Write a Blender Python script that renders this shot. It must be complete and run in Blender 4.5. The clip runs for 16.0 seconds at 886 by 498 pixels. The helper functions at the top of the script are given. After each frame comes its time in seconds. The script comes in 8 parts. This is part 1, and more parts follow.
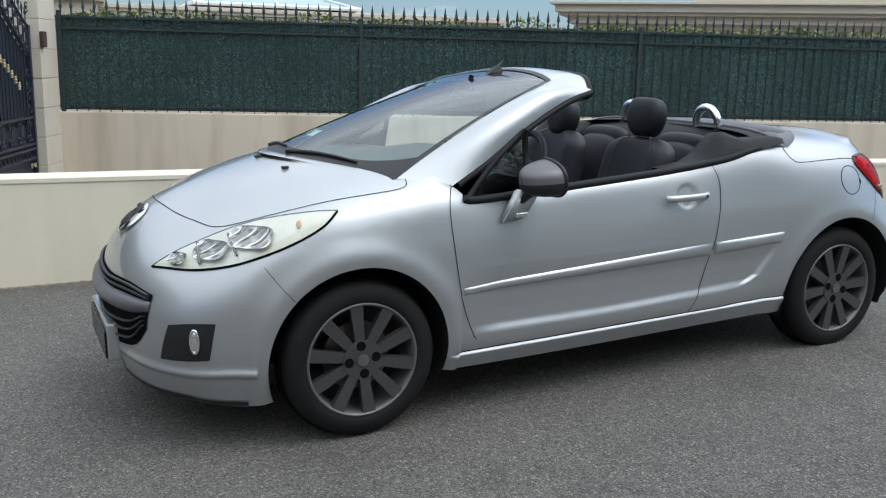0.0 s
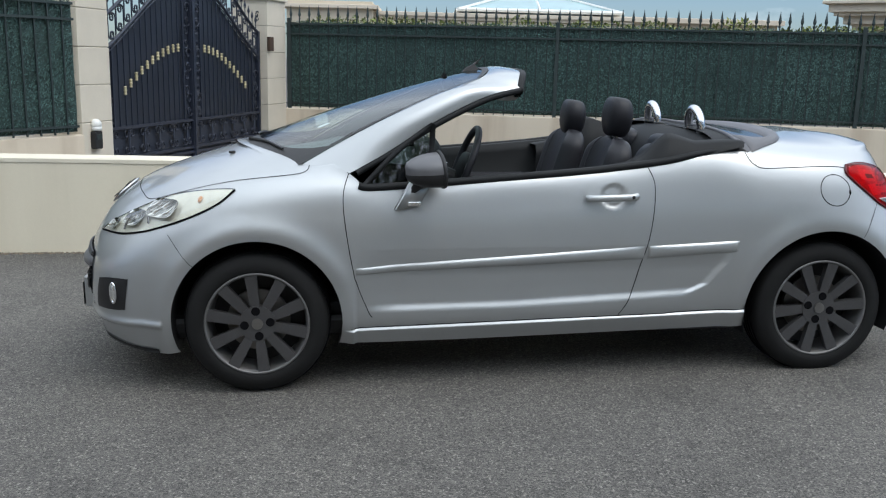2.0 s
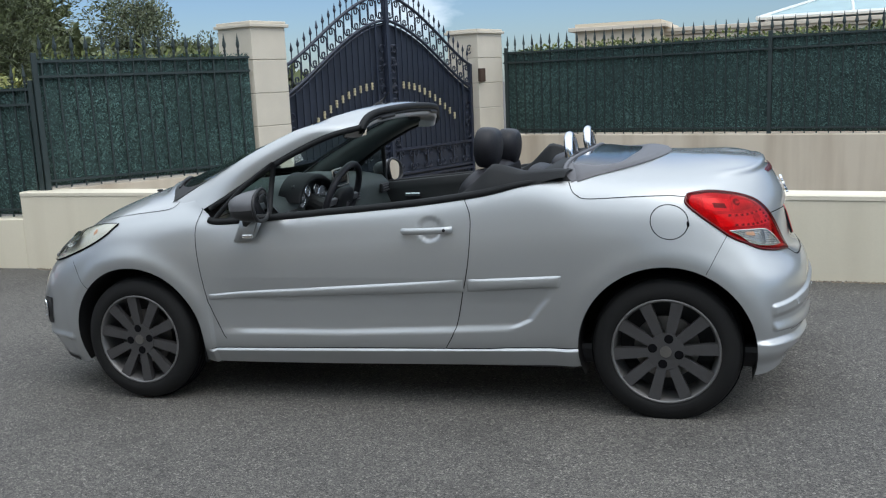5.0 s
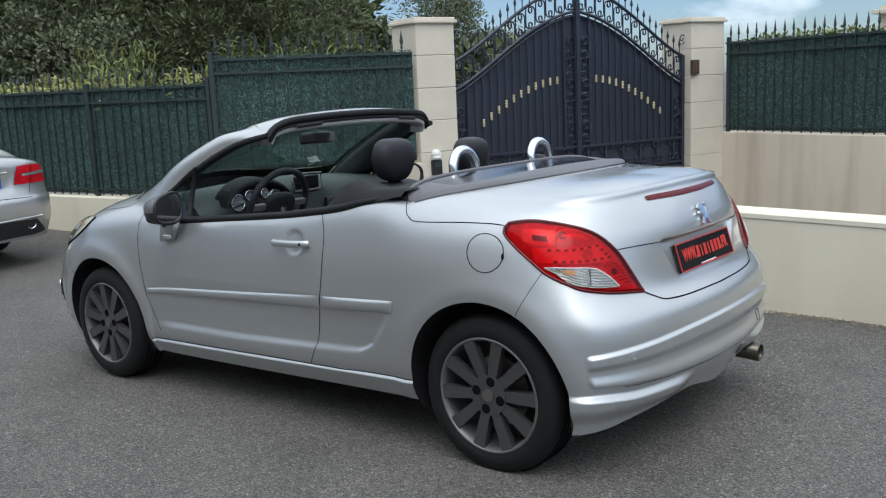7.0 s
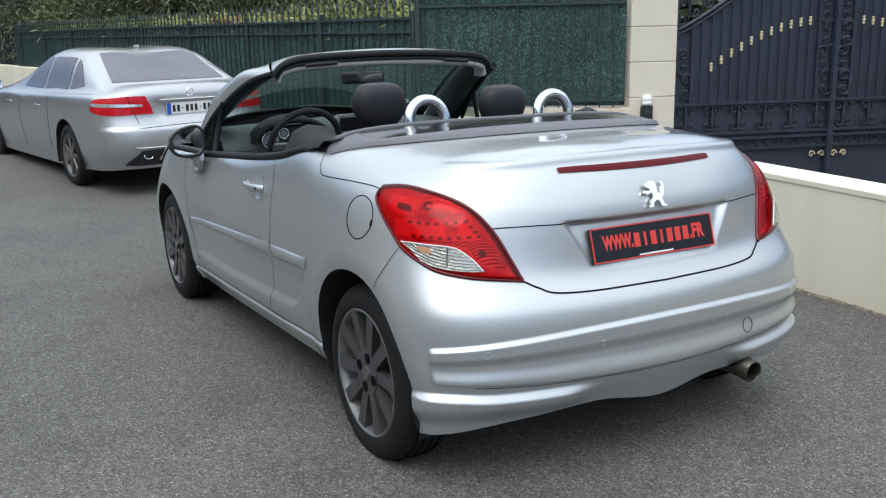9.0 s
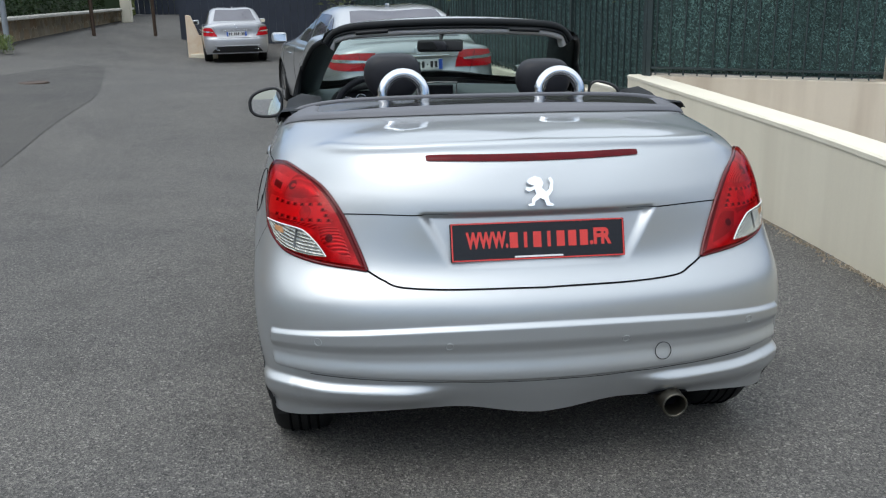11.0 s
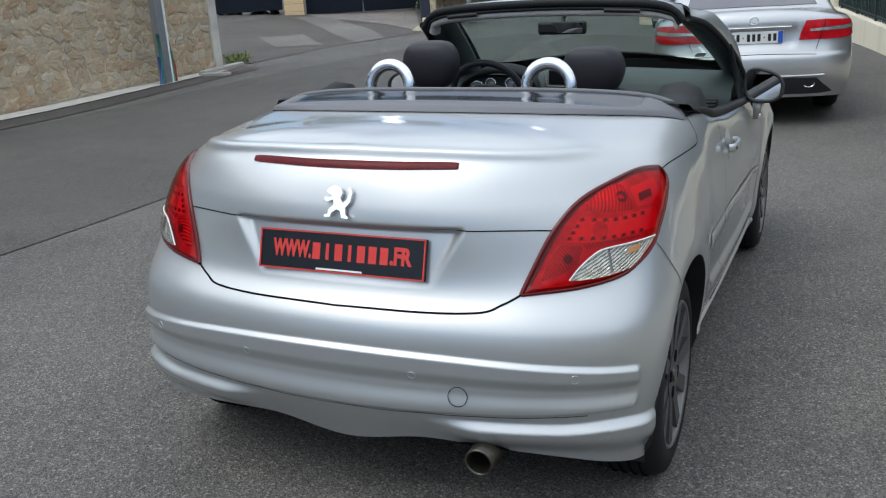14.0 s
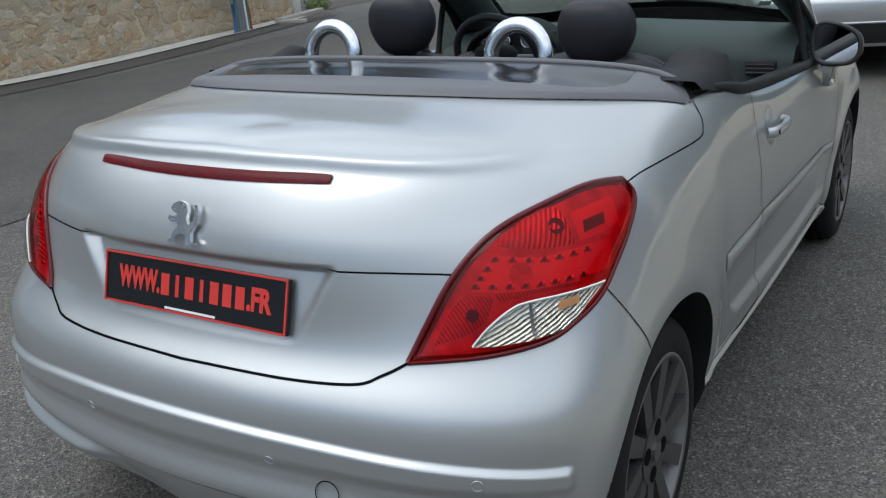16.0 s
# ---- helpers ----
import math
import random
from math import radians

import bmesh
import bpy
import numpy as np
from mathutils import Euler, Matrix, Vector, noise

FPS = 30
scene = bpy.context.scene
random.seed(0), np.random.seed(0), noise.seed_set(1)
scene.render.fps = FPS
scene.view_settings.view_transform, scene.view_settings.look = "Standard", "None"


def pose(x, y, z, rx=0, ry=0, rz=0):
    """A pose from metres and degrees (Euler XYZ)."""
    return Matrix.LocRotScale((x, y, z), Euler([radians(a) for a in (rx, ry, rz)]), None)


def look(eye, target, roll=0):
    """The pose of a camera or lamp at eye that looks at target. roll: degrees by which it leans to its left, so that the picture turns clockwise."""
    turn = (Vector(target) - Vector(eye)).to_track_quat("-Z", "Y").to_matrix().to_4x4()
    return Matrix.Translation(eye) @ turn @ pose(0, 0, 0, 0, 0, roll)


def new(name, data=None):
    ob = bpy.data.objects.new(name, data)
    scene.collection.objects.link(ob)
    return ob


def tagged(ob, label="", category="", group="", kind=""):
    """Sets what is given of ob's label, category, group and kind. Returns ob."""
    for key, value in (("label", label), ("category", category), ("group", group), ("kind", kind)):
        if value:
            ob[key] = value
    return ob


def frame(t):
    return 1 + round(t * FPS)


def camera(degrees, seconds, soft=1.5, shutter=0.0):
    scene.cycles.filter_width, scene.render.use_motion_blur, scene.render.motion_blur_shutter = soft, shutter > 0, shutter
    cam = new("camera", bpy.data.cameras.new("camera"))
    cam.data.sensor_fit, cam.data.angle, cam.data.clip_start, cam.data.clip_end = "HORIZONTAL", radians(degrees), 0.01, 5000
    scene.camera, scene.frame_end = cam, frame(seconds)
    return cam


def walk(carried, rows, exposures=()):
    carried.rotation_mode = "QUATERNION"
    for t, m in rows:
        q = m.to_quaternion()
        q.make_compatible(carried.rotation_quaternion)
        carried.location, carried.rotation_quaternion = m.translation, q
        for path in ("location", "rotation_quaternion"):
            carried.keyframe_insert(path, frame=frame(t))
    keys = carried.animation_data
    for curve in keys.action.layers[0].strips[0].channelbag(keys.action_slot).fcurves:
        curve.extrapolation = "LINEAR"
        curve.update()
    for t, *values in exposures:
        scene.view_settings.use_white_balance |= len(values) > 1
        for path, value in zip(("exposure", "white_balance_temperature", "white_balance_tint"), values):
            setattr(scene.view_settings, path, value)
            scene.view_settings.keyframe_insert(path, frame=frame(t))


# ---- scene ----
cam = camera(51.9, 16.0, 1.2)
METRES, EYE, TILT, LEAN, TURN = 12.45, 1.395, 0.0, 0.0, -26.4
ROWS = [
    (0.0, 0.0, 0.0, 0.0, 0.27, -11.63, -1.3),
    (0.5, 0.0365, 0.0065, -0.0015, 4.76, -11.25, -2.52),
    (1.0, 0.073, 0.0118, -0.0023, 11.59, -11.15, -3.11),
    (1.5, 0.1057, 0.0057, -0.0015, 17.48, -11.89, -2.27),
    (2.0, 0.1366, 0.0037, 0.0008, 19.91, -11.79, -1.4),
    (2.5, 0.1693, 0.0124, 0.0023, 21.92, -10.36, -0.34),
    (3.0, 0.1996, 0.0096, 0.0042, 24.44, -9.56, 0.09),
    (3.5, 0.2298, 0.018, 0.0052, 28.69, -9.49, 0.3),
    (4.0, 0.2542, 0.0382, 0.0052, 33.01, -10.25, 1.43),
    (6.5, 0.3785, 0.2006, 0.007, 59.67, -9.74, 2.17),
    (7.0, 0.3909, 0.2366, 0.0073, 64.68, -10.34, 2.48),
    (7.5, 0.3971, 0.2721, 0.0063, 69.94, -11.81, 2.16),
    (8.0, 0.3913, 0.3035, 0.0061, 73.8, -12.58, 1.78),
    (8.5, 0.3936, 0.3351, 0.0057, 79.92, -12.98, 1.39),
    (11.0, 0.3687, 0.4817, 0.0088, 109.1, -15.97, 1.15),
    (11.5, 0.3624, 0.5125, 0.0096, 114.15, -15.61, 0.78),
    (12.0, 0.3546, 0.5387, 0.011, 119.32, -15.58, 1.14),
    (12.5, 0.3355, 0.5648, 0.0114, 124.91, -15.25, 2.51),
    (13.0, 0.3098, 0.5771, 0.0108, 128.5, -15.48, 3.56),
    (13.5, 0.2869, 0.587, 0.0098, 135.15, -16.06, 3.6),
    (14.0, 0.2679, 0.5982, 0.0088, 140.22, -16.86, 3.59),
    (14.5, 0.2595, 0.6028, 0.0082, 139.72, -17.33, 4.52),
    (15.0, 0.2501, 0.5926, 0.0061, 139.8, -19.27, 4.59),
    (15.5, 0.2296, 0.5821, 0.0044, 142.49, -20.21, 4.79),
    (16.0, 0.2026, 0.5771, 0.0054, 147.03, -19.9, 4.93),
]
EXPOSURES = [(0.0, 0.68), (4.0, 0.60), (7.0, 0.64), (8.5, 0.84), (11.0, 0.60), (13.0, 0.58), (14.5, 0.54), (16.0, 0.40)]
BASE = pose(-1.211, -3.91, EYE, TILT, LEAN, TURN)
walk(cam, [(t, BASE @ pose(METRES * x, METRES * y, METRES * z, 90 + pitch, roll, yaw)) for t, x, y, z, yaw, pitch, roll in ROWS], EXPOSURES)

# the car stands on a slightly sloping street
CAR = pose(0, -0.009, 0.042, 0.69, 1.146, 0).inverted()

# ---- light ----
SUN_ELEV, SUN_TURN = 60.0, -42.0
sun_at = Vector((math.cos(radians(SUN_ELEV)) * math.cos(radians(SUN_TURN)), math.cos(radians(SUN_ELEV)) * math.sin(radians(SUN_TURN)), math.sin(radians(SUN_ELEV))))
world = bpy.data.worlds.new("world")
scene.world = world
world.use_nodes = True
wn, wl = world.node_tree.nodes, world.node_tree.links
wn.clear()
w_out, w_bg, w_sky = wn.new("ShaderNodeOutputWorld"), wn.new("ShaderNodeBackground"), wn.new("ShaderNodeTexSky")
w_sky.sky_type, w_sky.sun_disc = "NISHITA", False
w_sky.sun_elevation, w_sky.sun_rotation = radians(SUN_ELEV), radians(90 - SUN_TURN)
w_sky.dust_density, w_sky.ozone_density, w_sky.air_density = 0.6, 1.5, 1.0
w_co, w_map, w_noise, w_ramp, w_mix = (wn.new(n) for n in ("ShaderNodeTexCoord", "ShaderNodeMapping", "ShaderNodeTexNoise", "ShaderNodeValToRGB", "ShaderNodeMixRGB"))
w_map.inputs["Scale"].default_value = (1.0, 1.0, 2.6)
w_noise.inputs["Scale"].default_value, w_noise.inputs["Detail"].default_value, w_noise.inputs["Roughness"].default_value = 2.6, 9.0, 0.55
w_ramp.color_ramp.elements[0].position, w_ramp.color_ramp.elements[1].position = 0.62, 0.80
w_lump, w_shade, w_cloud = wn.new("ShaderNodeTexNoise"), wn.new("ShaderNodeValToRGB"), wn.new("ShaderNodeMixRGB")
w_lump.inputs["Scale"].default_value, w_lump.inputs["Detail"].default_value = 3.1, 6.0
w_shade.color_ramp.elements[0].position, w_shade.color_ramp.elements[1].position = 0.36, 0.66
w_shade.color_ramp.elements[0].color, w_shade.color_ramp.elements[1].color = (0.80, 0.81, 0.83, 1), (1.18, 1.17, 1.16, 1)
w_cloud.blend_type, w_cloud.inputs[0].default_value, w_cloud.inputs[2].default_value = "MULTIPLY", 1.0, (6.5, 7.25, 8.12, 1)
w_sep, w_high, w_sum, w_dim = wn.new("ShaderNodeSeparateXYZ"), wn.new("ShaderNodeMath"), wn.new("ShaderNodeMath"), wn.new("ShaderNodeMixRGB")
w_high.operation, w_high.inputs[1].default_value, w_high.inputs[2].default_value = "MULTIPLY_ADD", 3.2, -0.45
w_high.use_clamp = True
w_sum.operation, w_sum.use_clamp = "ADD", True
w_dim.blend_type, w_dim.inputs[0].default_value, w_dim.inputs[2].default_value = "MULTIPLY", 1.0, (0.37, 0.45, 0.57, 1)
wl.new(w_co.outputs["Generated"], w_map.inputs[0])
wl.new(w_co.outputs["Generated"], w_sep.inputs[0])
wl.new(w_sep.outputs["Z"], w_high.inputs[0])
wl.new(w_map.outputs[0], w_noise.inputs[0])
wl.new(w_map.outputs[0], w_lump.inputs[0])
wl.new(w_lump.outputs[0], w_shade.inputs[0])
wl.new(w_shade.outputs[0], w_cloud.inputs[1])
w_dot, w_near, w_glow = wn.new("ShaderNodeVectorMath"), wn.new("ShaderNodeMapRange"), wn.new("ShaderNodeMixRGB")
w_dot.operation, w_dot.inputs[1].default_value = "DOT_PRODUCT", sun_at
w_near.inputs[1].default_value, w_near.inputs[2].default_value, w_near.inputs[3].default_value, w_near.inputs[4].default_value = 0.1, 1.0, 0.86, 1.30
w_glow.blend_type, w_glow.inputs[0].default_value = "MULTIPLY", 1.0
wl.new(w_co.outputs["Generated"], w_dot.inputs[0])
wl.new(w_dot.outputs["Value"], w_near.inputs[0])
wl.new(w_cloud.outputs[0], w_glow.inputs[1])
wl.new(w_near.outputs[0], w_glow.inputs[2])
wl.new(w_glow.outputs[0], w_mix.inputs[2])
wl.new(w_noise.outputs[0], w_ramp.inputs[0])
wl.new(w_ramp.outputs[0], w_sum.inputs[0])
wl.new(w_high.outputs[0], w_sum.inputs[1])
wl.new(w_sum.outputs[0], w_mix.inputs[0])
wl.new(w_sky.outputs[0], w_dim.inputs[1])
wl.new(w_dim.outputs[0], w_mix.inputs[1])
wl.new(w_mix.outputs[0], w_bg.inputs[0])
wl.new(w_bg.outputs[0], w_out.inputs[0])
w_bg.inputs[1].default_value = 0.128
sun = new("sun", bpy.data.lights.new("sun", "SUN"))
sun.data.energy, sun.data.angle, sun.data.color = 0.75, radians(35), (1.0, 0.95, 0.88)
sun.matrix_world = look(sun_at * 30, (0, 0, 0))


# ---- materials ----


def mat(name, col, rough=0.6, metal=0.0, var=0.12, scale=6.0, fine=90.0, bump=0.15, coat=0.0, spec=0.5, tint=None, depth=0.004, rand=0.0):
    """A surface with colour that varies at two scales, and a fine relief."""
    m = bpy.data.materials.new(name)
    m.use_nodes = True
    n, l = m.node_tree.nodes, m.node_tree.links
    b = n["Principled BSDF"]
    b.inputs["Roughness"].default_value, b.inputs["Metallic"].default_value = rough, metal
    b.inputs["Coat Weight"].default_value, b.inputs["Coat Roughness"].default_value = coat, 0.04
    b.inputs["Specular IOR Level"].default_value = spec
    co, big, small = n.new("ShaderNodeTexCoord"), n.new("ShaderNodeTexNoise"), n.new("ShaderNodeTexNoise")
    big.inputs["Scale"].default_value, big.inputs["Detail"].default_value = scale, 4
    small.inputs["Scale"].default_value, small.inputs["Detail"].default_value = fine, 3
    for x in (big, small):
        l.new(co.outputs["Object"], x.inputs["Vector"])
    mix = n.new("ShaderNodeMixRGB")
    dark = [c * (1 - var) for c in col]
    light = tint or [min(1, c * (1 + var)) for c in col]
    mix.inputs[1].default_value, mix.inputs[2].default_value = (*dark, 1), (*light, 1)
    add = n.new("ShaderNodeMath")
    add.operation = "MULTIPLY_ADD"
    l.new(small.outputs[0], add.inputs[0])
    add.inputs[1].default_value = 0.5
    half = n.new("ShaderNodeMath")
    half.operation = "MULTIPLY_ADD"
    half.inputs[1].default_value, half.inputs[2].default_value = 1.4, -0.45
    l.new(big.outputs[0], half.inputs[0])
    l.new(half.outputs[0], add.inputs[2])
    last = add
    if rand:
        info, r = n.new("ShaderNodeObjectInfo"), n.new("ShaderNodeMath")
        r.operation, r.inputs[1].default_value = "MULTIPLY_ADD", rand
        l.new(info.outputs["Random"], r.inputs[0])
        l.new(add.outputs[0], r.inputs[2])
        last = r
    last.use_clamp = True
    l.new(last.outputs[0], mix.inputs[0])
    l.new(mix.outputs[0], b.inputs["Base Color"])
    if bump:
        bu = n.new("ShaderNodeBump")
        bu.inputs["Strength"].default_value, bu.inputs["Distance"].default_value = bump, depth
        l.new(small.outputs[0], bu.inputs["Height"])
        l.new(bu.outputs[0], b.inputs["Normal"])
    return m


def thin_glass(name, col, gloss=0.12, power=4.0):
    """A thin pane: clear through, with a mirror's share that grows at grazing angles."""
    m = bpy.data.materials.new(name)
    m.use_nodes = True
    n, l = m.node_tree.nodes, m.node_tree.links
    n.clear()
    out, mix, tr, gl, lw, pw, fr = (n.new(k) for k in ("ShaderNodeOutputMaterial", "ShaderNodeMixShader", "ShaderNodeBsdfTransparent", "ShaderNodeBsdfGlossy", "ShaderNodeLayerWeight", "ShaderNodeMath", "ShaderNodeMath"))
    tr.inputs[0].default_value = (*col, 1)
    gl.inputs["Roughness"].default_value = 0.02
    lw.inputs["Blend"].default_value = 0.5
    pw.operation, pw.inputs[1].default_value = "POWER", power
    fr.operation, fr.inputs[1].default_value, fr.inputs[2].default_value = "MULTIPLY_ADD", 0.9 - gloss, gloss
    l.new(lw.outputs["Facing"], pw.inputs[0])
    l.new(pw.outputs[0], fr.inputs[0])
    l.new(fr.outputs[0], mix.inputs[0])
    l.new(tr.outputs[0], mix.inputs[1])
    l.new(gl.outputs[0], mix.inputs[2])
    l.new(mix.outputs[0], out.inputs[0])
    return m


def asphalt_material(name="asphalt", k=1.0, warm=1.0):
    m = bpy.data.materials.new(name)
    m.use_nodes = True
    n, l = m.node_tree.nodes, m.node_tree.links
    b = n["Principled BSDF"]
    b.inputs["Roughness"].default_value = 0.82
    b.inputs["Specular IOR Level"].default_value = 0.35
    co = n.new("ShaderNodeTexCoord")

    def tex(kind, scale, detail=3.0):
        t = n.new(kind)
        t.inputs["Scale"].default_value = scale
        if kind == "ShaderNodeTexNoise":
            t.inputs["Detail"].default_value = detail
        l.new(co.outputs["Object"], t.inputs["Vector"])
        return t

    def ramp(src, a, b_, ca, cb):
        r = n.new("ShaderNodeValToRGB")
        r.color_ramp.elements[0].position, r.color_ramp.elements[1].position = a, b_
        r.color_ramp.elements[0].color, r.color_ramp.elements[1].color = ca, cb
        l.new(src, r.inputs[0])
        return r.outputs[0]

    def mul(a, b_, f=1.0, kind="MULTIPLY"):
        x = n.new("ShaderNodeMixRGB")
        x.blend_type, x.inputs[0].default_value = kind, f
        l.new(a, x.inputs[1])
        l.new(b_, x.inputs[2])
        return x.outputs[0]
    stones = tex("ShaderNodeTexVoronoi", 165.0)
    grit = tex("ShaderNodeTexNoise", 260.0, 2)
    patch = tex("ShaderNodeTexNoise", 0.55, 6)
    stain = tex("ShaderNodeTexNoise", 2.4, 5)
    v = n.new("ShaderNodeSeparateColor")
    l.new(stones.outputs["Color"], v.inputs[0])
    col = ramp(v.outputs[0], 0.0, 1.0, (0.049 * k * warm, 0.047 * k, 0.0465 * k, 1), (0.159 * k * warm, 0.152 * k, 0.141 * k, 1))
    col = mul(col, ramp(grit.outputs[0], 0.38, 0.66, (0.62, 0.62, 0.62, 1), (1.35, 1.34, 1.3, 1)))
    col = mul(col, ramp(patch.outputs[0], 0.3, 0.7, (0.84, 0.84, 0.85, 1), (1.13, 1.12, 1.1, 1)))
    col = mul(col, ramp(stain.outputs[0], 0.25, 0.5, (0.82, 0.82, 0.82, 1), (1.02, 1.02, 1.02, 1)))
    mottle = tex("ShaderNodeTexNoise", 38.0, 4)
    col = mul(col, ramp(mottle.outputs[0], 0.34, 0.66, (0.89, 0.89, 0.89, 1), (1.11, 1.107, 1.10, 1)))
    fleck = tex("ShaderNodeTexVoronoi", 140.0)
    f2 = n.new("ShaderNodeSeparateColor")
    l.new(fleck.outputs["Color"], f2.inputs[0])
    col = mul(col, ramp(f2.outputs[1], 0.93, 0.95, (0, 0, 0, 1), (0.11 * k, 0.104 * k, 0.092 * k, 1)), 1.0, "ADD")
    l.new(col, b.inputs["Base Color"])
    bu = n.new("ShaderNodeBump")
    bu.inputs["Strength"].default_value, bu.inputs["Distance"].default_value = 0.55, 0.005
    l.new(stones.outputs["Distance"], bu.inputs["Height"])
    l.new(bu.outputs[0], b.inputs["Normal"])
    return m


def render_wall_material(name, col, stain=(0.62, 0.5, 0.36), amount=0.5):
    """Painted render with rain streaks that run down and a fine grain."""
    m = mat(name, col, rough=0.85, var=0.05, scale=1.2, fine=60, bump=0.25, depth=0.003)
    n, l = m.node_tree.nodes, m.node_tree.links
    b = n["Principled BSDF"]
    src = b.inputs["Base Color"].links[0].from_socket
    co, mp, t, r, x = (n.new(k) for k in ("ShaderNodeTexCoord", "ShaderNodeMapping", "ShaderNodeTexNoise", "ShaderNodeValToRGB", "ShaderNodeMixRGB"))
    mp.inputs["Scale"].default_value = (2.2, 2.2, 0.22)
    t.inputs["Scale"].default_value, t.inputs["Detail"].default_value = 1.3, 7
    r.color_ramp.elements[0].position, r.color_ramp.elements[1].position = 0.46, 0.74
    r.color_ramp.elements[1].color = (amount, amount, amount, 1)
    l.new(co.outputs["Object"], mp.inputs[0])
    l.new(mp.outputs[0], t.inputs[0])
    l.new(t.outputs[0], r.inputs[0])
    l.new(r.outputs[0], x.inputs[0])
    l.new(src, x.inputs[1])
    x.inputs[2].default_value = (*stain, 1)
    l.new(x.outputs[0], b.inputs["Base Color"])
    return m


def paint_material(name, col, rough=0.34, metal=0.55):
    m = mat(name, col, rough=rough, metal=metal, var=0.02, scale=3, fine=900, bump=0.03, coat=1.0, depth=0.0006)
    return m


def ribbed_material(name, col, scale, turn=(0, 0, 0), metal=0.8, rough=0.22, depth=0.004, low=0.45, wobble=1.5):
    """Pressed reflector with fine parallel ribs."""
    m = mat(name, col, rough=rough, metal=metal, var=0.25, scale=30, fine=120, bump=0)
    n, l = m.node_tree.nodes, m.node_tree.links
    b = n["Principled BSDF"]
    src = b.inputs["Base Color"].links[0].from_socket
    co, mp, wv, bu, r, x = (n.new(k) for k in ("ShaderNodeTexCoord", "ShaderNodeMapping", "ShaderNodeTexWave", "ShaderNodeBump", "ShaderNodeValToRGB", "ShaderNodeMixRGB"))
    mp.inputs["Rotation"].default_value = [radians(a) for a in turn]
    wv.inputs["Scale"].default_value, wv.inputs["Distortion"].default_value = scale, wobble
    bu.inputs["Strength"].default_value, bu.inputs["Distance"].default_value = 0.8, depth
    # shade between the ribs is put into the colour: hollows darker, crests full
    r.color_ramp.elements[0].color, r.color_ramp.elements[1].color = (low, low, low, 1), (1, 1, 1, 1)
    x.blend_type, x.inputs[0].default_value = "MULTIPLY", 1.0
    l.new(co.outputs["Object"], mp.inputs[0])
    l.new(mp.outputs[0], wv.inputs["Vector"])
    l.new(wv.outputs["Fac"], bu.inputs["Height"])
    l.new(wv.outputs["Fac"], r.inputs[0])
    l.new(src, x.inputs[1])
    l.new(r.outputs[0], x.inputs[2])
    l.new(x.outputs[0], b.inputs["Base Color"])
    l.new(bu.outputs[0], b.inputs["Normal"])
    return m


M_ASPHALT = asphalt_material("asphalt", 1.02)
M_CREAM = render_wall_material("cream_render", (0.72, 0.66, 0.52), (0.5, 0.44, 0.33), 0.35)
M_BEIGE = render_wall_material("beige_render", (0.66, 0.57, 0.45), (0.42, 0.33, 0.24), 0.75)
M_COPING = mat("pale_coping", (0.70, 0.645, 0.52), rough=0.8, var=0.08, scale=3, fine=50)
M_PIER = mat("pier_stone", (0.62, 0.56, 0.46), rough=0.85, var=0.07, scale=3, fine=70, bump=0.2, rand=0.3)
M_MORTAR = mat("mortar", (0.42, 0.38, 0.32), rough=0.95)
M_IRON = mat("green_black_iron", (0.024, 0.038, 0.038), rough=0.5, var=0.3, bump=0.1)
M_NAVY = mat("navy_gate_paint", (0.022, 0.028, 0.046), rough=0.42, var=0.2, bump=0.08)
M_NAVY2 = mat("navy_sheet", (0.024, 0.030, 0.046), rough=0.5, var=0.25, scale=2, bump=0.08)
M_BRASS = mat("brass", (0.60, 0.52, 0.32), rough=0.4, metal=0.4, var=0.2)
M_RUST = mat("rusty_iron", (0.06, 0.035, 0.022), rough=0.7, var=0.4)
M_SCREEN = mat("green_screen", (0.012, 0.030, 0.028), rough=0.75, var=0.5, scale=26, fine=170, bump=0.9, depth=0.02, tint=(0.06, 0.12, 0.11))


def leaf_material(name, dark, light, rough=0.55, low=0.55, high=1.5):
    """Leaves that differ one from the other in brightness."""
    m = mat(name, dark, rough=rough, var=0.3, scale=0.9, bump=0, tint=light)
    n, l = m.node_tree.nodes, m.node_tree.links
    b = n["Principled BSDF"]
    src = b.inputs["Base Color"].links[0].from_socket
    geo, hue, mp = n.new("ShaderNodeNewGeometry"), n.new("ShaderNodeHueSaturation"), n.new("ShaderNodeMapRange")
    mp.inputs[3].default_value, mp.inputs[4].default_value = low, high
    l.new(geo.outputs["Random Per Island"], mp.inputs[0])
    l.new(mp.outputs[0], hue.inputs["Value"])
    l.new(src, hue.inputs["Color"])
    l.new(hue.outputs[0], b.inputs["Base Color"])
    return m


M_BLADE = leaf_material("screen_needles", (0.034, 0.076, 0.070), (0.150, 0.265, 0.245), 0.5, 0.3, 2.0)
M_BLACK = mat("black_plastic", (0.012, 0.012, 0.013), rough=0.5, var=0.2)
M_WHITE = mat("white_plastic", (0.75, 0.75, 0.72), rough=0.5)

# ---- mesh helpers ----


def mesh_of(name, verts, faces, material=None, smooth=False):
    me = bpy.data.meshes.new(name)
    me.from_pydata([tuple(v) for v in verts], [], [tuple(f) for f in faces])
    if material:
        me.materials.append(material)
    if smooth:
        me.shade_smooth()
    me.update()
    return me


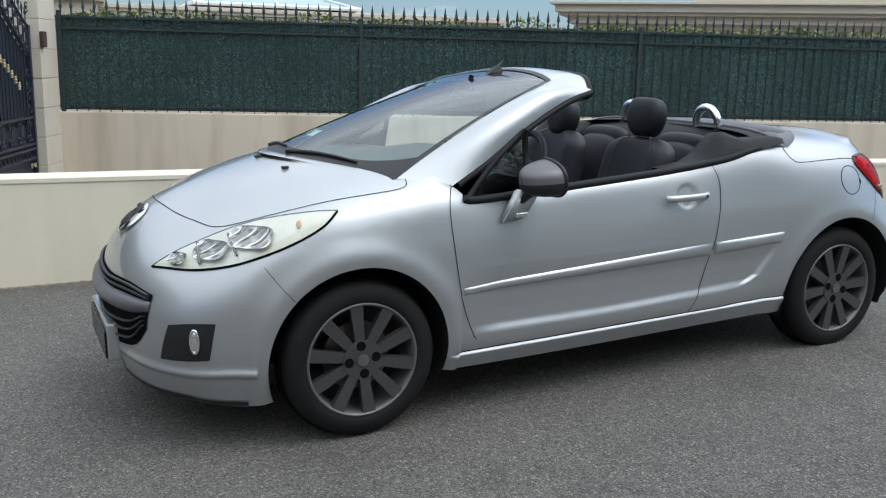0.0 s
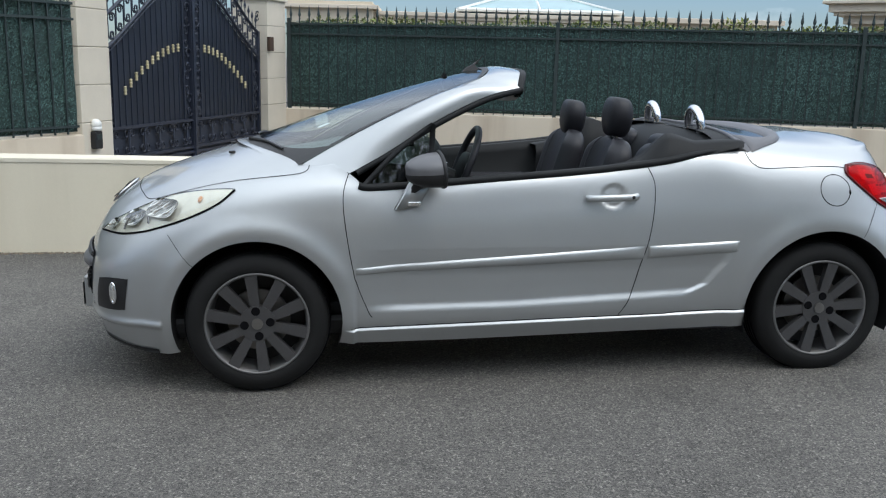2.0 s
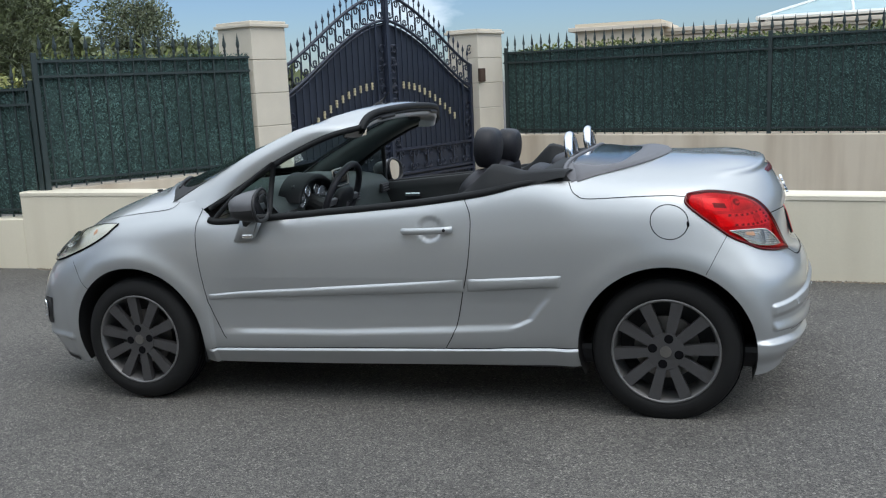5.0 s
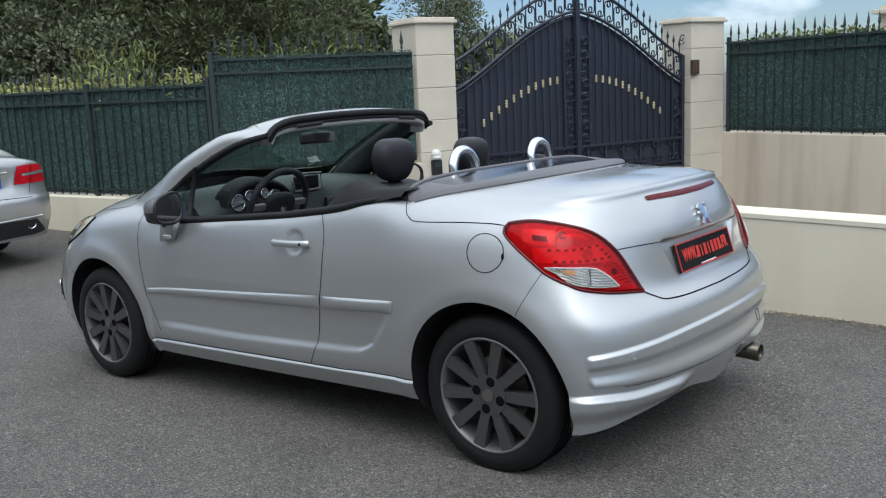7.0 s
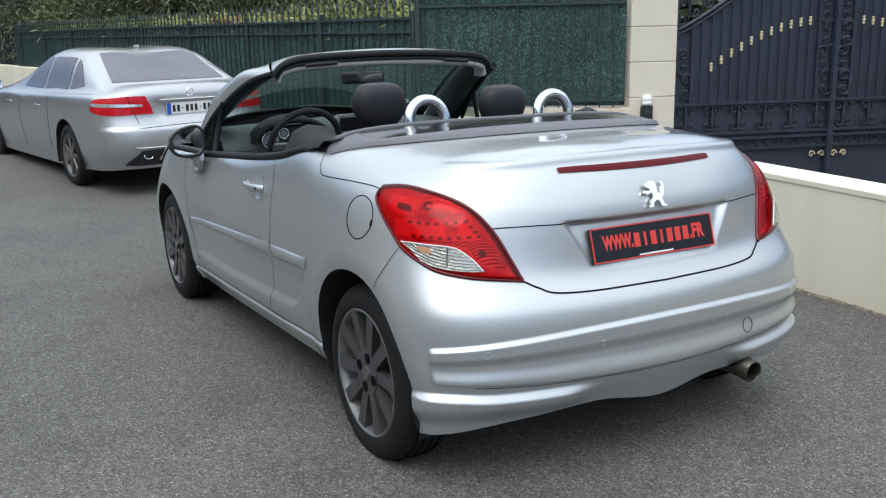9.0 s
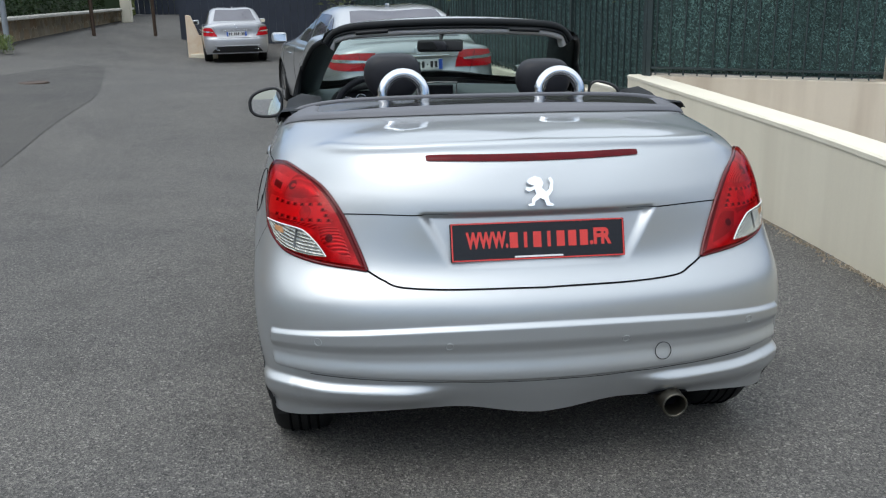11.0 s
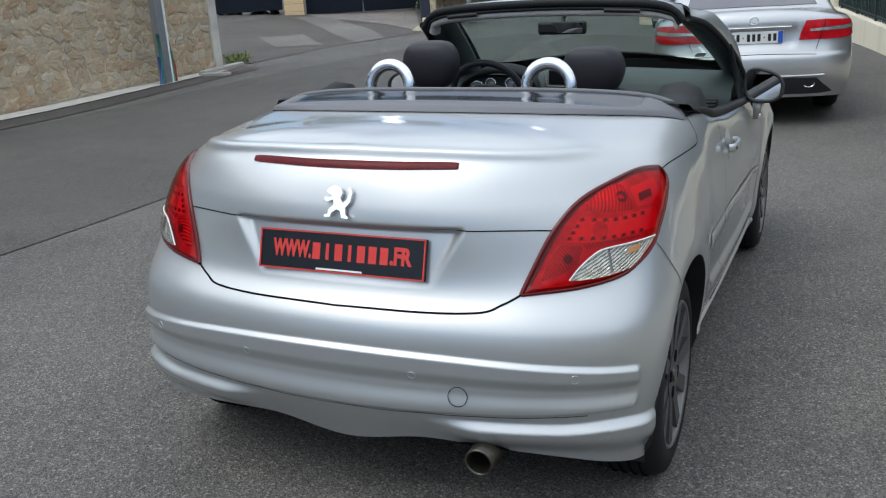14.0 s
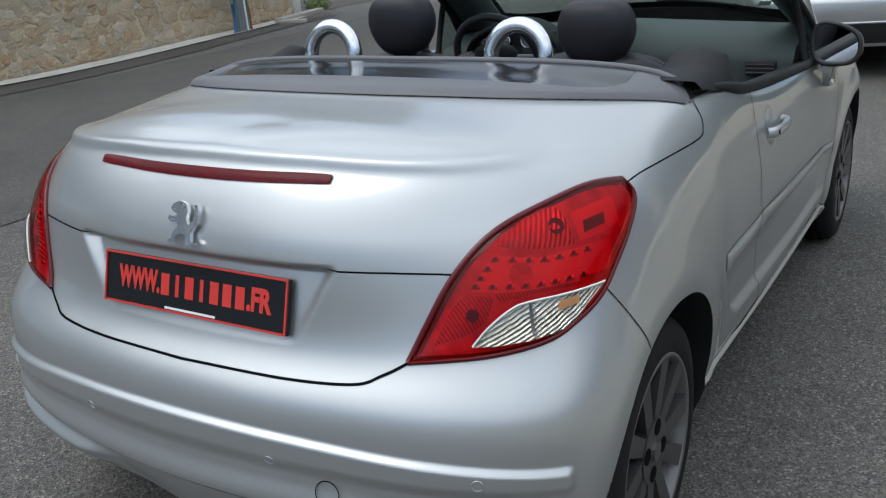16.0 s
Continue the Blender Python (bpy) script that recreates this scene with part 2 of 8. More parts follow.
def from_bm(name, bm, material=None, smooth=False):
    me = bpy.data.meshes.new(name)
    bmesh.ops.recalc_face_normals(bm, faces=bm.faces)
    bm.to_mesh(me)
    bm.free()
    if material:
        me.materials.append(material)
    if smooth:
        me.shade_smooth()
    return me


def part(name, data, material=None, parent=None, label="", m=None, smooth=False):
    """Links a mesh or bmesh as one object under a thing or a part."""
    me = from_bm(name, data, material, smooth) if isinstance(data, bmesh.types.BMesh) else data
    ob = new(name, me)
    if parent:
        ob.parent = parent
    if m is not None:
        ob.matrix_basis = m
    if label:
        ob["label"] = label
    return ob


def thing(name, label, category, m=None, data=None, group="", kind=""):
    ob = new(name, data)
    if m is not None:
        ob.matrix_basis = m
    return tagged(ob, label, category, group, kind)


def box(bm, c, s, m=None, bevel=0.0):
    k = bmesh.ops.create_cube(bm, size=1.0, matrix=(m or Matrix()) @ Matrix.Translation(c) @ Matrix.Diagonal((*s, 1)))
    if bevel:
        es = list({e for v in k["verts"] for e in v.link_edges})
        bmesh.ops.bevel(bm, geom=es, offset=bevel, segments=2, profile=0.5, affect="EDGES", clamp_overlap=True)
    return bm


def boxm(c, s, bevel=0.0, m=None):
    return box(bmesh.new(), c, s, m, bevel)


def cyl(bm, c, r, h, axis="z", seg=24, r2=None, m=None):
    turn = {"z": Matrix(), "x": Matrix.Rotation(radians(90), 4, "Y"), "y": Matrix.Rotation(radians(90), 4, "X")}[axis]
    bmesh.ops.create_cone(bm, cap_ends=True, segments=seg, radius1=r, radius2=r if r2 is None else r2, depth=h, matrix=(m or Matrix()) @ Matrix.Translation(c) @ turn)
    return bm


def ball(bm, c, s, seg=20, rings=12, m=None):
    bmesh.ops.create_uvsphere(bm, u_segments=seg, v_segments=rings, radius=1.0, matrix=(m or Matrix()) @ Matrix.Translation(c) @ Matrix.Diagonal((*s, 1)))
    return bm


def tube(path, r, seg=8, closed=False, flat=1.0):
    """A round bar along a path: vertices and faces."""
    pts = [Vector(p) for p in path]
    n = len(pts)
    vs, fs = [], []
    up = Vector((0.013, 0.021, 1)).normalized()
    for i, p in enumerate(pts):
        a = pts[(i - 1) % n] if closed or i else pts[0]
        b = pts[(i + 1) % n] if closed or i < n - 1 else pts[-1]
        d = (b - a).normalized()
        s = d.cross(up)
        if s.length < 0.05:
            s = d.cross(Vector((1, 0, 0)))
        s.normalize()
        q = s.cross(d)
        rr = r[i] if isinstance(r, (list, tuple)) else r
        for k in range(seg):
            t = 2 * math.pi * k / seg
            vs.append(p + s * (math.cos(t) * rr) + q * (math.sin(t) * rr * flat))
    for i in range(n if closed else n - 1):
        j = (i + 1) % n
        for k in range(seg):
            k2 = (k + 1) % seg
            fs.append((i * seg + k, i * seg + k2, j * seg + k2, j * seg + k))
    if not closed:
        fs += [tuple(range(seg)), tuple((n - 1) * seg + k for k in reversed(range(seg)))]
    return vs, fs


def join(*chunks):
    vs, fs = [], []
    for v, f in chunks:
        o = len(vs)
        vs += list(v)
        fs += [tuple(i + o for i in q) for q in f]
    return vs, fs


def smooth_path(pts, n=8):
    """Catmull-Rom through points, n steps a span."""
    p = np.array([pts[0], *pts, pts[-1]], float)
    out = []
    for i in range(1, len(p) - 2):
        a, b, c, d = p[i - 1:i + 3]
        for t in np.arange(n) / n:
            out.append(0.5 * (2 * b + (c - a) * t + (2 * a - 5 * b + 4 * c - d) * t * t + (3 * b - a - 3 * c + d) * t ** 3))
    out.append(p[-2])
    return np.array(out)


def grid_mesh(name, pts, material=None, smooth=True, flip=False):
    """A sheet from rows of points."""
    rows, cols = len(pts), len(pts[0])
    vs = [p for r in pts for p in r]
    fs = []
    for i in range(rows - 1):
        for j in range(cols - 1):
            q = (i * cols + j, i * cols + j + 1, (i + 1) * cols + j + 1, (i + 1) * cols + j)
            fs.append(q[::-1] if flip else q)
    return mesh_of(name, vs, fs, material, smooth)


def step(a, b, x):
    t = min(1.0, max(0.0, (x - a) / (b - a)))
    return t * t * (3 - 2 * t)


# ---- ground and walls ----
WALL_LINE = smooth_path([(-3.62, 2.50), (-2.7, 2.48), (-0.8, 2.40), (0.75, 2.31), (2.6, 2.11), (4.5, 1.84), (8.0, 1.25), (13.0, 0.35)], 8)


def wall_y(x):
    return float(np.interp(x, WALL_LINE[:, 0], WALL_LINE[:, 1]))


RISE = smooth_path([(-70, 0.8), (-40, 0.5), (-18, 0.2), (-8, 0.02), (-4.5, -0.075), (-2.5, -0.092), (0, -0.042), (6, 0.078), (20, 0.1)], 8)


def ground_z(x, y):
    z = float(np.interp(x, RISE[:, 0], RISE[:, 1])) - 0.012 * max(-6.0, min(6.0, y))
    z -= 0.55 * step(-7.0, -21.0, x) * step(-8.5, -3.5, y)
    z += 0.06 * max(0.0, -8.5 - y) * step(-11.0, -16.0, x) * step(-60, -30, x)
    return z


def build_ground():
    xs = sorted({*np.round(np.linspace(-70, -14, 29), 3), *np.round(np.linspace(-14, 13, 109), 3), *np.round(np.linspace(13, 70, 20), 3), -600.0, -200.0, 200.0, 600.0})
    ds = [-600, -200, -90, -60, -40, -30, *np.linspace(-24, -1, 93), -0.5, -0.2, 0.0, 0.06, 0.14, 0.2, 0.5, *np.linspace(1, 12, 12), 20, 40, 90, 200, 600]
    rows = []
    for x in xs:
        row = []
        for d in ds:
            y = wall_y(x) + d
            drop = 0.46 * step(0.05, 0.15, d) * step(-3.6, -3.3, x) * step(13, 7, x)
            row.append((x, y, ground_z(x, y) - drop + 0.004 * noise.noise((x * 0.7, y * 0.7, 0))))
        rows.append(row)
    me = grid_mesh("ground", rows, M_ASPHALT, True, flip=True)
    return thing("ground", "worn grey asphalt of a sloping residential street", "ground", data=me, kind="structure")


build_ground()


def swept_wall(name, line, profile, material, label, z_of=None, kind="structure"):
    """A wall along a line in plan: profile holds (side, height) pairs, z_of gives the height's base."""
    rows = []
    n = len(line)
    for i, p in enumerate(line):
        a, b = line[max(0, i - 1)], line[min(n - 1, i + 1)]
        d = Vector((b[0] - a[0], b[1] - a[1])).normalized()
        side = Vector((-d.y, d.x))
        base = z_of(p[0], p[1]) if z_of else 0.0
        rows.append([(p[0] + side.x * s, p[1] + side.y * s, (z if abs(z) < 50 else base - 0.15)) for s, z in profile])
    me = grid_mesh(name, rows, material, False)
    k = len(profile)
    bm = bmesh.new()
    bm.from_mesh(me)
    bm.verts.ensure_lookup_table()
    for r in (0, n - 1):
        try:
            bm.faces.new([bm.verts[r * k + j] for j in range(k)])
        except ValueError:
            pass
    return thing(name, label, "wall", data=from_bm(name, bm, material), kind=kind)


# low cream wall along the pavement
swept_wall("wall_low", WALL_LINE, [(0.0, 99), (0.0, 0.575), (0.02, 0.595), (0.21, 0.6), (0.23, 0.575), (0.23, -0.8)], M_CREAM, "low cream rendered wall along the asphalt, dusty at its foot", ground_z)
swept_wall("wall_coping", WALL_LINE, [(-0.006, 0.578), (-0.006, 0.606), (0.01, 0.616), (0.22, 0.616), (0.236, 0.606), (0.236, 0.578)], M_COPING, "pale smooth top edge of the low cream wall")


# grit and dry leaves gathered along the wall's foot
rng = np.random.default_rng(17)
grit = []
for i in range(2600):
    x = rng.uniform(-3.5, 8.0)
    y = wall_y(x) - 0.012 - abs(rng.normal(0, 0.028)) * (0.5 + 1.3 * abs(noise.noise((x * 1.7, 0, 9))))
    z = ground_z(x, y)
    s = rng.uniform(0.004, 0.012)
    a = rng.uniform(0, 6.28)
    c, d = math.cos(a) * s, math.sin(a) * s
    grit.append(([(x + c, y + d, z + 0.002), (x - d, y + c, z), (x - c * 0.8, y - d, z + 0.001), (x + d, y - c * 0.7, z), (x, y, z + s * 0.8 + 0.004)], [(0, 1, 4), (1, 2, 4), (2, 3, 4), (3, 0, 4)]))
M_GRIT = leaf_material("grit", (0.16, 0.12, 0.08), (0.34, 0.29, 0.22), 0.9)
tagged(new("wall_foot_grit", mesh_of("wall_foot_grit", *join(*grit), M_GRIT)), "dust and dry leaf grit along the foot of the low wall", "debris", kind="stuff")


def along(p, heading):
    """A frame at p whose x axis runs along the heading, z up."""
    return pose(p[0], p[1], p[2] if len(p) > 2 else 0, 0, 0, heading)


# retaining wall behind the sunken drive
R_HEAD, R_LEN = -18.0, 16.0
wall_r = thing("wall_retaining", "beige rendered retaining wall with brown rain stains", "wall", along((-0.45, 8.97, 0), R_HEAD), from_bm("wall_retaining", boxm((R_LEN / 2, 0.15, -0.2), (R_LEN, 0.3, 1.7), 0.01), M_BEIGE), kind="structure")
# base of the angled fence beside the gate, and of the fence along the street
L_HEAD = math.degrees(math.atan2(4.14 - 2.64, -2.24 + 3.40))
L_LEN = math.hypot(4.14 - 2.64, -2.24 + 3.40) + 0.27
thing("wall_angled_base", "beige rendered base wall under an angled fence", "wall", along((-3.40, 2.64, 0), L_HEAD), from_bm("wall_angled_base", boxm((L_LEN / 2, 0.14, 0.0), (L_LEN + 0.1, 0.26, 1.24), 0.012), M_BEIGE), kind="structure")
S_HEAD, S_LEN = 188.4, 12.6
thing("wall_street_base", "cream base wall under the street fence", "wall", along((-3.62, 2.50, 0), S_HEAD), from_bm("wall_street_base", boxm((S_LEN / 2, -0.13, -0.1), (S_LEN, 0.26, 0.92), 0.012), M_CREAM), kind="structure")


def build_fence(name, p, heading, length, z0, z1, tip, pitch, label, posts, blades, side, group, skip=0.0):
    """Iron fence with spear tips, and a needle screen behind it. side: +1 when the screen lies to the left of the heading."""
    f = thing(name, label, "fence", along((p[0], p[1], 0), heading), group=group)
    for z in (z0 + 0.07, z1 - 0.02, z1 - 0.16):
        part("rail", boxm((length / 2, 0, z), (length, 0.03, 0.022)), M_IRON, f)
    h = z1 - z0 + 0.02
    bm = boxm((0, 0, h / 2), (0.014, 0.014, h))
    for a, b, r1, r2 in ((0.0, 0.03, 0.008, 0.016), (0.03, 0.05, 0.016, 0.009), (0.05, 0.085, 0.009, 0.022), (0.085, tip, 0.022, 0.001)):
        cyl(bm, (0, 0, h + (a + b) / 2), r1, b - a, seg=4, r2=r2)
    bar = from_bm("bar", bm, M_IRON)
    n = int(length / pitch)
    for i in range(n):
        x = (i + 0.5) * pitch
        if x < skip:
            continue
        part("bar", bar, parent=f, m=pose(x, random.uniform(-0.003, 0.003), z0, 0, random.uniform(-0.5, 0.5), 0))
    post = from_bm("post", boxm((0, -side * 0.0, (z1 - z0) / 2 + 0.04), (0.05, 0.045, z1 - z0 + 0.12), 0.004), M_IRON)
    for x in posts:
        part("post", post, parent=f, m=pose(x, 0, z0 - 0.04))
    rows = []
    rng = np.random.default_rng(int(length * 100))
    for x in np.linspace(0, length, int(length / 0.06)):
        rows.append([(x, side * (0.024 + 0.012 * noise.noise((x * 3, z * 3, 1)) + 0.016 * noise.noise((x * 9, 0.3, 5))), z) for z in np.linspace(z0 + 0.02, z1 - 0.005 + 0.02 * noise.noise((x * 6, 4, 4)), 24)])
    part("screen", grid_mesh("screen", rows, M_SCREEN), parent=f, label="dark green artificial hedge screen")
    n = blades
    x, z = rng.uniform(0.01, length - 0.01, n), rng.uniform(z0 + 0.03, z1 + 0.015, n)
    a, ln, w = rng.uniform(-1.3, 1.3, n), rng.uniform(0.014, 0.036, n), rng.uniform(0.003, 0.006, n)
    y0 = side * (0.012 + 0.016 * rng.random(n))
    dx, dz, dy = np.sin(a) * ln, np.cos(a) * ln, -side * rng.uniform(0.0, 0.022, n)
    v = np.empty((n, 3, 3))
    v[:, 0] = np.c_[x - w * np.cos(a), y0, z + w * np.sin(a)]
    v[:, 1] = np.c_[x + w * np.cos(a), y0, z - w * np.sin(a)]
    v[:, 2] = np.c_[x + dx, y0 + dy, z + dz]
    me = bpy.data.meshes.new("needles")
    me.from_pydata(v.reshape(-1, 3).tolist(), [], np.arange(3 * n).reshape(-1, 3).tolist())
    me.materials.append(M_BLADE)
    tagged(part("needles", me, parent=f), kind="stuff")
    return f


build_fence("spear_fence", (-0.40, 9.02), R_HEAD, 15.8, 0.655, 1.87, 0.22, 0.142, "dark iron spear fence with green screen on the retaining wall", [0.05, 3.9, 7.8, 11.7, 15.7], 85000, 1, "boundary fences")
build_fence("spear_fence", (-3.40, 2.64), L_HEAD, L_LEN - 0.02, 0.63, 1.84, 0.21, 0.14, "short dark iron fence panel with green screen beside the gate", [0.0], 14000, 1, "boundary fences")
build_fence("spear_fence", (-3.43, 2.63), S_HEAD, 16.2, 0.37, 1.59, 0.2, 0.145, "long dark iron fence with green screen along the street", [0.02, *np.arange(1.9, 16, 1.95)], 85000, -1, "boundary fences")

# ---- gate ----
G_HEAD, G_LEN = 70.0, 3.70
G_AT = (-2.010, 4.91)


def pier(name, s, label, wide):
    """Block pier with a cap; the blocks are separate courses."""
    p = Vector(G_AT) + Vector((math.cos(radians(G_HEAD)), math.sin(radians(G_HEAD)))) * s
    t = thing(name, label, "gate pier", along((p.x, p.y, 0), G_HEAD) @ pose(0, 0.14, 0), group="gate piers")
    part("core", boxm((0, -0.0, 0.6), (wide - 0.015, 0.52, 2.9)), M_MORTAR, t)
    block = from_bm("block", boxm((0, 0, 0.178), (wide, 0.535, 0.350), 0.006), M_PIER)
    for i in range(8):
        part("block", block, parent=t, m=pose(random.uniform(-0.002, 0.002), 0, -0.70 + 0.356 * i, 0, 0, 180 * (i % 2)))
    bm = boxm((0, 0, 2.155), (wide + 0.065, 0.60, 0.035), 0.006)
    box(bm, (0, 0, 2.187), (wide + 0.02, 0.555, 0.03), bevel=0.006)
    part("cap", bm, M_PIER, t, "grey weathered cap slab")
    return t


pier_l = pier("gate_pier", -0.265, "cream stone block gate pier with intercom beside the fence", 0.495)
pier_r = pier("gate_pier", G_LEN + 0.333, "cream stone block gate pier carrying the gate hinge", 0.63)


def spiral(cx, cz, r, turns, start, flip=1, n=22, y=0.0):
    return [(cx + r * (1 - 0.86 * i / n) * math.cos(start + flip * turns * 2 * math.pi * i / n), y, cz + r * (1 - 0.86 * i / n) * math.sin(start + flip * turns * 2 * math.pi * i / n)) for i in range(n + 1)]


def scroll_s(w, h, r):
    """A C-scroll upright of height h with a curl at each end, w to the side."""
    a = spiral(w * 0.5, h - r, r, 1.15, math.pi, -1)
    b = spiral(w * 0.5, r, r, 1.15, math.pi, 1)
    return tube(b[::-1] + a, 0.009, 5)


def arch(s):
    """Height of the gate's solid part at s along its width: an S-shaped rise to the middle."""
    u = 1 - abs(s - G_LEN / 2) / (G_LEN / 2)
    return 1.38 + 0.90 * (0.25 * u + 0.75 * math.sin(min(1.0, u) * math.pi / 2) ** 1.35)


def build_gate():
    g = thing("iron_gate", "closed navy wrought-iron double gate with scrolls and brass collars", "gate", along((*G_AT, 0), G_HEAD))
    z0 = -0.56
    for leaf in (0, 1):
        a, b = (0.02, G_LEN / 2 - 0.012) if leaf == 0 else (G_LEN / 2 + 0.012, G_LEN - 0.02)
        lf = part("leaf", boxm(((a + b) / 2, 0, z0 + 0.03), (b - a, 0.04, 0.06)), M_NAVY, g)
        xs = np.linspace(a, b, 40)
        # sheet behind the bars
        rows = [[(x, 0.03, z0), (x, 0.03, arch(x) - 0.03)] for x in xs]
        back = [[(x, 0.034, z0), (x, 0.034, arch(x) - 0.03)] for x in xs]
        v1 = grid_mesh("sheet", rows, M_NAVY2, False)
        part("sheet", v1, parent=lf)
        part("sheet", grid_mesh("sheet", back, M_NAVY2, False), parent=lf)
        for off, r in ((0.0, 0.02), (0.32, 0.02), (-0.05, 0.009)):
            v, f = tube([(x, 0, arch(x) + off) for x in xs], r, 6)
            part("arched_rail", mesh_of("arched_rail", v, f, M_NAVY, True), parent=lf)
        for z in (0.62, 0.30, 0.24):
            part("rail", boxm(((a + b) / 2, 0, z), (b - a, 0.035, 0.03)), M_NAVY, lf)
        for x in (a, b):
            e = arch(x) + 0.33
            part("stile", boxm((x, 0, (z0 + e) / 2), (0.05, 0.05, e - z0), 0.004), M_NAVY, lf)
        edge = 0.19
        inner = b - edge if leaf == 0 else a + edge
        outer = a + edge if leaf == 0 else b - edge
        for x in (inner, outer):
            part("stile", boxm((x, 0, (0.62 + arch(x)) / 2), (0.022, 0.022, arch(x) - 0.62)), M_NAVY, lf)
        lo, hi = min(inner, outer), max(inner, outer)
        nb = 13
        for i in range(1, nb):
            x = lo + (hi - lo) * i / nb
            part("bar", boxm((x, 0, (0.62 + arch(x)) / 2), (0.014, 0.014, arch(x) - 0.62)), M_NAVY, lf)
            k = (x - lo) / (hi - lo)
            k = k if leaf == 0 else 1 - k
            if 0.08 < k < 0.97:
                z = 0.84 + 0.62 * math.sin(min(1, k * 1.02) * math.pi / 2) ** 0.95
                bm = cyl(bmesh.new(), (x, -0.002, z), 0.014, 0.07, seg=10)
                for dz, r in ((-0.036, 0.018), (0.0, 0.021), (0.036, 0.018)):
                    ball(bm, (x, -0.002, z + dz), (r, r, 0.011), 10, 6)
                part("collar", bm, M_BRASS, lf, "brass collar")
        # scroll columns
        r = 0.074
        sc = scroll_s(0.075, 0.285, r)
        me = mesh_of("scroll", *sc, M_NAVY, True)
        for x, flip in ((a + 0.03, 1), (inner if leaf == 0 else a, 1)):
            z = 0.66
            k = 0
            top = min(arch(x), arch(x + 0.16)) - 0.1
            while z < top - 0.2:
                part("scroll", me, parent=lf, m=pose(x + (0.03 if k % 2 else 0.15), 0, z, 0, 0, 0 if k % 2 else 180))
                z += 0.26
                k += 1
        x = b - 0.17 if leaf == 1 else a
        if leaf == 1:
            z = 0.66
            while z < arch(x + 0.16) - 0.3:
                part("scroll", me, parent=lf, m=pose(x + 0.12, 0, z, 0, 0, 180))
                z += 0.26
        # band of scrolls under the arch and along the bottom
        me2 = mesh_of("scroll", *scroll_s(0.05, 0.28, 0.058), M_NAVY, True)
        me3 = mesh_of("scroll", *scroll_s(0.05, 0.28, 0.06), M_NAVY, True)
        n = 12
        for i in range(n):
            x = a + (b - a) * (i + 0.5) / n
            part("scroll", me2, parent=lf, m=pose(x - 0.04, 0, arch(x) + 0.018))
            part("scroll", me3, parent=lf, m=pose(x + (-0.05 if i % 2 else 0.05), 0, 0.325, 0, 0, 0 if i % 2 else 180))
            part("scroll", me2, parent=lf, m=Matrix.Translation((x + 0.03, 0, arch(x) + 0.30)) @ pose(0, 0, 0, 0, 180, 0))
        # row of rings under the lower scroll band, brass ornaments on the plain sheet
        ring = mesh_of("ring", *tube([(0.045 * math.cos(q), 0, 0.045 * math.sin(q)) for q in np.linspace(0, 2 * math.pi, 15)[:-1]], 0.007, 5, True), M_NAVY, True)
        for i in range(15):
            part("ring", ring, parent=lf, m=pose(a + (b - a) * (i + 0.5) / 15, 0, 0.185))
        part("rail", boxm(((a + b) / 2, 0, 0.125), (b - a, 0.035, 0.025)), M_NAVY, lf)
        for x, z in ((a + 0.12, 0.03), (b - 0.12, 0.03), ((a + b) / 2, -0.10)):
            orn = join(tube(spiral(x - 0.06, z, 0.04, 1.2, 0.0, 1, 14, -0.01), 0.008, 5), tube(spiral(x + 0.06, z, 0.04, 1.2, math.pi, -1, 14, -0.01), 0.008, 5))
            part("ornament", mesh_of("ornament", *orn, M_BRASS, True), parent=lf, label="small brass scroll ornament")
        h = 0.2
        bm = cyl(bmesh.new(), (0, 0, 0.05), 0.007, 0.1, seg=5)
        cyl(bm, (0, 0, 0.105), 0.008, 0.03, seg=5, r2=0.02)
        cyl(bm, (0, 0, 0.16), 0.02, 0.08, seg=5, r2=0.001)
        sp = from_bm("spear", bm, M_NAVY)
        for i in range(17):
            x = a + (b - a) * (i + 0.5) / 17
            part("spear", sp, parent=lf, m=pose(x, 0, arch(x) + 0.33))
    x = G_LEN / 2
    bm = boxm((x, -0.02, 1.0), (0.06, 0.05, 3.16), 0.005)
    part("meeting_bar", bm, M_NAVY, g)
    bm = cyl(bmesh.new(), (x, -0.02, 2.62), 0.05, 0.03, seg=12)
    cyl(bm, (x, -0.02, 2.68), 0.05, 0.1, seg=12, r2=0.012)
    cyl(bm, (x, -0.02, 2.78), 0.03, 0.12, seg=8, r2=0.002)
    part("finial", bm, M_NAVY, g)
    part("hinge", boxm((G_LEN + 0.06, -0.155, 1.55), (0.13, 0.05, 0.19), 0.01), M_RUST, g, "rusty iron hinge plate")
    for cx, cz, r in ((G_LEN - 0.02, 1.93, 0.07), (0.02, 1.93, 0.07)):
        v, f = tube(spiral(cx, cz, r, 1.4, -1.6, 1), 0.009, 5)
        part("scroll", mesh_of("scroll", v, f, M_NAVY, True), parent=g)


build_gate()
# intercom and lamp on the pier
ic = thing("intercom_box", "black intercom box with a pale dome lamp on the pier", "intercom", along(Vector(G_AT).to_tuple() + (0,), G_HEAD) @ pose(-0.334, -0.155, 0.555))
part("case", boxm((0, 0, 0), (0.12, 0.06, 0.17), 0.012), M_BLACK, ic)
part("grille", boxm((0, -0.032, 0.03), (0.08, 0.006, 0.05), 0.002), M_IRON, ic)
part("dome", ball(cyl(bmesh.new(), (0, 0, 0.11), 0.05, 0.04, seg=16), (0, 0, 0.15), (0.055, 0.05, 0.055)), M_WHITE, ic, "frosted white dome", smooth=True)

# ---- the silver convertible ----
from mathutils.bvhtree import BVHTree

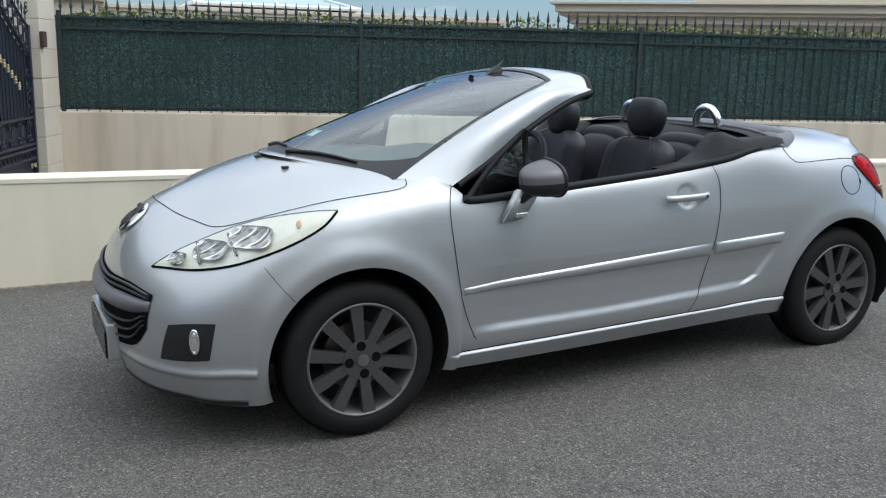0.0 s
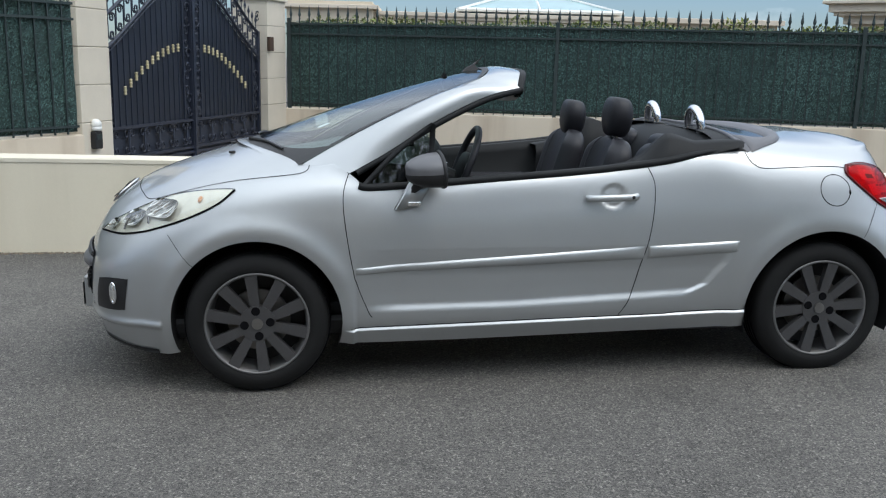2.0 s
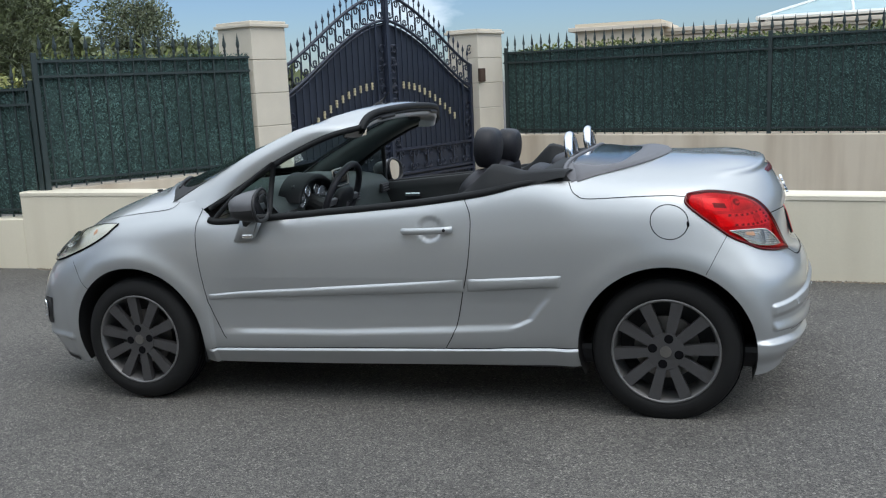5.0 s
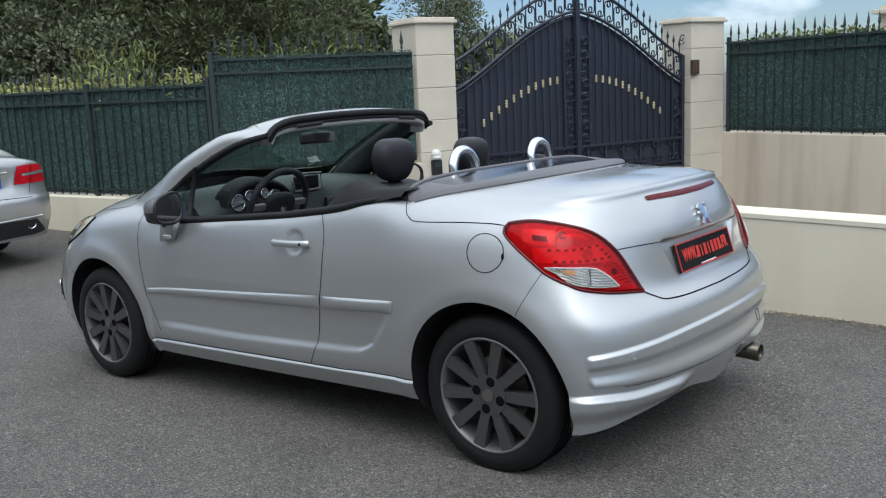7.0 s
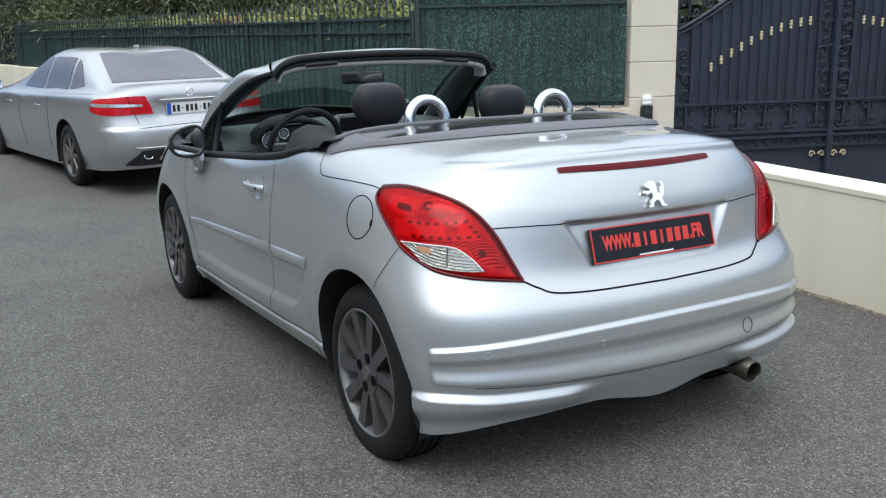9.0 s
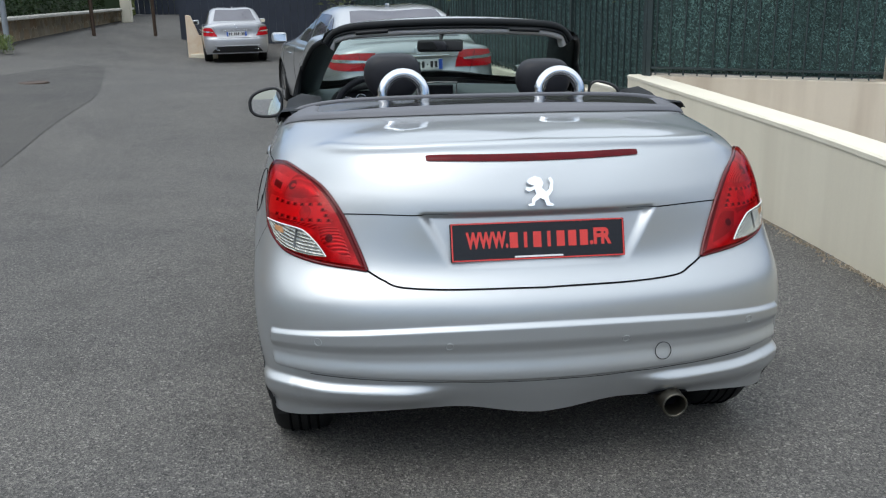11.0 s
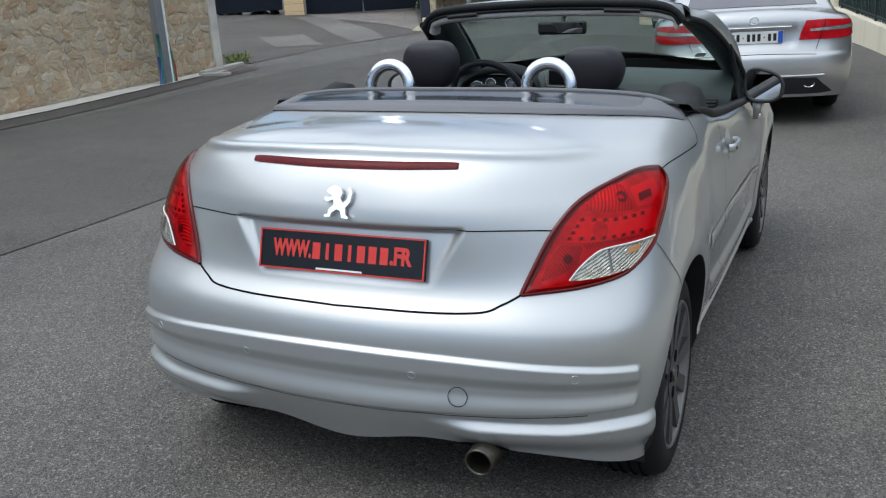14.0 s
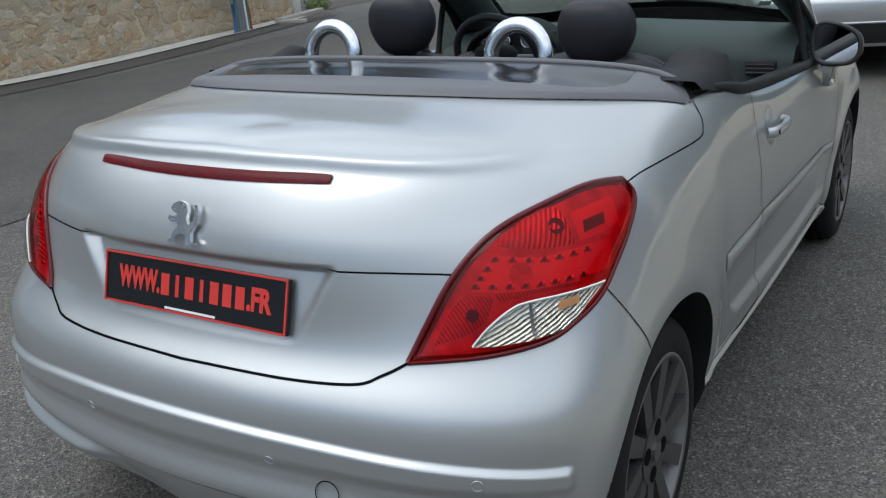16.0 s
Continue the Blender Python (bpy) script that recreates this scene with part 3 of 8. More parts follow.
M_PAINT = paint_material("silver_paint", (0.465, 0.48, 0.485), rough=0.42, metal=0.72)
M_GREY = mat("dark_grey_cover", (0.115, 0.115, 0.122), rough=0.42, metal=0.1, var=0.05, fine=300, bump=0.05, spec=0.6)
M_TRIM = mat("soft_black_trim", (0.013, 0.014, 0.015), spec=0.22, rough=0.6, var=0.2, fine=200, bump=0.15, depth=0.002)
M_LEATHER = mat("black_leather", (0.019, 0.019, 0.023), spec=0.30, rough=0.48, var=0.25, fine=220, bump=0.3, depth=0.002)
M_DASH = mat("dash_plastic", (0.055, 0.067, 0.066), spec=0.25, rough=0.6, var=0.15, fine=300, bump=0.2, depth=0.001)
M_CHROME = mat("chrome", (0.85, 0.86, 0.88), rough=0.07, metal=1.0, var=0.02, bump=0)
M_HOOP = mat("worn_chrome", (0.74, 0.75, 0.77), rough=0.15, metal=1.0, var=0.06, scale=14, fine=160, bump=0.04, depth=0.002)
M_RUBBER = mat("tyre_rubber", (0.008, 0.008, 0.008), rough=0.75, var=0.3, spec=0.3, fine=140, bump=0.2)
M_RIM = mat("anthracite_rim", (0.085, 0.083, 0.085), rough=0.42, metal=0.55, var=0.1, coat=0.2)
M_VISOR = mat("grey_lining", (0.62, 0.59, 0.57), rough=0.8, var=0.06)
M_ROOFGLASS = mat("black_roof_glass", (0.02, 0.02, 0.022), rough=0.12, var=0.1, bump=0, spec=0.5)
M_BOWL = ribbed_material("lamp_bowl", (0.85, 0.85, 0.80), 7.0, (0, 0, 35), metal=1.0, rough=0.07, depth=0.03, low=0.6, wobble=4.0)
# darker copy of the bowl metal, for reflections painted dark
M_BOWLDARK = mat("shaded_reflector", (0.22, 0.22, 0.19), rough=0.15, metal=0.9, var=0.3)
M_EMBLEM = mat("satin_chrome", (0.85, 0.86, 0.88), rough=0.10, metal=1.0, var=0.05, fine=30, bump=0.25, depth=0.004)
M_RED4 = mat("brake_strip", (0.10, 0.003, 0.006), rough=0.22, var=0.3, scale=14, spec=0.15)
M_RIMLIP = mat("rim_lip", (0.17, 0.168, 0.165), rough=0.5, metal=0.6, var=0.12)
M_TIP = mat("sooty_steel", (0.10, 0.092, 0.075), rough=0.32, metal=0.9, var=0.3, scale=20)
M_STEEL = mat("brake_steel", (0.22, 0.21, 0.2), rough=0.4, metal=0.9, var=0.25)
M_GAP = mat("panel_gap", (0.006, 0.006, 0.007), rough=0.95, spec=0.05)
M_LENS = thin_glass("clear_lens", (0.93, 0.93, 0.90), 0.1)
M_PANE = thin_glass("windscreen_glass", (0.80, 0.93, 0.88), 0.13)
M_DOORGLASS = thin_glass("quarter_glass", (0.42, 0.50, 0.48), 0.12)
M_RED2 = mat("deep_red_lens", (0.10, 0.002, 0.004), rough=0.08, var=0.2, spec=0.4)
M_REFLECT = mat("lamp_reflector", (0.80, 0.80, 0.78), rough=0.16, metal=0.85, var=0.15, scale=30, bump=0.2)
M_LAMPCREAM = mat("hazed_lens_back", (0.72, 0.72, 0.65), rough=0.3, metal=0.35, var=0.12, scale=10, fine=40, bump=0.08, depth=0.004)
M_MIRROR = mat("mirror_glass", (0.92, 0.93, 0.94), rough=0.01, metal=1.0, var=0.01, bump=0)
M_PLATE = mat("black_plate", (0.008, 0.008, 0.010), rough=0.25, spec=0.35, var=0.1)
M_PLATERED = mat("red_print", (0.62, 0.04, 0.03), rough=0.35, var=0.05)
M_PRINT = mat("white_print", (0.75, 0.75, 0.75), rough=0.5)
M_GRILLE = mat("grille_plastic", (0.022, 0.023, 0.025), rough=0.45, var=0.2)

car = thing("convertible_car", "silver two-door convertible car parked with its roof down", "car", CAR)

# control net: lines from the lower edge up to the centre line, stations from nose to tail along one side
NET = [
    # lower edge
    "-.80 0 .19|-.78 .28 .19|-.70 .52 .19|-.56 .68 .18|-.42 .745 .17|-.22 .77 .19|0 .775 .20|.32 .775 .205|.6 .775 .205|1 .775 .21|1.5 .775 .22|2 .775 .23|2.25 .775 .235|2.54 .775 .24|2.82 .815 .215|2.96 .735 .225|3.04 .52 .250|3.08 .25 .268|3.09 0 .238",
    # sill crease
    "-.83 0 .29|-.81 .28 .29|-.735 .54 .29|-.60 .715 .29|-.42 .79 .29|-.22 .815 .29|0 .82 .30|.32 .82 .292|.6 .822 .295|1 .825 .302|1.5 .825 .311|2 .82 .32|2.25 .82 .325|2.54 .82 .33|2.83 .838 .335|2.99 .75 .36|3.08 .545 .37|3.13 .26 .37|3.145 0 .37",
    # lower door
    "-.845 0 .42|-.825 .28 .42|-.755 .54 .42|-.63 .725 .43|-.43 .81 .44|-.22 .84 .45|0 .85 .45|.32 .838 .44|.6 .835 .44|1 .838 .445|1.5 .838 .455|2 .842 .46|2.25 .848 .465|2.54 .848 .47|2.83 .852 .47|2.985 .77 .475|3.085 .565 .48|3.135 .27 .48|3.15 0 .48",
    # moulding height
    "-.835 0 .56|-.815 .28 .56|-.745 .53 .565|-.625 .705 .57|-.44 .805 .59|-.22 .845 .61|0 .862 .63|.32 .848 .56|.6 .842 .565|1 .843 .575|1.5 .846 .59|2 .852 .61|2.25 .862 .63|2.54 .860 .64|2.82 .843 .62|2.975 .772 .60|3.075 .57 .60|3.125 .28 .60|3.14 0 .60",
    # waist
    "-.79 0 .66|-.77 .27 .665|-.70 .49 .67|-.58 .655 .685|-.42 .765 .72|-.22 .825 .75|0 .848 .78|.32 .842 .76|.6 .834 .76|1 .833 .775|1.5 .835 .80|2 .842 .82|2.25 .852 .82|2.54 .85 .80|2.80 .803 .77|2.935 .712 .72|3.018 .52 .705|3.060 .28 .695|3.074 0 .695",
    # shoulder
    "-.73 0 .755|-.705 .24 .755|-.625 .42 .76|-.50 .57 .785|-.36 .70 .82|-.18 .775 .86|0 .80 .885|.32 .805 .90|.6 .80 .885|1 .795 .91|1.5 .79 .945|1.95 .79 1.01|2.22 .795 .985|2.52 .79 .965|2.72 .745 .95|2.87 .645 .925|2.969 .48 .91|3.026 .26 .905|3.037 0 .905",
    # bonnet and boot edge
    "-.64 0 .83|-.60 .20 .835|-.50 .36 .85|-.38 .48 .885|-.24 .565 .92|-.10 .62 .95|.04 .665 .965|.22 .70 .978|.48 .755 .99|1 .74 .9|1.5 .74 .95|2.03 .70 1.066|2.28 .69 1.052|2.52 .68 1.032|2.68 .655 1.022|2.80 .59 1.022|2.885 .47 1.028|2.93 .27 1.036|2.945 0 1.04",
    # centre line
    "-.56 0 .875|-.50 0 .90|-.42 0 .93|-.34 0 .957|-.25 0 .985|-.18 0 1.005|-.13 0 1.02|-.08 0 1.035|.6 .3 1|1 .3 1|1.5 .3 1|2.08 0 1.097|2.25 0 1.096|2.40 0 1.090|2.54 0 1.083|2.65 0 1.078|2.74 0 1.075|2.80 0 1.069|2.83 0 1.066",
]
net = np.array([[[float(c) for c in q.split()] for q in row.split("|")] for row in NET])
net[..., 0] = np.where(net[..., 0] < -0.5, -0.5 + (net[..., 0] + 0.5) * 0.955, net[..., 0])
NU, NV = 30, 36


FLIP = np.array((1, -1, 1))


def refine(a, n, fold_start, fold_end, chord=0.0):
    """Catmull-Rom along the first axis, with knots by chord length; a folded end goes on as its mirror image."""
    ext = np.concatenate([a[1:2] * FLIP if fold_start else 2 * a[:1] - a[1:2], a, a[-2:-1] * FLIP if fold_end else 2 * a[-1:] - a[-2:-1]])
    out = []
    for i in range(1, len(ext) - 2):
        p, q, r, s = ext[i - 1:i + 3]
        d1, d2, d3 = (np.linalg.norm(e, axis=1, keepdims=True) ** chord + 1e-6 for e in (q - p, r - q, s - r))
        m1 = ((q - p) / d1 - (r - p) / (d1 + d2) + (r - q) / d2) * d2
        m2 = ((r - q) / d2 - (s - q) / (d2 + d3) + (s - r) / d3) * d2
        for t in np.arange(n) / n:
            out.append(q * (2 * t ** 3 - 3 * t * t + 1) + m1 * (t ** 3 - 2 * t * t + t) + r * (3 * t * t - 2 * t ** 3) + m2 * (t ** 3 - t * t))
    out.append(a[-1])
    return np.array(out)


surf = refine(net, NV, False, True, 0.5)                                   # along the height
surf = refine(surf.transpose(1, 0, 2), NU, True, True)               # along the car: surf[u, v]
US, VS = surf.shape[:2]
surf[0, :, 1] = surf[-1, :, 1] = 0


def ridge(t, c, w):
    return math.exp(-((t - c) / w) ** 2)


def sculpt(x, y, z):
    """Pressed forms of the panels: how far a point moves out (+) or in (-)."""
    d = 0.0
    if x > 2.62 and z < 0.68:                                   # rear bumper: a bulging strip between two grooves, a lower lip
        k = step(2.86, 2.93, x)
        zt, zb = 0.542 - 0.035 * (abs(y) / 0.78) ** 2, 0.370 + 0.024 * (abs(y) / 0.78) ** 2
        end = step(2.950, 2.966, x - 0.02 * (abs(z - 0.46) / 0.08) ** 4)
        d += end * 0.013 * step(zb - 0.003, zb + 0.010, z) * step(zt + 0.006, zt - 0.008, z)
        s = (z - zb) / (zt - zb)
        d -= end * 0.010 * step(0.74, 0.50, s) * step(0.10, 0.42, s)
        lip = step(0.24, 0.42, abs(y)) * step(2.84, 2.95, x + 0.6 * (0.34 - z))
        d += lip * 0.024 * step(0.250, 0.325, z) * step(0.358, 0.336, z - 0.012 * step(0.6, 0.8, abs(y)))
    if 2.9 < x and 0.66 < z < 0.92:                             # plate recess in the boot
        w = 0.345 - 0.085 * (0.85 - z) / 0.155
        d -= step(w + 0.018, w - 0.018, abs(y)) * step(0.856, 0.844, z) * float(np.interp(z, (0.694, 0.85), (0, 0.027)))
    if 0.40 < x < 2.10 and 0.33 < z < 0.62:                     # hollow in the door and quarter, under the moulding
        end = float(np.interp(z, (0.398, 0.439, 0.536, 0.626), (1.92, 2.00, 2.08, 2.125)))
        low = float(np.interp(x, (0.4, 1.1, 1.6, 1.9), (0.350, 0.358, 0.378, 0.393)))
        d -= 0.014 * step(low - 0.010, low + 0.030, z) * step(0.64, 0.50, z) * step(end, end - 0.045, x) * step(0.40, 0.62, x)
    if 0.34 < x < 2.22 and z < 0.36:                            # sill standing proud under the door
        zs = 0.262 + 0.0235 * x
        d += 0.012 * step(zs + 0.001, zs - 0.006, z) * step(0.36, 0.42, x)
    if x > 2.68 and z > 0.95:                                   # crisp lip along the boot's rear edge
        e = float(np.interp(abs(y), (0, 0.27, 0.47, 0.59, 0.66), (1.038, 1.034, 1.026, 1.020, 1.018)))
        d += 0.012 * ridge(z, e, 0.010) * step(0.70, 0.56, abs(y)) * step(2.68, 2.78, x)
    if x < 0.42 and -0.5 < x:                                   # flared front arch
        r = math.hypot(x, z - 0.31)
        d += 0.012 * ridge(r, 0.40, 0.05)
    if 2.05 < x < 3.0:
        r = math.hypot(x - 2.54, z - 0.31)
        d += 0.007 * ridge(r, 0.40, 0.05)
    if 1.4 < x < 1.7 and 0.75 < z < 0.92:                       # hollows behind the door handles
        d -= 0.011 * step(1.0, 0.62, math.hypot((x - 1.545) / 0.064, (z - 0.838) / 0.060))
    if x < -0.4 and 0.17 < z < 0.36:                            # crease low in the front bumper
        d += 0.012 * ridge(z, 0.31, 0.016)
    return d


du = np.gradient(surf, axis=0)
dv = np.gradient(surf, axis=1)
nrm = np.cross(du, dv)
nrm /= np.linalg.norm(nrm, axis=2, keepdims=True) + 1e-9
if nrm[US // 2, VS // 3, 1] < 0:
    nrm = -nrm
for i in range(US):
    for j in range(VS):
        d = sculpt(*surf[i, j])
        if d:
            surf[i, j] += nrm[i, j] * d
surf[0, :, 1] = surf[-1, :, 1] = 0
du, dv = np.gradient(surf, axis=0), np.gradient(surf, axis=1)
nrm2 = np.cross(du, dv)
nrm2 /= np.linalg.norm(nrm2, axis=2, keepdims=True) + 1e-9
if nrm2[US // 2, VS // 3, 1] < 0:
    nrm2 = -nrm2
nrm2[0, :, 1] = nrm2[-1, :, 1] = 0
RAW = np.cross(du, dv)
OUT = 1 if RAW[US // 2, VS // 3, 1] > 0 else -1    # whether the grid's own winding looks outwards

ARCH = 0.362
HUBS = (0.0, 2.54)
F_ROW = 5 * NV                        # row of the shoulder line
U_COWL, U_DECK = 7 * NU, 11 * NU      # stations at the windscreen and at the boot's front


def panel_of(x, y, z, u, v):
    if v >= F_ROW:
        if u < U_COWL:
            return "bonnet" if z > 0.845 - 0.1 * abs(y) and (x > -0.62 + 0.35 * abs(y) ** 2) else "front_bumper"
        if x > 2.2 and z > 0.70:
            return "boot_lid"
        return "rear_quarter"
    if x < 0.33 or (x < 0.45 and z > 0.9):
        if x < -0.24 - 0.3 * max(0, z - 0.56) and z < 0.75 + 0.2 * (x + 0.6):
            return "front_bumper"
        return "front_wing"
    if z < 0.262 + 0.0235 * x and x < 2.22:
        return "sill"
    if x < 1.59 + 0.14 * step(0.30, 0.62, z):
        return "door"
    if x > 2.9 and z > 0.665 + 0.09 * step(0.42, 0.56, abs(y)) and abs(y) < 0.63:
        return "boot_lid"
    if x > 2.74 + 0.05 * step(0.9, 0.6, z) and z < 0.74:
        return "rear_bumper"
    return "rear_quarter"


# wheel openings: drop what lies inside the circle, draw the rim of the hole onto it
flat = surf.reshape(-1, 3).copy()
faces = []
for i in range(US - 1):
    for j in range(VS - 1):
        if j >= F_ROW and U_COWL <= i < U_DECK and not (j < F_ROW + NV and i < U_COWL + NU * 0.5):
            continue
        faces.append((i * VS + j, (i + 1) * VS + j, (i + 1) * VS + j + 1, i * VS + j + 1, i, j))


def inside(p):
    return any(math.hypot(p[0] - h, p[2] - 0.312) < ARCH and p[1] > 0.55 for h in HUBS)


gone = np.array([inside(p) for p in flat])
keep = [f for f in faces if not all(gone[k] for k in f[:4])]
moved = {k for f in keep for k in f[:4] if gone[k]}
for k in moved:
    h = min(HUBS, key=lambda c: abs(flat[k][0] - c))
    dx, dz = flat[k][0] - h, flat[k][2] - 0.312
    r = math.hypot(dx, dz)
    flat[k][0], flat[k][2] = h + dx / r * ARCH, 0.312 + dz / r * ARCH
normals = nrm2.reshape(-1, 3)
PANELS = {}
for f in keep:
    c = flat[list(f[:4])].mean(axis=0)
    PANELS.setdefault(panel_of(*c, f[4], f[5]), []).append(f[:4])
# strays of a panel join the panel that they touch
for name in list(PANELS):
    owner = {}
    for i, f in enumerate(PANELS[name]):
        for k in f:
            owner.setdefault(k, []).append(i)
    seen, groups = set(), []
    for i in range(len(PANELS[name])):
        if i in seen:
            continue
        seen.add(i)
        todo, grp = [i], []
        while todo:
            j = todo.pop()
            grp.append(j)
            for k in PANELS[name][j]:
                for o in owner[k]:
                    if o not in seen:
                        seen.add(o)
                        todo.append(o)
        groups.append(grp)
    if len(groups) > 1:
        groups.sort(key=len)
        for grp in groups[:-1]:
            ks = {k for j in grp for k in PANELS[name][j]}
            touch = {n: sum(1 for f in fs if ks & set(f)) for n, fs in PANELS.items() if n != name}
            PANELS[max(touch, key=touch.get)] += [PANELS[name][j] for j in grp]
        PANELS[name] = [PANELS[name][j] for j in groups[-1]]
body_v, body_f = [], []
for side in (-1, 1):
    for f in keep:
        o = len(body_v)
        body_v += [Vector((flat[k][0], side * flat[k][1], flat[k][2])) for k in f[:4]]
        body_f.append(tuple(range(o, o + 4)))
BODY = BVHTree.FromPolygons(body_v, body_f)
BOTH = ("front_bumper", "bonnet", "boot_lid", "rear_bumper")


def panel_mesh(name, sides):
    vs, fs, ns = [], [], []
    for side in sides:
        index = {}
        for f in PANELS[name]:
            q = []
            for k in f:
                if k not in index:
                    index[k] = len(vs)
                    vs.append((flat[k][0], side * flat[k][1], flat[k][2]))
                    ns.append((normals[k][0], side * normals[k][1], normals[k][2]))
                q.append(index[k])
            fs.append(tuple(q if side * OUT > 0 else q[::-1]))
    me = mesh_of(name, vs, fs, M_PAINT, True)
    me.normals_split_custom_set_from_vertices(ns)
    return me


for name in PANELS:
    if name in BOTH:
        part(name, panel_mesh(name, (-1, 1)), parent=car)
    else:
        for side in (-1, 1):
            part(name, panel_mesh(name, (side,)), parent=car)


def on_body(p, off=0.0):
    """The nearest place on the body, lifted off it."""
    q, n, _, _ = BODY.find_nearest(Vector(p))
    c = Vector((q.x * 0.6 + 0.5, 0, 0.45))
    if n.dot(q - c) < 0:
        n = -n
    return q + n * off, n


def strip(path, width, off=0.0012, step_n=10):
    """A thin ribbon that follows the body along a path."""
    pts = [on_body(p, off) for p in smooth_path(path, step_n)]
    vs, fs = [], []
    for i, (p, n) in enumerate(pts):
        a, b = pts[max(0, i - 1)][0], pts[min(len(pts) - 1, i + 1)][0]
        d = (b - a)
        s = n.cross(d).normalized() * width / 2 if d.length > 1e-6 else Vector()
        vs += [p - s, p + s]
    for i in range(len(pts) - 1):
        fs.append((2 * i, 2 * i + 1, 2 * i + 3, 2 * i + 2))
    return vs, fs


def mirrored(path):
    return [(x, -y, z) for x, y, z in path]


def seam(path, both=True, width=0.0036):
    for pth in ([path, mirrored(path)] if both else [path]):
        part("panel_gap", mesh_of("panel_gap", *strip(pth, width), M_GAP), parent=car)


def drape(name, lower, upper, n, m, off, material, parent, label="", bulge=0.0, lay=on_body, flatness=1.0):
    """A sheet between two curves, laid on the body."""
    lo, up = smooth_path(lower, n), smooth_path(upper, n)
    k = max(len(lo), len(up))

    def even(c):
        s = np.linspace(0, len(c) - 1, k)
        return np.array([[np.interp(v, np.arange(len(c)), c[:, a]) for a in range(3)] for v in s])
    lo, up = even(lo), even(up)
    rows = []
    for i in range(k):
        row = []
        for j in range(m + 1):
            t = j / m
            p = lo[i] * (1 - t) + up[i] * t
            b = off + bulge * (4 * t * (1 - t)) ** flatness * math.sin(math.pi * i / (k - 1)) ** (0.5 * flatness)
            row.append(lay(p, b)[0])
        rows.append(row)
    return part(name, grid_mesh(name, rows, material), parent=parent, label=label)


# panel gaps
seam([(0.41, -0.76, 0.965), (0.375, -0.82, 0.86), (0.385, -0.85, 0.70), (0.42, -0.85, 0.50), (0.47, -0.83, 0.36), (0.49, -0.82, 0.325)])
seam([(1.70, -0.79, 0.965), (1.728, -0.82, 0.90), (1.73, -0.83, 0.82), (1.72, -0.84, 0.72), (1.705, -0.84, 0.636), (1.682, -0.84, 0.55), (1.642, -0.83, 0.40), (1.588, -0.82, 0.304)])
seam([(0.40, -0.82, 0.273), (1.0, -0.825, 0.287), (1.6, -0.825, 0.301), (2.18, -0.82, 0.315)], width=0.004)
seam([(-0.35, -0.78, 0.69), (-0.30, -0.80, 0.62), (-0.255, -0.83, 0.565)], width=0.0022)
seam([(2.785, -0.80, 0.79), (2.742, -0.84, 0.712), (2.705, -0.86, 0.642)], width=0.0024)
seam([(-0.60, 0.0, 0.855), (-0.575, -0.25, 0.845), (-0.52, -0.42, 0.82), (-0.46, -0.54, 0.80), (-0.36, -0.63, 0.83), (-0.2, -0.71, 0.885), (0.0, -0.755, 0.93), (0.20, -0.755, 0.945), (0.235, -0.71, 0.975)])
seam([(2.155, -0.78, 1.03), (2.17, -0.80, 0.99), (2.19, -0.805, 0.968), (2.24, -0.81, 0.952), (2.46, -0.80, 0.956), (2.58, -0.79, 0.957), (2.655, -0.785, 0.95)])
seam([(3.02, -0.36, 0.848), (2.985, -0.46, 0.847), (2.95, -0.575, 0.846)])
seam([(3.02, -0.36, 0.849), (3.04, -0.2, 0.849), (3.05, 0, 0.849)], width=0.003)
seam([(3.113, 0, 0.640), (3.10, -0.25, 0.641), (3.076, -0.41, 0.648), (3.05, -0.465, 0.665), (3.03, -0.51, 0.692)], width=0.0060)
# inner skins of the wheel openings
for side in (-1, 1):
    for h in HUBS:
        rows = []
        for a in np.linspace(-0.35, math.pi + 0.35, 40):
            x, z = h + ARCH * math.cos(a), 0.312 + ARCH * math.sin(a)
            edge = on_body((x, side * 0.86, z))[0].y
            rows.append([(x, edge, z), (h + (ARCH + 0.0) * math.cos(a), edge - side * 0.03, 0.312 + ARCH * math.sin(a)), (h + 0.37 * math.cos(a), side * 0.52, 0.312 + 0.37 * math.sin(a)), (h, side * 0.50, 0.31)])
        part("wheel_liner", grid_mesh("wheel_liner", rows, M_BLACK), parent=car, label="black wheel arch liner")
# underbody
part("underbody", boxm((1.2, 0, 0.26), (3.5, 1.40, 0.10), 0.03), M_BLACK, car)
part("underbody", boxm((1.27, 0, 0.25), (1.8, 1.56, 0.08), 0.02), M_BLACK, car)


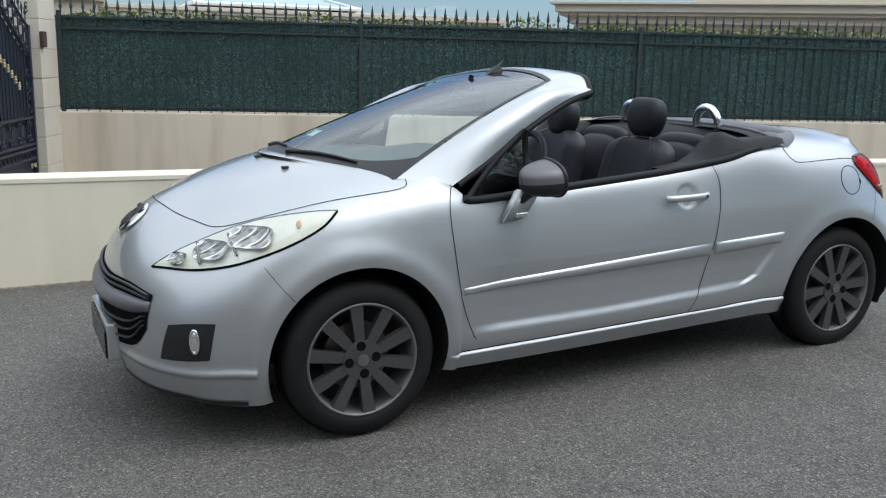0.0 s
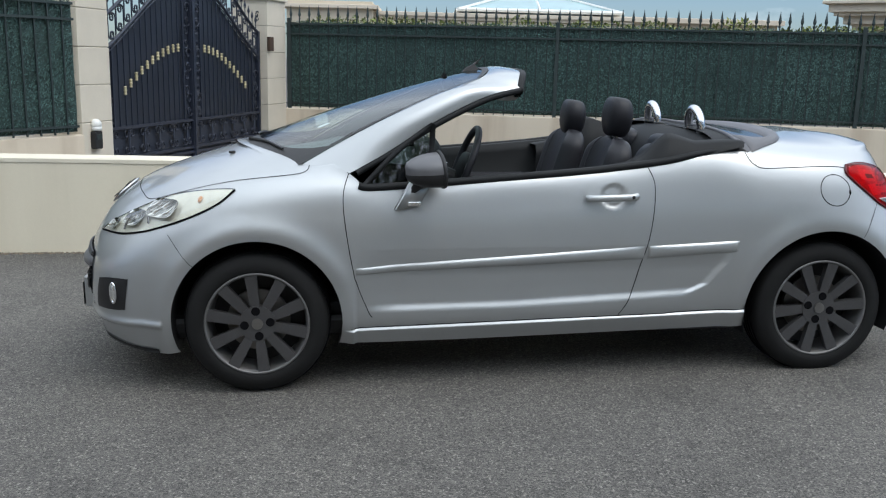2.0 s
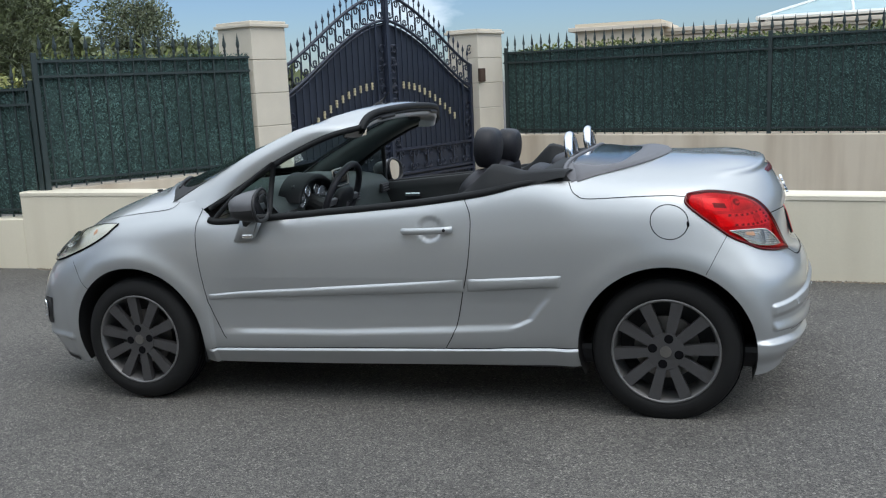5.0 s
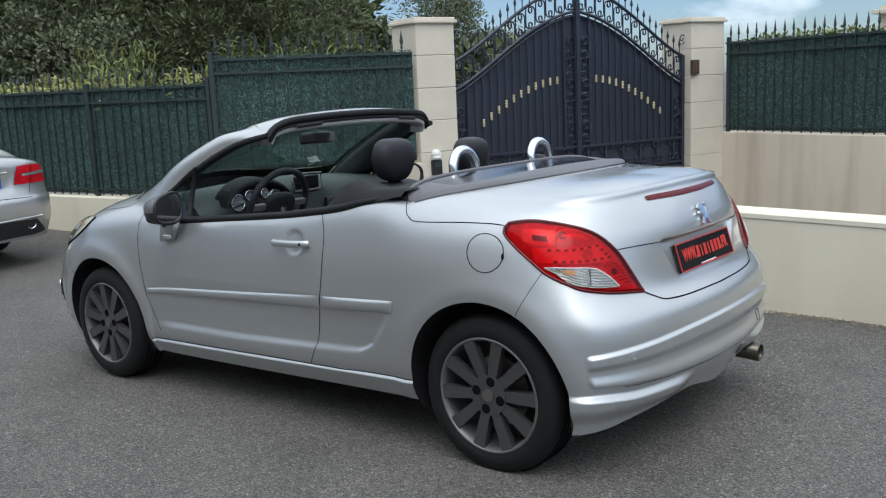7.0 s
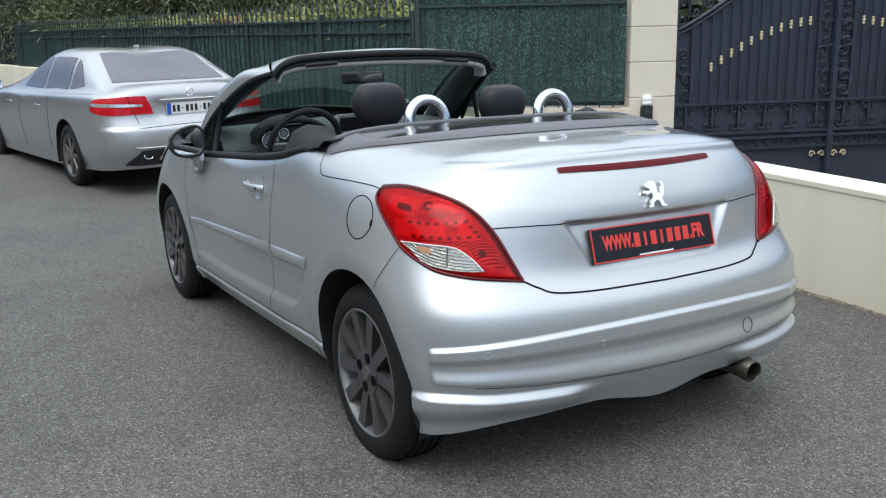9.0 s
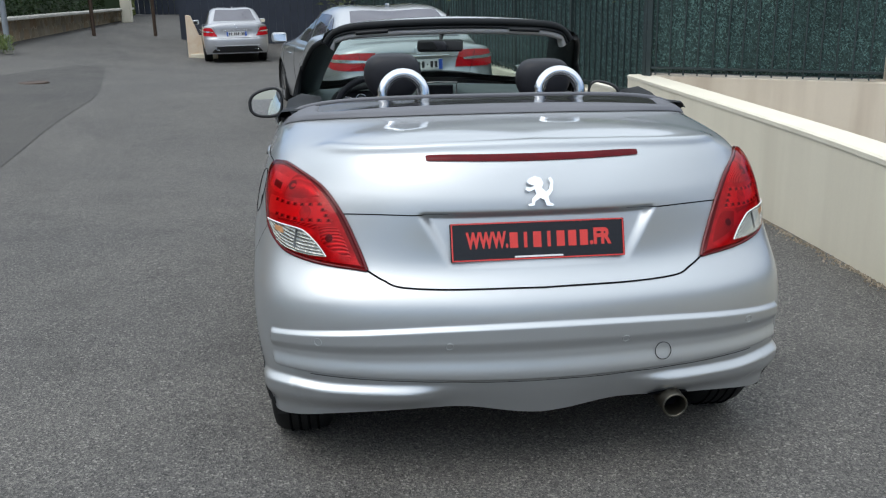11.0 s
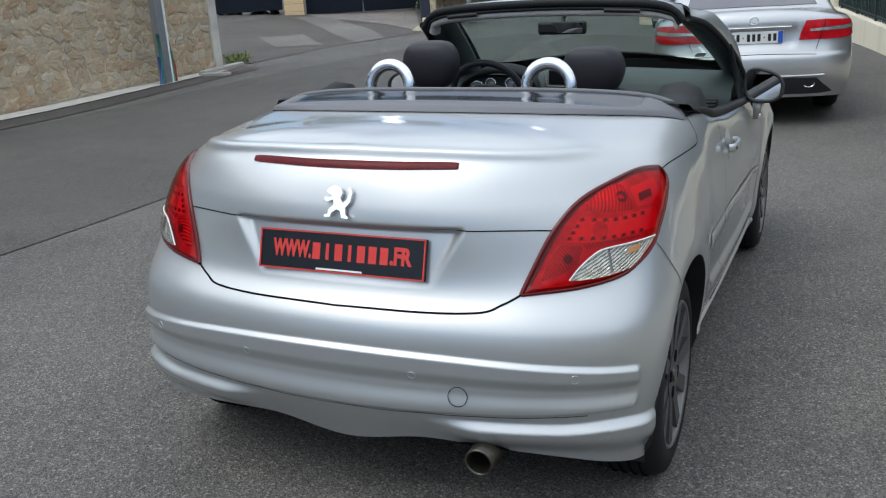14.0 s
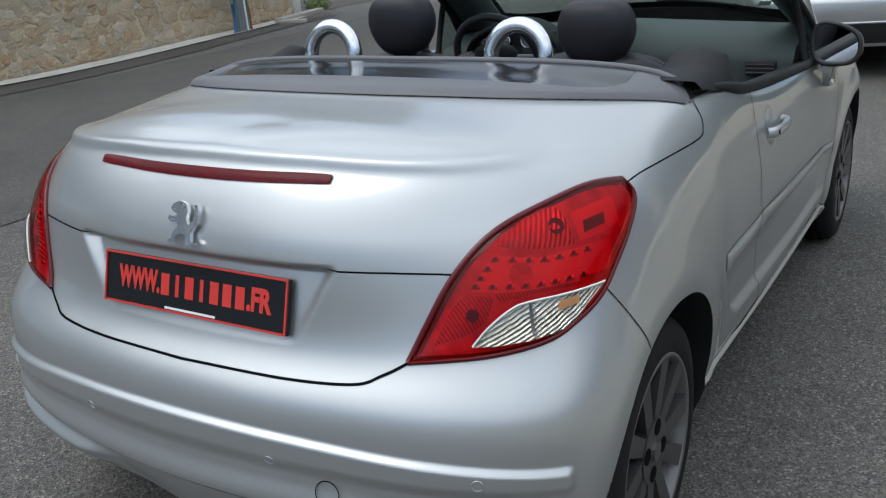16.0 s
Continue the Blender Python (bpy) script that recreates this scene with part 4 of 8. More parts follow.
def build_wheel(x, side, roll):
    w = part("wheel", ball(bmesh.new(), (0, 0, 0), (0.03, 0.05, 0.03), 12, 8), M_BLACK, car, m=pose(x, side * (0.735 if x < 1 else 0.724), 0.309, 0, 0, 0 if side < 0 else 180) @ pose(0, 0, 0, 0, roll, 0))
    # the wheel's outer face looks along -y
    prof = [(0.222, -0.098), (0.236, -0.108), (0.262, -0.104), (0.288, -0.096), (0.302, -0.078), (0.307, -0.05), (0.309, 0.0), (0.307, 0.05), (0.300, 0.08), (0.26, 0.10), (0.222, 0.098)]
    n = 64

    def lathe(pr, name, material, seg=n):
        rows = [[(r * math.cos(2 * math.pi * i / seg), y, r * math.sin(2 * math.pi * i / seg)) for r, y in pr] for i in range(seg + 1)]
        return grid_mesh(name, rows, material)
    part("tyre", lathe(prof, "tyre", M_RUBBER), parent=w)
    grooves = join(*[tube([(0.3095 * math.cos(a), y, 0.3095 * math.sin(a)) for a in np.linspace(0, 2 * math.pi, 49)[:-1]], 0.004, 4, True) for y in (-0.045, -0.015, 0.015, 0.045)])
    part("tread_groove", mesh_of("tread_groove", *grooves, M_GAP), parent=w)
    part("rim", lathe([(0.224, -0.100), (0.219, -0.105), (0.213, -0.100), (0.207, -0.075), (0.200, -0.03), (0.198, 0.09)], "rim", M_RIMLIP), parent=w)
    spokes = bmesh.new()
    for k in range(10):
        a = 2 * math.pi * k / 10 + math.pi / 2
        c, s = math.cos(a), math.sin(a)
        pts = []
        for r, hw, y in ((0.035, 0.016, -0.086), (0.09, 0.0205, -0.092), (0.212, 0.0255, -0.099)):
            for sg in (-1, 1):
                pts.append((r * c + sg * hw * s, y, r * s - sg * hw * c))
        back = [(p[0] * 0.99, p[1] + 0.03, p[2] * 0.99) for p in pts]
        vs = [spokes.verts.new(p) for p in pts + back]
        for q in ((0, 1, 3, 2), (2, 3, 5, 4), (0, 2, 8, 6), (2, 4, 10, 8), (1, 7, 9, 3), (3, 9, 11, 5)):
            spokes.faces.new([vs[i] for i in q])
    part("spokes", spokes, M_RIM, w)
    part("hub", cyl(bmesh.new(), (0, -0.07, 0), 0.074, 0.048, "y", 40, 0.078), M_RIM, w)
    cap = cyl(bmesh.new(), (0, -0.096, 0), 0.024, 0.008, "y", 24)
    part("hub_cap", cap, M_STEEL, w)
    for k in range(4):
        a = 2 * math.pi * k / 4
        part("bolt", cyl(bmesh.new(), (0.055 * math.cos(a), -0.0935, 0.055 * math.sin(a)), 0.0190, 0.005, "y", 16), M_GAP, w)
    part("brake_disc", cyl(bmesh.new(), (0, -0.01, 0), 0.135, 0.02, "y", 40), M_STEEL, w)
    part("back_plate", cyl(bmesh.new(), (0, 0.04, 0), 0.20, 0.01, "y", 32), M_BLACK, w)


for hx in HUBS:
    for side in (-1, 1):
        build_wheel(hx, side, -6 if hx < 1 else 14)

# ---- windscreen frame ----
UP_EDGE = [(0.20, -0.70, 0.978), (0.42, -0.685, 1.075), (0.64, -0.66, 1.168), (0.92, -0.615, 1.285), (1.10, -0.575, 1.352)]
LOW_EDGE = [(0.37, -0.785, 0.928), (0.56, -0.76, 1.03), (0.78, -0.72, 1.162), (1.00, -0.668, 1.262), (1.165, -0.612, 1.302)]


def bottom(s):
    return Vector((-0.08 + 0.285 * abs(s) ** 1.9, 0.70 * s, 1.035 - 0.058 * s * s))


def top(s):
    return Vector((1.10 - 0.10 * abs(s) ** 2.2, 0.545 * s, 1.388 - 0.045 * s * s))


def screen_at(s, t):
    p = bottom(s).lerp(top(s), t)
    p.z += 0.10 * t * (1 - t)
    return p


rows = [[screen_at(s, t) for s in np.linspace(-1, 1, 31)] for t in np.linspace(0, 1, 21)]
pane = part("windscreen", grid_mesh("windscreen", rows, M_PANE), parent=car, label="tinted curved windscreen")
pane.visible_shadow = False
# black border of the pane
rows = [[screen_at(s, t * (0.045 + 0.13 * abs(s) ** 7)) + Vector((-0.002, 0, 0.003)) for s in np.linspace(-1, 1, 61)] for t in np.linspace(0, 1, 5)]
part("glass_border", grid_mesh("glass_border", rows, M_BLACK), parent=car)
for rng_s, rng_t in (((-1, -0.972), (0, 1)), ((0.972, 1), (0, 1)), ((-1, 1), (0.972, 1))):
    rows = [[screen_at(s, t) + Vector((-0.002, 0, 0.003)) for s in np.linspace(*rng_s, 25)] for t in np.linspace(*rng_t, 17)]
    part("glass_border", grid_mesh("glass_border", rows, M_BLACK), parent=car)
for side in (-1, 1):
    up = smooth_path([(x, -side * y, z) for x, y, z in UP_EDGE], 8)
    lo = smooth_path([(x, -side * y, z) for x, y, z in LOW_EDGE], 8)
    edge = np.array([screen_at(side, t) for t in np.linspace(0, 1, len(up))])
    rows = []
    for i in range(len(up)):
        e, l_ = edge[i], lo[i]
        row = []
        for t in np.linspace(0, 1, 9):
            p = e * (1 - t) + l_ * t
            out = np.array((0, side * 1.0, 0.75)) * 0.042 * math.sin(math.pi * t) ** 0.8 * (0.12 + 0.88 * step(0.0, 0.45, i / len(up))) * (1 - 0.75 * step(0.72, 1.0, i / (len(up) - 1)))
            row.append(p + out)
        rows.append(row)
    part("pillar", grid_mesh("pillar", rows, M_PAINT), parent=car)
    inner = [[r[-1], r[-1] + np.array((0.0, -side * 0.05, -0.02)), r[0] + np.array((0.02, -side * 0.03, -0.05)), r[0] + np.array((0, 0, -0.004))] for r in rows]
    part("pillar_trim", grid_mesh("pillar_trim", inner, M_DASH), parent=car)
    v, f = tube([r[-1] + np.array((0.008, -side * 0.006, -0.012)) for r in rows[3:]], 0.014, 8)
    part("door_seal", mesh_of("door_seal", v, f, M_TRIM, True), parent=car)
# header over the windscreen: silver skin, moulded black seal, pale lining
rows = []
for s in np.linspace(-1, 1, 49):
    a = top(s)
    e = Vector((1.225 - 0.062 * abs(s) ** 4, 0.600 * s - 0.008, 1.380 - 0.026 * abs(s) ** 2 - 0.070 * abs(s) ** 14))
    row = []
    for t in np.linspace(0, 1, 7):
        p = a.lerp(e, t)
        p.z += 0.012 * math.sin(math.pi * t) ** 0.8
        row.append(p)
    rows.append(row)
part("header", grid_mesh("header", rows, M_PAINT), parent=car)


def header_band(name, profile, material, label, lo=0, hi=49):
    """A moulding along the header: profile holds (back, up) steps from the skin's rear edge."""
    band = []
    for k in range(lo, hi):
        e = rows[k][-1]
        s = -1 + 2 * k / 48
        inward = Vector((0, -math.copysign(1, s) * step(0.90, 1.0, abs(s)), 0))
        drop = step(0.88, 1.0, abs(s))
        band.append([e + Vector((dx, 0, dz * (1 - 0.35 * drop))) + inward * (-dz) * 0.7 for dx, dz in profile])
    return part(name, grid_mesh(name, band, material), parent=car, label=label)


header_band("header_seal", [(-0.012, 0.004), (0.0, 0.008), (0.012, 0.005), (0.018, -0.004), (0.017, -0.018), (0.008, -0.026), (-0.006, -0.026)], M_TRIM, "thick black moulded roof seal")
header_band("header_lip", [(0.004, -0.024), (0.012, -0.030), (0.010, -0.038), (-0.004, -0.041), (-0.02, -0.040)], M_TRIM, "black lower lip of the roof seal")
header_band("header_lining", [(-0.002, -0.038), (0.000, -0.046), (-0.008, -0.060), (-0.04, -0.066), (-0.10, -0.060)], M_VISOR, "pale grey header lining")
for lo, hi in ((6, 13), (35, 42)):
    header_band("latch_cover", [(0.006, -0.030), (0.014, -0.034), (0.013, -0.047), (0.004, -0.050)], M_BLACK, "black roof latch opening", lo, hi)

# ---- lamps, grille and trim of the convertible ----
TL_OUT = [(2.635, 0.775, 0.960), (2.628, 0.795, 0.925), (2.68, 0.80, 0.875), (2.745, 0.798, 0.825), (2.795, 0.79, 0.785), (2.85, 0.772, 0.755), (2.91, 0.735, 0.726), (2.975, 0.645, 0.706), (3.03, 0.51, 0.692)]
TL_IN = [(2.635, 0.775, 0.960), (2.71, 0.74, 0.967), (2.795, 0.70, 0.956), (2.89, 0.625, 0.912), (2.955, 0.575, 0.845), (3.002, 0.535, 0.755), (3.03, 0.51, 0.692)]
HL_LOW = [(-0.698, 0.478, 0.672), (-0.59, 0.644, 0.680), (-0.477, 0.74, 0.700), (-0.362, 0.785, 0.733), (-0.24, 0.809, 0.779), (-0.138, 0.814, 0.830), (-0.074, 0.79, 0.878)]
HL_UP = [(-0.698, 0.478, 0.676), (-0.578, 0.534, 0.749), (-0.457, 0.594, 0.804), (-0.349, 0.659, 0.846), (-0.214, 0.734, 0.873), (-0.074, 0.788, 0.882)]

M_DIMAMBER = mat("faded_amber", (0.60, 0.30, 0.14), rough=0.3, var=0.2)


def flip_y(path, side):
    return [(x, side * y, z) for x, y, z in path]


def ribbon(name, path, r, material, parent, off=0.003, label="", closed=False, n=8):
    pts = [on_body(p, off)[0] for p in smooth_path(path, n)]
    return part(name, mesh_of(name, *tube(pts, r, 6, closed), material, True), parent=parent, label=label)


M_REDGLASS = thin_glass("red_lens_glass", (0.78, 0.010, 0.022), 0.02, 5.5)
M_TLBASE = mat("lamp_base", (0.5, 0.49, 0.49), rough=0.3, metal=0.15, var=0.5, scale=22, fine=90, bump=0.3, depth=0.004, tint=(0.86, 0.84, 0.84))
M_TLEDGE = mat("lamp_edge", (0.10, 0.08, 0.08), rough=0.4, var=0.3)
M_TLRIB = ribbed_material("ribbed_reflector", (0.9, 0.88, 0.87), 34.0, (0, 25, 40), metal=0.4, low=0.6)
M_TLRIB_FINE = ribbed_material("fine_ribbed_reflector", (0.85, 0.83, 0.82), 60.0, (30, -20, 10), metal=0.4, depth=0.003, low=0.5)
M_TLBAND = mat("lamp_band", (0.82, 0.80, 0.80), rough=0.35, metal=0.2, var=0.15, scale=18, fine=90, bump=0.1)
M_TLSLOT = mat("lamp_slot", (0.05, 0.04, 0.04), rough=0.3, var=0.2)
M_CLEARRIB = ribbed_material("clear_ribbed_reflector", (0.80, 0.80, 0.77), 46.0, (10, 60, 20), metal=0.85, rough=0.2, depth=0.006, low=0.62, wobble=2.0)


def surface_of(ob):
    tree = BVHTree.FromPolygons([v.co.copy() for v in ob.data.vertices], [tuple(q.vertices) for q in ob.data.polygons])

    def lay(p, off=0.0):
        q, n, _, _ = tree.find_nearest(Vector(p))
        if n.dot(q - Vector((2.3, 0, 0.7))) < 0:
            n = -n
        return q + n * off, n
    return lay


for side in (-1, 1):
    tl = drape("tail_light", flip_y(TL_OUT, side), flip_y(TL_IN, side), 8, 18, 0.002, M_TLBASE, car, "red wraparound tail light with a clear lower lens", bulge=0.005)
    ribbon("lens_edge", flip_y(TL_OUT, side), 0.0055, M_RED2, tl)
    ribbon("lens_edge", flip_y(TL_IN, side), 0.0065, M_RED2, tl)
    base_at = surface_of(tl)
    cover = drape("outer_lens", flip_y(TL_OUT, side), flip_y(TL_IN, side), 8, 18, 0.004, M_REDGLASS, tl, "glossy transparent red lens", bulge=0.019, flatness=0.7)
    cover.visible_shadow = False
    on_lens = surface_of(cover)

    def inlay(name, lower, upper, off, material, label="", lay=base_at, n=10, m=8, bulge=0.0):
        return drape(name, flip_y(lower, side), flip_y(upper, side), n, m, off, material, tl, label, lay=lay, bulge=bulge)

    def spot(name, p, r, h, material, seg=18):
        c, n = base_at((p[0], side * p[1], p[2]), 0.003)
        part(name, cyl(bmesh.new(), (0, 0, 0), r, h, seg=seg), material, tl, m=Matrix.Translation(c) @ n.to_track_quat("Z", "Y").to_matrix().to_4x4())
    # dark rims of the housing
    rim_in = [tuple(np.array(q) * 0.9 + np.array((2.83, 0.715, 0.83)) * 0.1) for q in TL_IN]
    rim_out = [tuple(np.array(q) * 0.93 + np.array((2.83, 0.715, 0.83)) * 0.07) for q in TL_OUT]
    inlay("housing_rim", TL_IN, rim_in, 0.0006, M_TLEDGE, "dark rim of the lamp housing", n=6, m=4)
    inlay("housing_rim", TL_OUT, rim_out, 0.0006, M_TLEDGE, "dark rim of the lamp housing", n=6, m=4)
    # upper bowl over a sweeping line, lamp band with two rows of slots, ribbed lower bowl
    inlay("upper_bowl", [(2.906, 0.640, 0.893), (2.88, 0.70, 0.889), (2.85, 0.73, 0.886), (2.817, 0.754, 0.883)], [(2.900, 0.641, 0.900), (2.85, 0.668, 0.933), (2.80, 0.711, 0.944), (2.812, 0.752, 0.888)], 0.001, M_TLRIB, "ribbed bowl behind the red lens", bulge=0.004)
    inlay("upper_field", [(2.80, 0.757, 0.884), (2.75, 0.772, 0.884), (2.70, 0.785, 0.895)], [(2.79, 0.735, 0.935), (2.74, 0.755, 0.938), (2.69, 0.772, 0.940)], 0.001, M_TLBAND)
    inlay("dark_block", [(2.785, 0.755, 0.893), (2.735, 0.772, 0.898)], [(2.775, 0.748, 0.912), (2.728, 0.768, 0.917)], 0.002, M_TLEDGE)
    inlay("light_band", [(2.958, 0.608, 0.820), (2.940, 0.660, 0.819), (2.890, 0.725, 0.819), (2.760, 0.790, 0.822)], [(2.917, 0.636, 0.880), (2.900, 0.690, 0.878), (2.860, 0.735, 0.877), (2.735, 0.785, 0.872)], 0.001, M_TLBAND, "bright band of the brake light", n=12, m=6)
    inlay("lower_bowl", [(3.01, 0.555, 0.725), (2.985, 0.61, 0.745), (2.965, 0.642, 0.768)], [(2.985, 0.572, 0.775), (2.968, 0.60, 0.812), (2.945, 0.650, 0.808)], 0.001, M_TLRIB_FINE, "ribbed bowl behind the red lens", bulge=0.003)
    inlay("lower_fan", [(2.940, 0.660, 0.800), (2.900, 0.700, 0.806), (2.84, 0.765, 0.812)], [(2.945, 0.650, 0.816), (2.900, 0.705, 0.817), (2.83, 0.772, 0.818)], 0.0012, M_TLRIB_FINE, m=4)
    spot("bulb", (2.827, 0.723, 0.919), 0.016, 0.003, M_TLSLOT)
    spot("bulb", (2.973, 0.618, 0.780), 0.012, 0.003, M_TLSLOT)
    spot("round_reflector", (2.905, 0.685, 0.846), 0.021, 0.002, M_TLBASE)

    def lens_slot(p, k):
        c, n = base_at((p[0], side * p[1], p[2]), 0.0022)
        rot = Matrix.Translation(c) @ n.to_track_quat("Z", "Y").to_matrix().to_4x4()
        part("lamp_cup", boxm((0, 0, 0), (0.0175, 0.0105, 0.0012), 0.0005), M_TLRIB, tl, m=rot)
        part("lamp_slot", cyl(bmesh.new(), (0, 0, 0.001), 0.0044, 0.002, seg=10), M_TLSLOT, tl, m=rot)
    for a, b, n in (((2.919, 0.641, 0.873), (2.800, 0.772, 0.870), 7), ((2.953, 0.616, 0.829), (2.825, 0.772, 0.829), 8), ((2.933, 0.632, 0.858), (2.945, 0.624, 0.843), 2)):
        for k in range(n):
            t = k / (n - 1)
            bow = 0.035 * math.sin(math.pi * t) if n > 2 else 0
            lens_slot((a[0] * (1 - t) + b[0] * t + bow * 0.5, a[1] * (1 - t) + b[1] * t + bow * 0.5, a[2] * (1 - t) + b[2] * t), k)
    clear_low = [(2.988, 0.625, 0.728), (2.963, 0.669, 0.730), (2.921, 0.722, 0.738), (2.877, 0.760, 0.753), (2.848, 0.784, 0.779), (2.794, 0.791, 0.808)]
    clear_up = [(2.988, 0.625, 0.729), (2.966, 0.649, 0.762), (2.938, 0.680, 0.791), (2.917, 0.704, 0.800), (2.861, 0.762, 0.807), (2.794, 0.791, 0.809)]
    inlay("clear_bowl", clear_low, clear_up, 0.0012, M_CLEARRIB, "clear indicator and reversing lens", lay=on_lens, n=8, m=10)
    inlay("amber_bulb", [(2.890, 0.745, 0.780), (2.858, 0.772, 0.787)], [(2.884, 0.748, 0.797), (2.853, 0.773, 0.801)], 0.0026, M_DIMAMBER, lay=on_lens, n=6, m=4)
    part("lens_rib", mesh_of("lens_rib", *tube([on_lens((x, side * y, z), 0.0025)[0] for x, y, z in ((2.917, 0.705, 0.798), (2.926, 0.712, 0.776), (2.929, 0.716, 0.748))], 0.003, 6), M_GREY, True), parent=tl)
    glaze = inlay("clear_lens", clear_low, clear_up, 0.005, M_LENS, lay=on_lens, n=8, m=10)
    glaze.visible_shadow = False
    part("lens_rim", mesh_of("lens_rim", *tube([on_lens((x, side * y, z), 0.002)[0] for x, y, z in smooth_path(clear_up, 6)], 0.0022, 5), M_WHITE, True), parent=tl)
    # headlight: bright housing, bowls, clear cover
    hl = drape("headlight", flip_y(HL_LOW, side), flip_y(HL_UP, side), 8, 12, 0.002, M_LAMPCREAM, car, "long clear headlight with chrome bowls")
    for (x, y, z), r in (((-0.505, 0.650, 0.736), 0.078), ((-0.375, 0.722, 0.784), 0.088), ((-0.61, 0.565, 0.700), 0.046)):
        c, n = on_body((x, side * y, z), 0.004)
        rot = Matrix.Translation(c) @ n.to_track_quat("Z", "Y").to_matrix().to_4x4()
        rings = [[(rr * math.copysign(abs(math.cos(a)) ** 0.55, math.cos(a)), rr * math.copysign(abs(math.sin(a)) ** 0.55, math.sin(a)) * 0.60, h) for a in np.linspace(0, 2 * math.pi, 41)] for rr, h in ((r * 0.95, 0.012), (r * 0.88, 0.009), (r * 0.62, 0.003), (r * 0.34, 0.0012), (r * 0.2, 0.001), (0.001, 0.006))]
        part("bowl", grid_mesh("bowl", rings, M_BOWL), parent=hl, m=rot, label="smooth chrome reflector bowl")
        # small dark plates painted in as the bowl's dark reflections
        for k in (-1, 0, 1):
            part("shade_facet", boxm((0.02 * k * r / 0.07, -0.026 * r / 0.07, 0.008), (0.014 * r / 0.07, 0.020 * r / 0.07, 0.002), 0.0006, m=pose(0, 0, 0, 24, 14 * k, 0)), M_BOWLDARK, hl, m=rot)
    for p0, p1 in (((-0.445, 0.645, 0.80), (-0.43, 0.735, 0.725)), ((-0.545, 0.575, 0.765), (-0.55, 0.665, 0.695))):
        pts = [on_body((p0[0] * (1 - t) + p1[0] * t, side * (p0[1] * (1 - t) + p1[1] * t), p0[2] * (1 - t) + p1[2] * t), 0.012)[0] for t in np.linspace(0, 1, 7)]
        part("divider", mesh_of("divider", *tube(pts, 0.005, 6), M_GREY, True), parent=hl)
    c, n = on_body((-0.215, side * 0.772, 0.832), 0.004)
    part("indicator_bulb", ball(bmesh.new(), (0, 0, 0.003), (0.010, 0.017, 0.005), 12, 8), M_DIMAMBER, hl, m=Matrix.Translation(c) @ n.to_track_quat("Z", "Y").to_matrix().to_4x4(), smooth=True)
    cover = drape("lens", flip_y(HL_LOW, side), flip_y(HL_UP, side), 8, 12, 0.006, M_LENS, hl, "clear slightly hazed cover", bulge=0.017)
    cover.visible_shadow = False
    ribbon("lens_edge", flip_y(HL_LOW, side), 0.0045, M_GAP, hl)
    ribbon("lens_edge", flip_y(HL_UP, side), 0.002, M_GAP, hl)
    # fog lamp in its black pocket
    fog = drape("fog_lamp", flip_y([(-0.712, 0.61, 0.352), (-0.65, 0.70, 0.358), (-0.56, 0.762, 0.368)], side), flip_y([(-0.685, 0.665, 0.492), (-0.62, 0.735, 0.505), (-0.535, 0.777, 0.505)], side), 6, 8, 0.003, M_BLACK, car, "fog lamp in a black pocket")
    c, n = on_body((-0.605, side * 0.744, 0.440), 0.008)
    rot = Matrix.Translation(c) @ n.to_track_quat("Z", "Y").to_matrix().to_4x4()
    part("ring", mesh_of("ring", *tube([(0.015 * math.cos(a), 0.043 * math.sin(a), 0) for a in np.linspace(0, 2 * math.pi, 25)[:-1]], 0.006, 6, True), M_CHROME, True), parent=fog, m=rot, label="chrome ring")
    part("lens", ball(bmesh.new(), (0, 0, -0.002), (0.013, 0.040, 0.010), 14, 8), M_REFLECT, fog, m=rot, smooth=True)
    # side mouldings
    for a, b in ((0.425, 1.690), (1.706, 2.122)):
        xs = np.linspace(a, b, 7)
        lo = [float(np.interp(x, (0.41, 1.69, 2.12), (0.514, 0.557, 0.586))) for x in xs]
        up = [float(np.interp(x, (0.41, 1.69, 2.12), (0.543, 0.618, 0.638))) for x in xs]
        drape("side_moulding", [(x - 0.01 * (x > 2.1), side * 0.86, z) for x, z in zip(xs, lo)], [(x, side * 0.86, z) for x, z in zip(xs, up)], 8, 10, 0.002, M_PAINT, car, "silver rubbing strip", bulge=0.012, flatness=0.6)
    # door handle
    grip = smooth_path([(1.425, side * 0.838, 0.833), (1.445, side * 0.856, 0.834), (1.535, side * 0.864, 0.836), (1.625, side * 0.858, 0.838), (1.648, side * 0.840, 0.839)], 6)
    h = part("door_handle", mesh_of("door_handle", *tube(grip, 0.0115, 10, flat=1.35), M_PAINT, True), parent=car)
    part("lock", cyl(bmesh.new(), (1.622, side * 0.869, 0.8385), 0.007, 0.006, "y", 16), M_BLACK, h)
    # round fuel flap on the left flank
    if side < 0:
        ribbon("fuel_flap", [(2.566 + 0.076 * math.cos(a), -0.84, 0.860 + 0.0765 * math.sin(a)) for a in np.linspace(0, 2 * math.pi, 25)], 0.002, M_GAP, car, 0.0, "round fuel flap with a dark finger notch", n=3)
        c, n = on_body((2.638, -0.83, 0.845), 0.002)
        part("finger_notch", ball(bmesh.new(), (0, 0, 0), (0.006, 0.013, 0.002), 10, 6), M_GAP, car, m=Matrix.Translation(c) @ n.to_track_quat("Z", "Y").to_matrix().to_4x4())
    # door mirror: silver foot on the door, black lower shell, grey upper shell, framed glass
    foot = [(0.585, 0.792), (0.690, 0.806), (0.745, 0.905), (0.660, 0.925)]
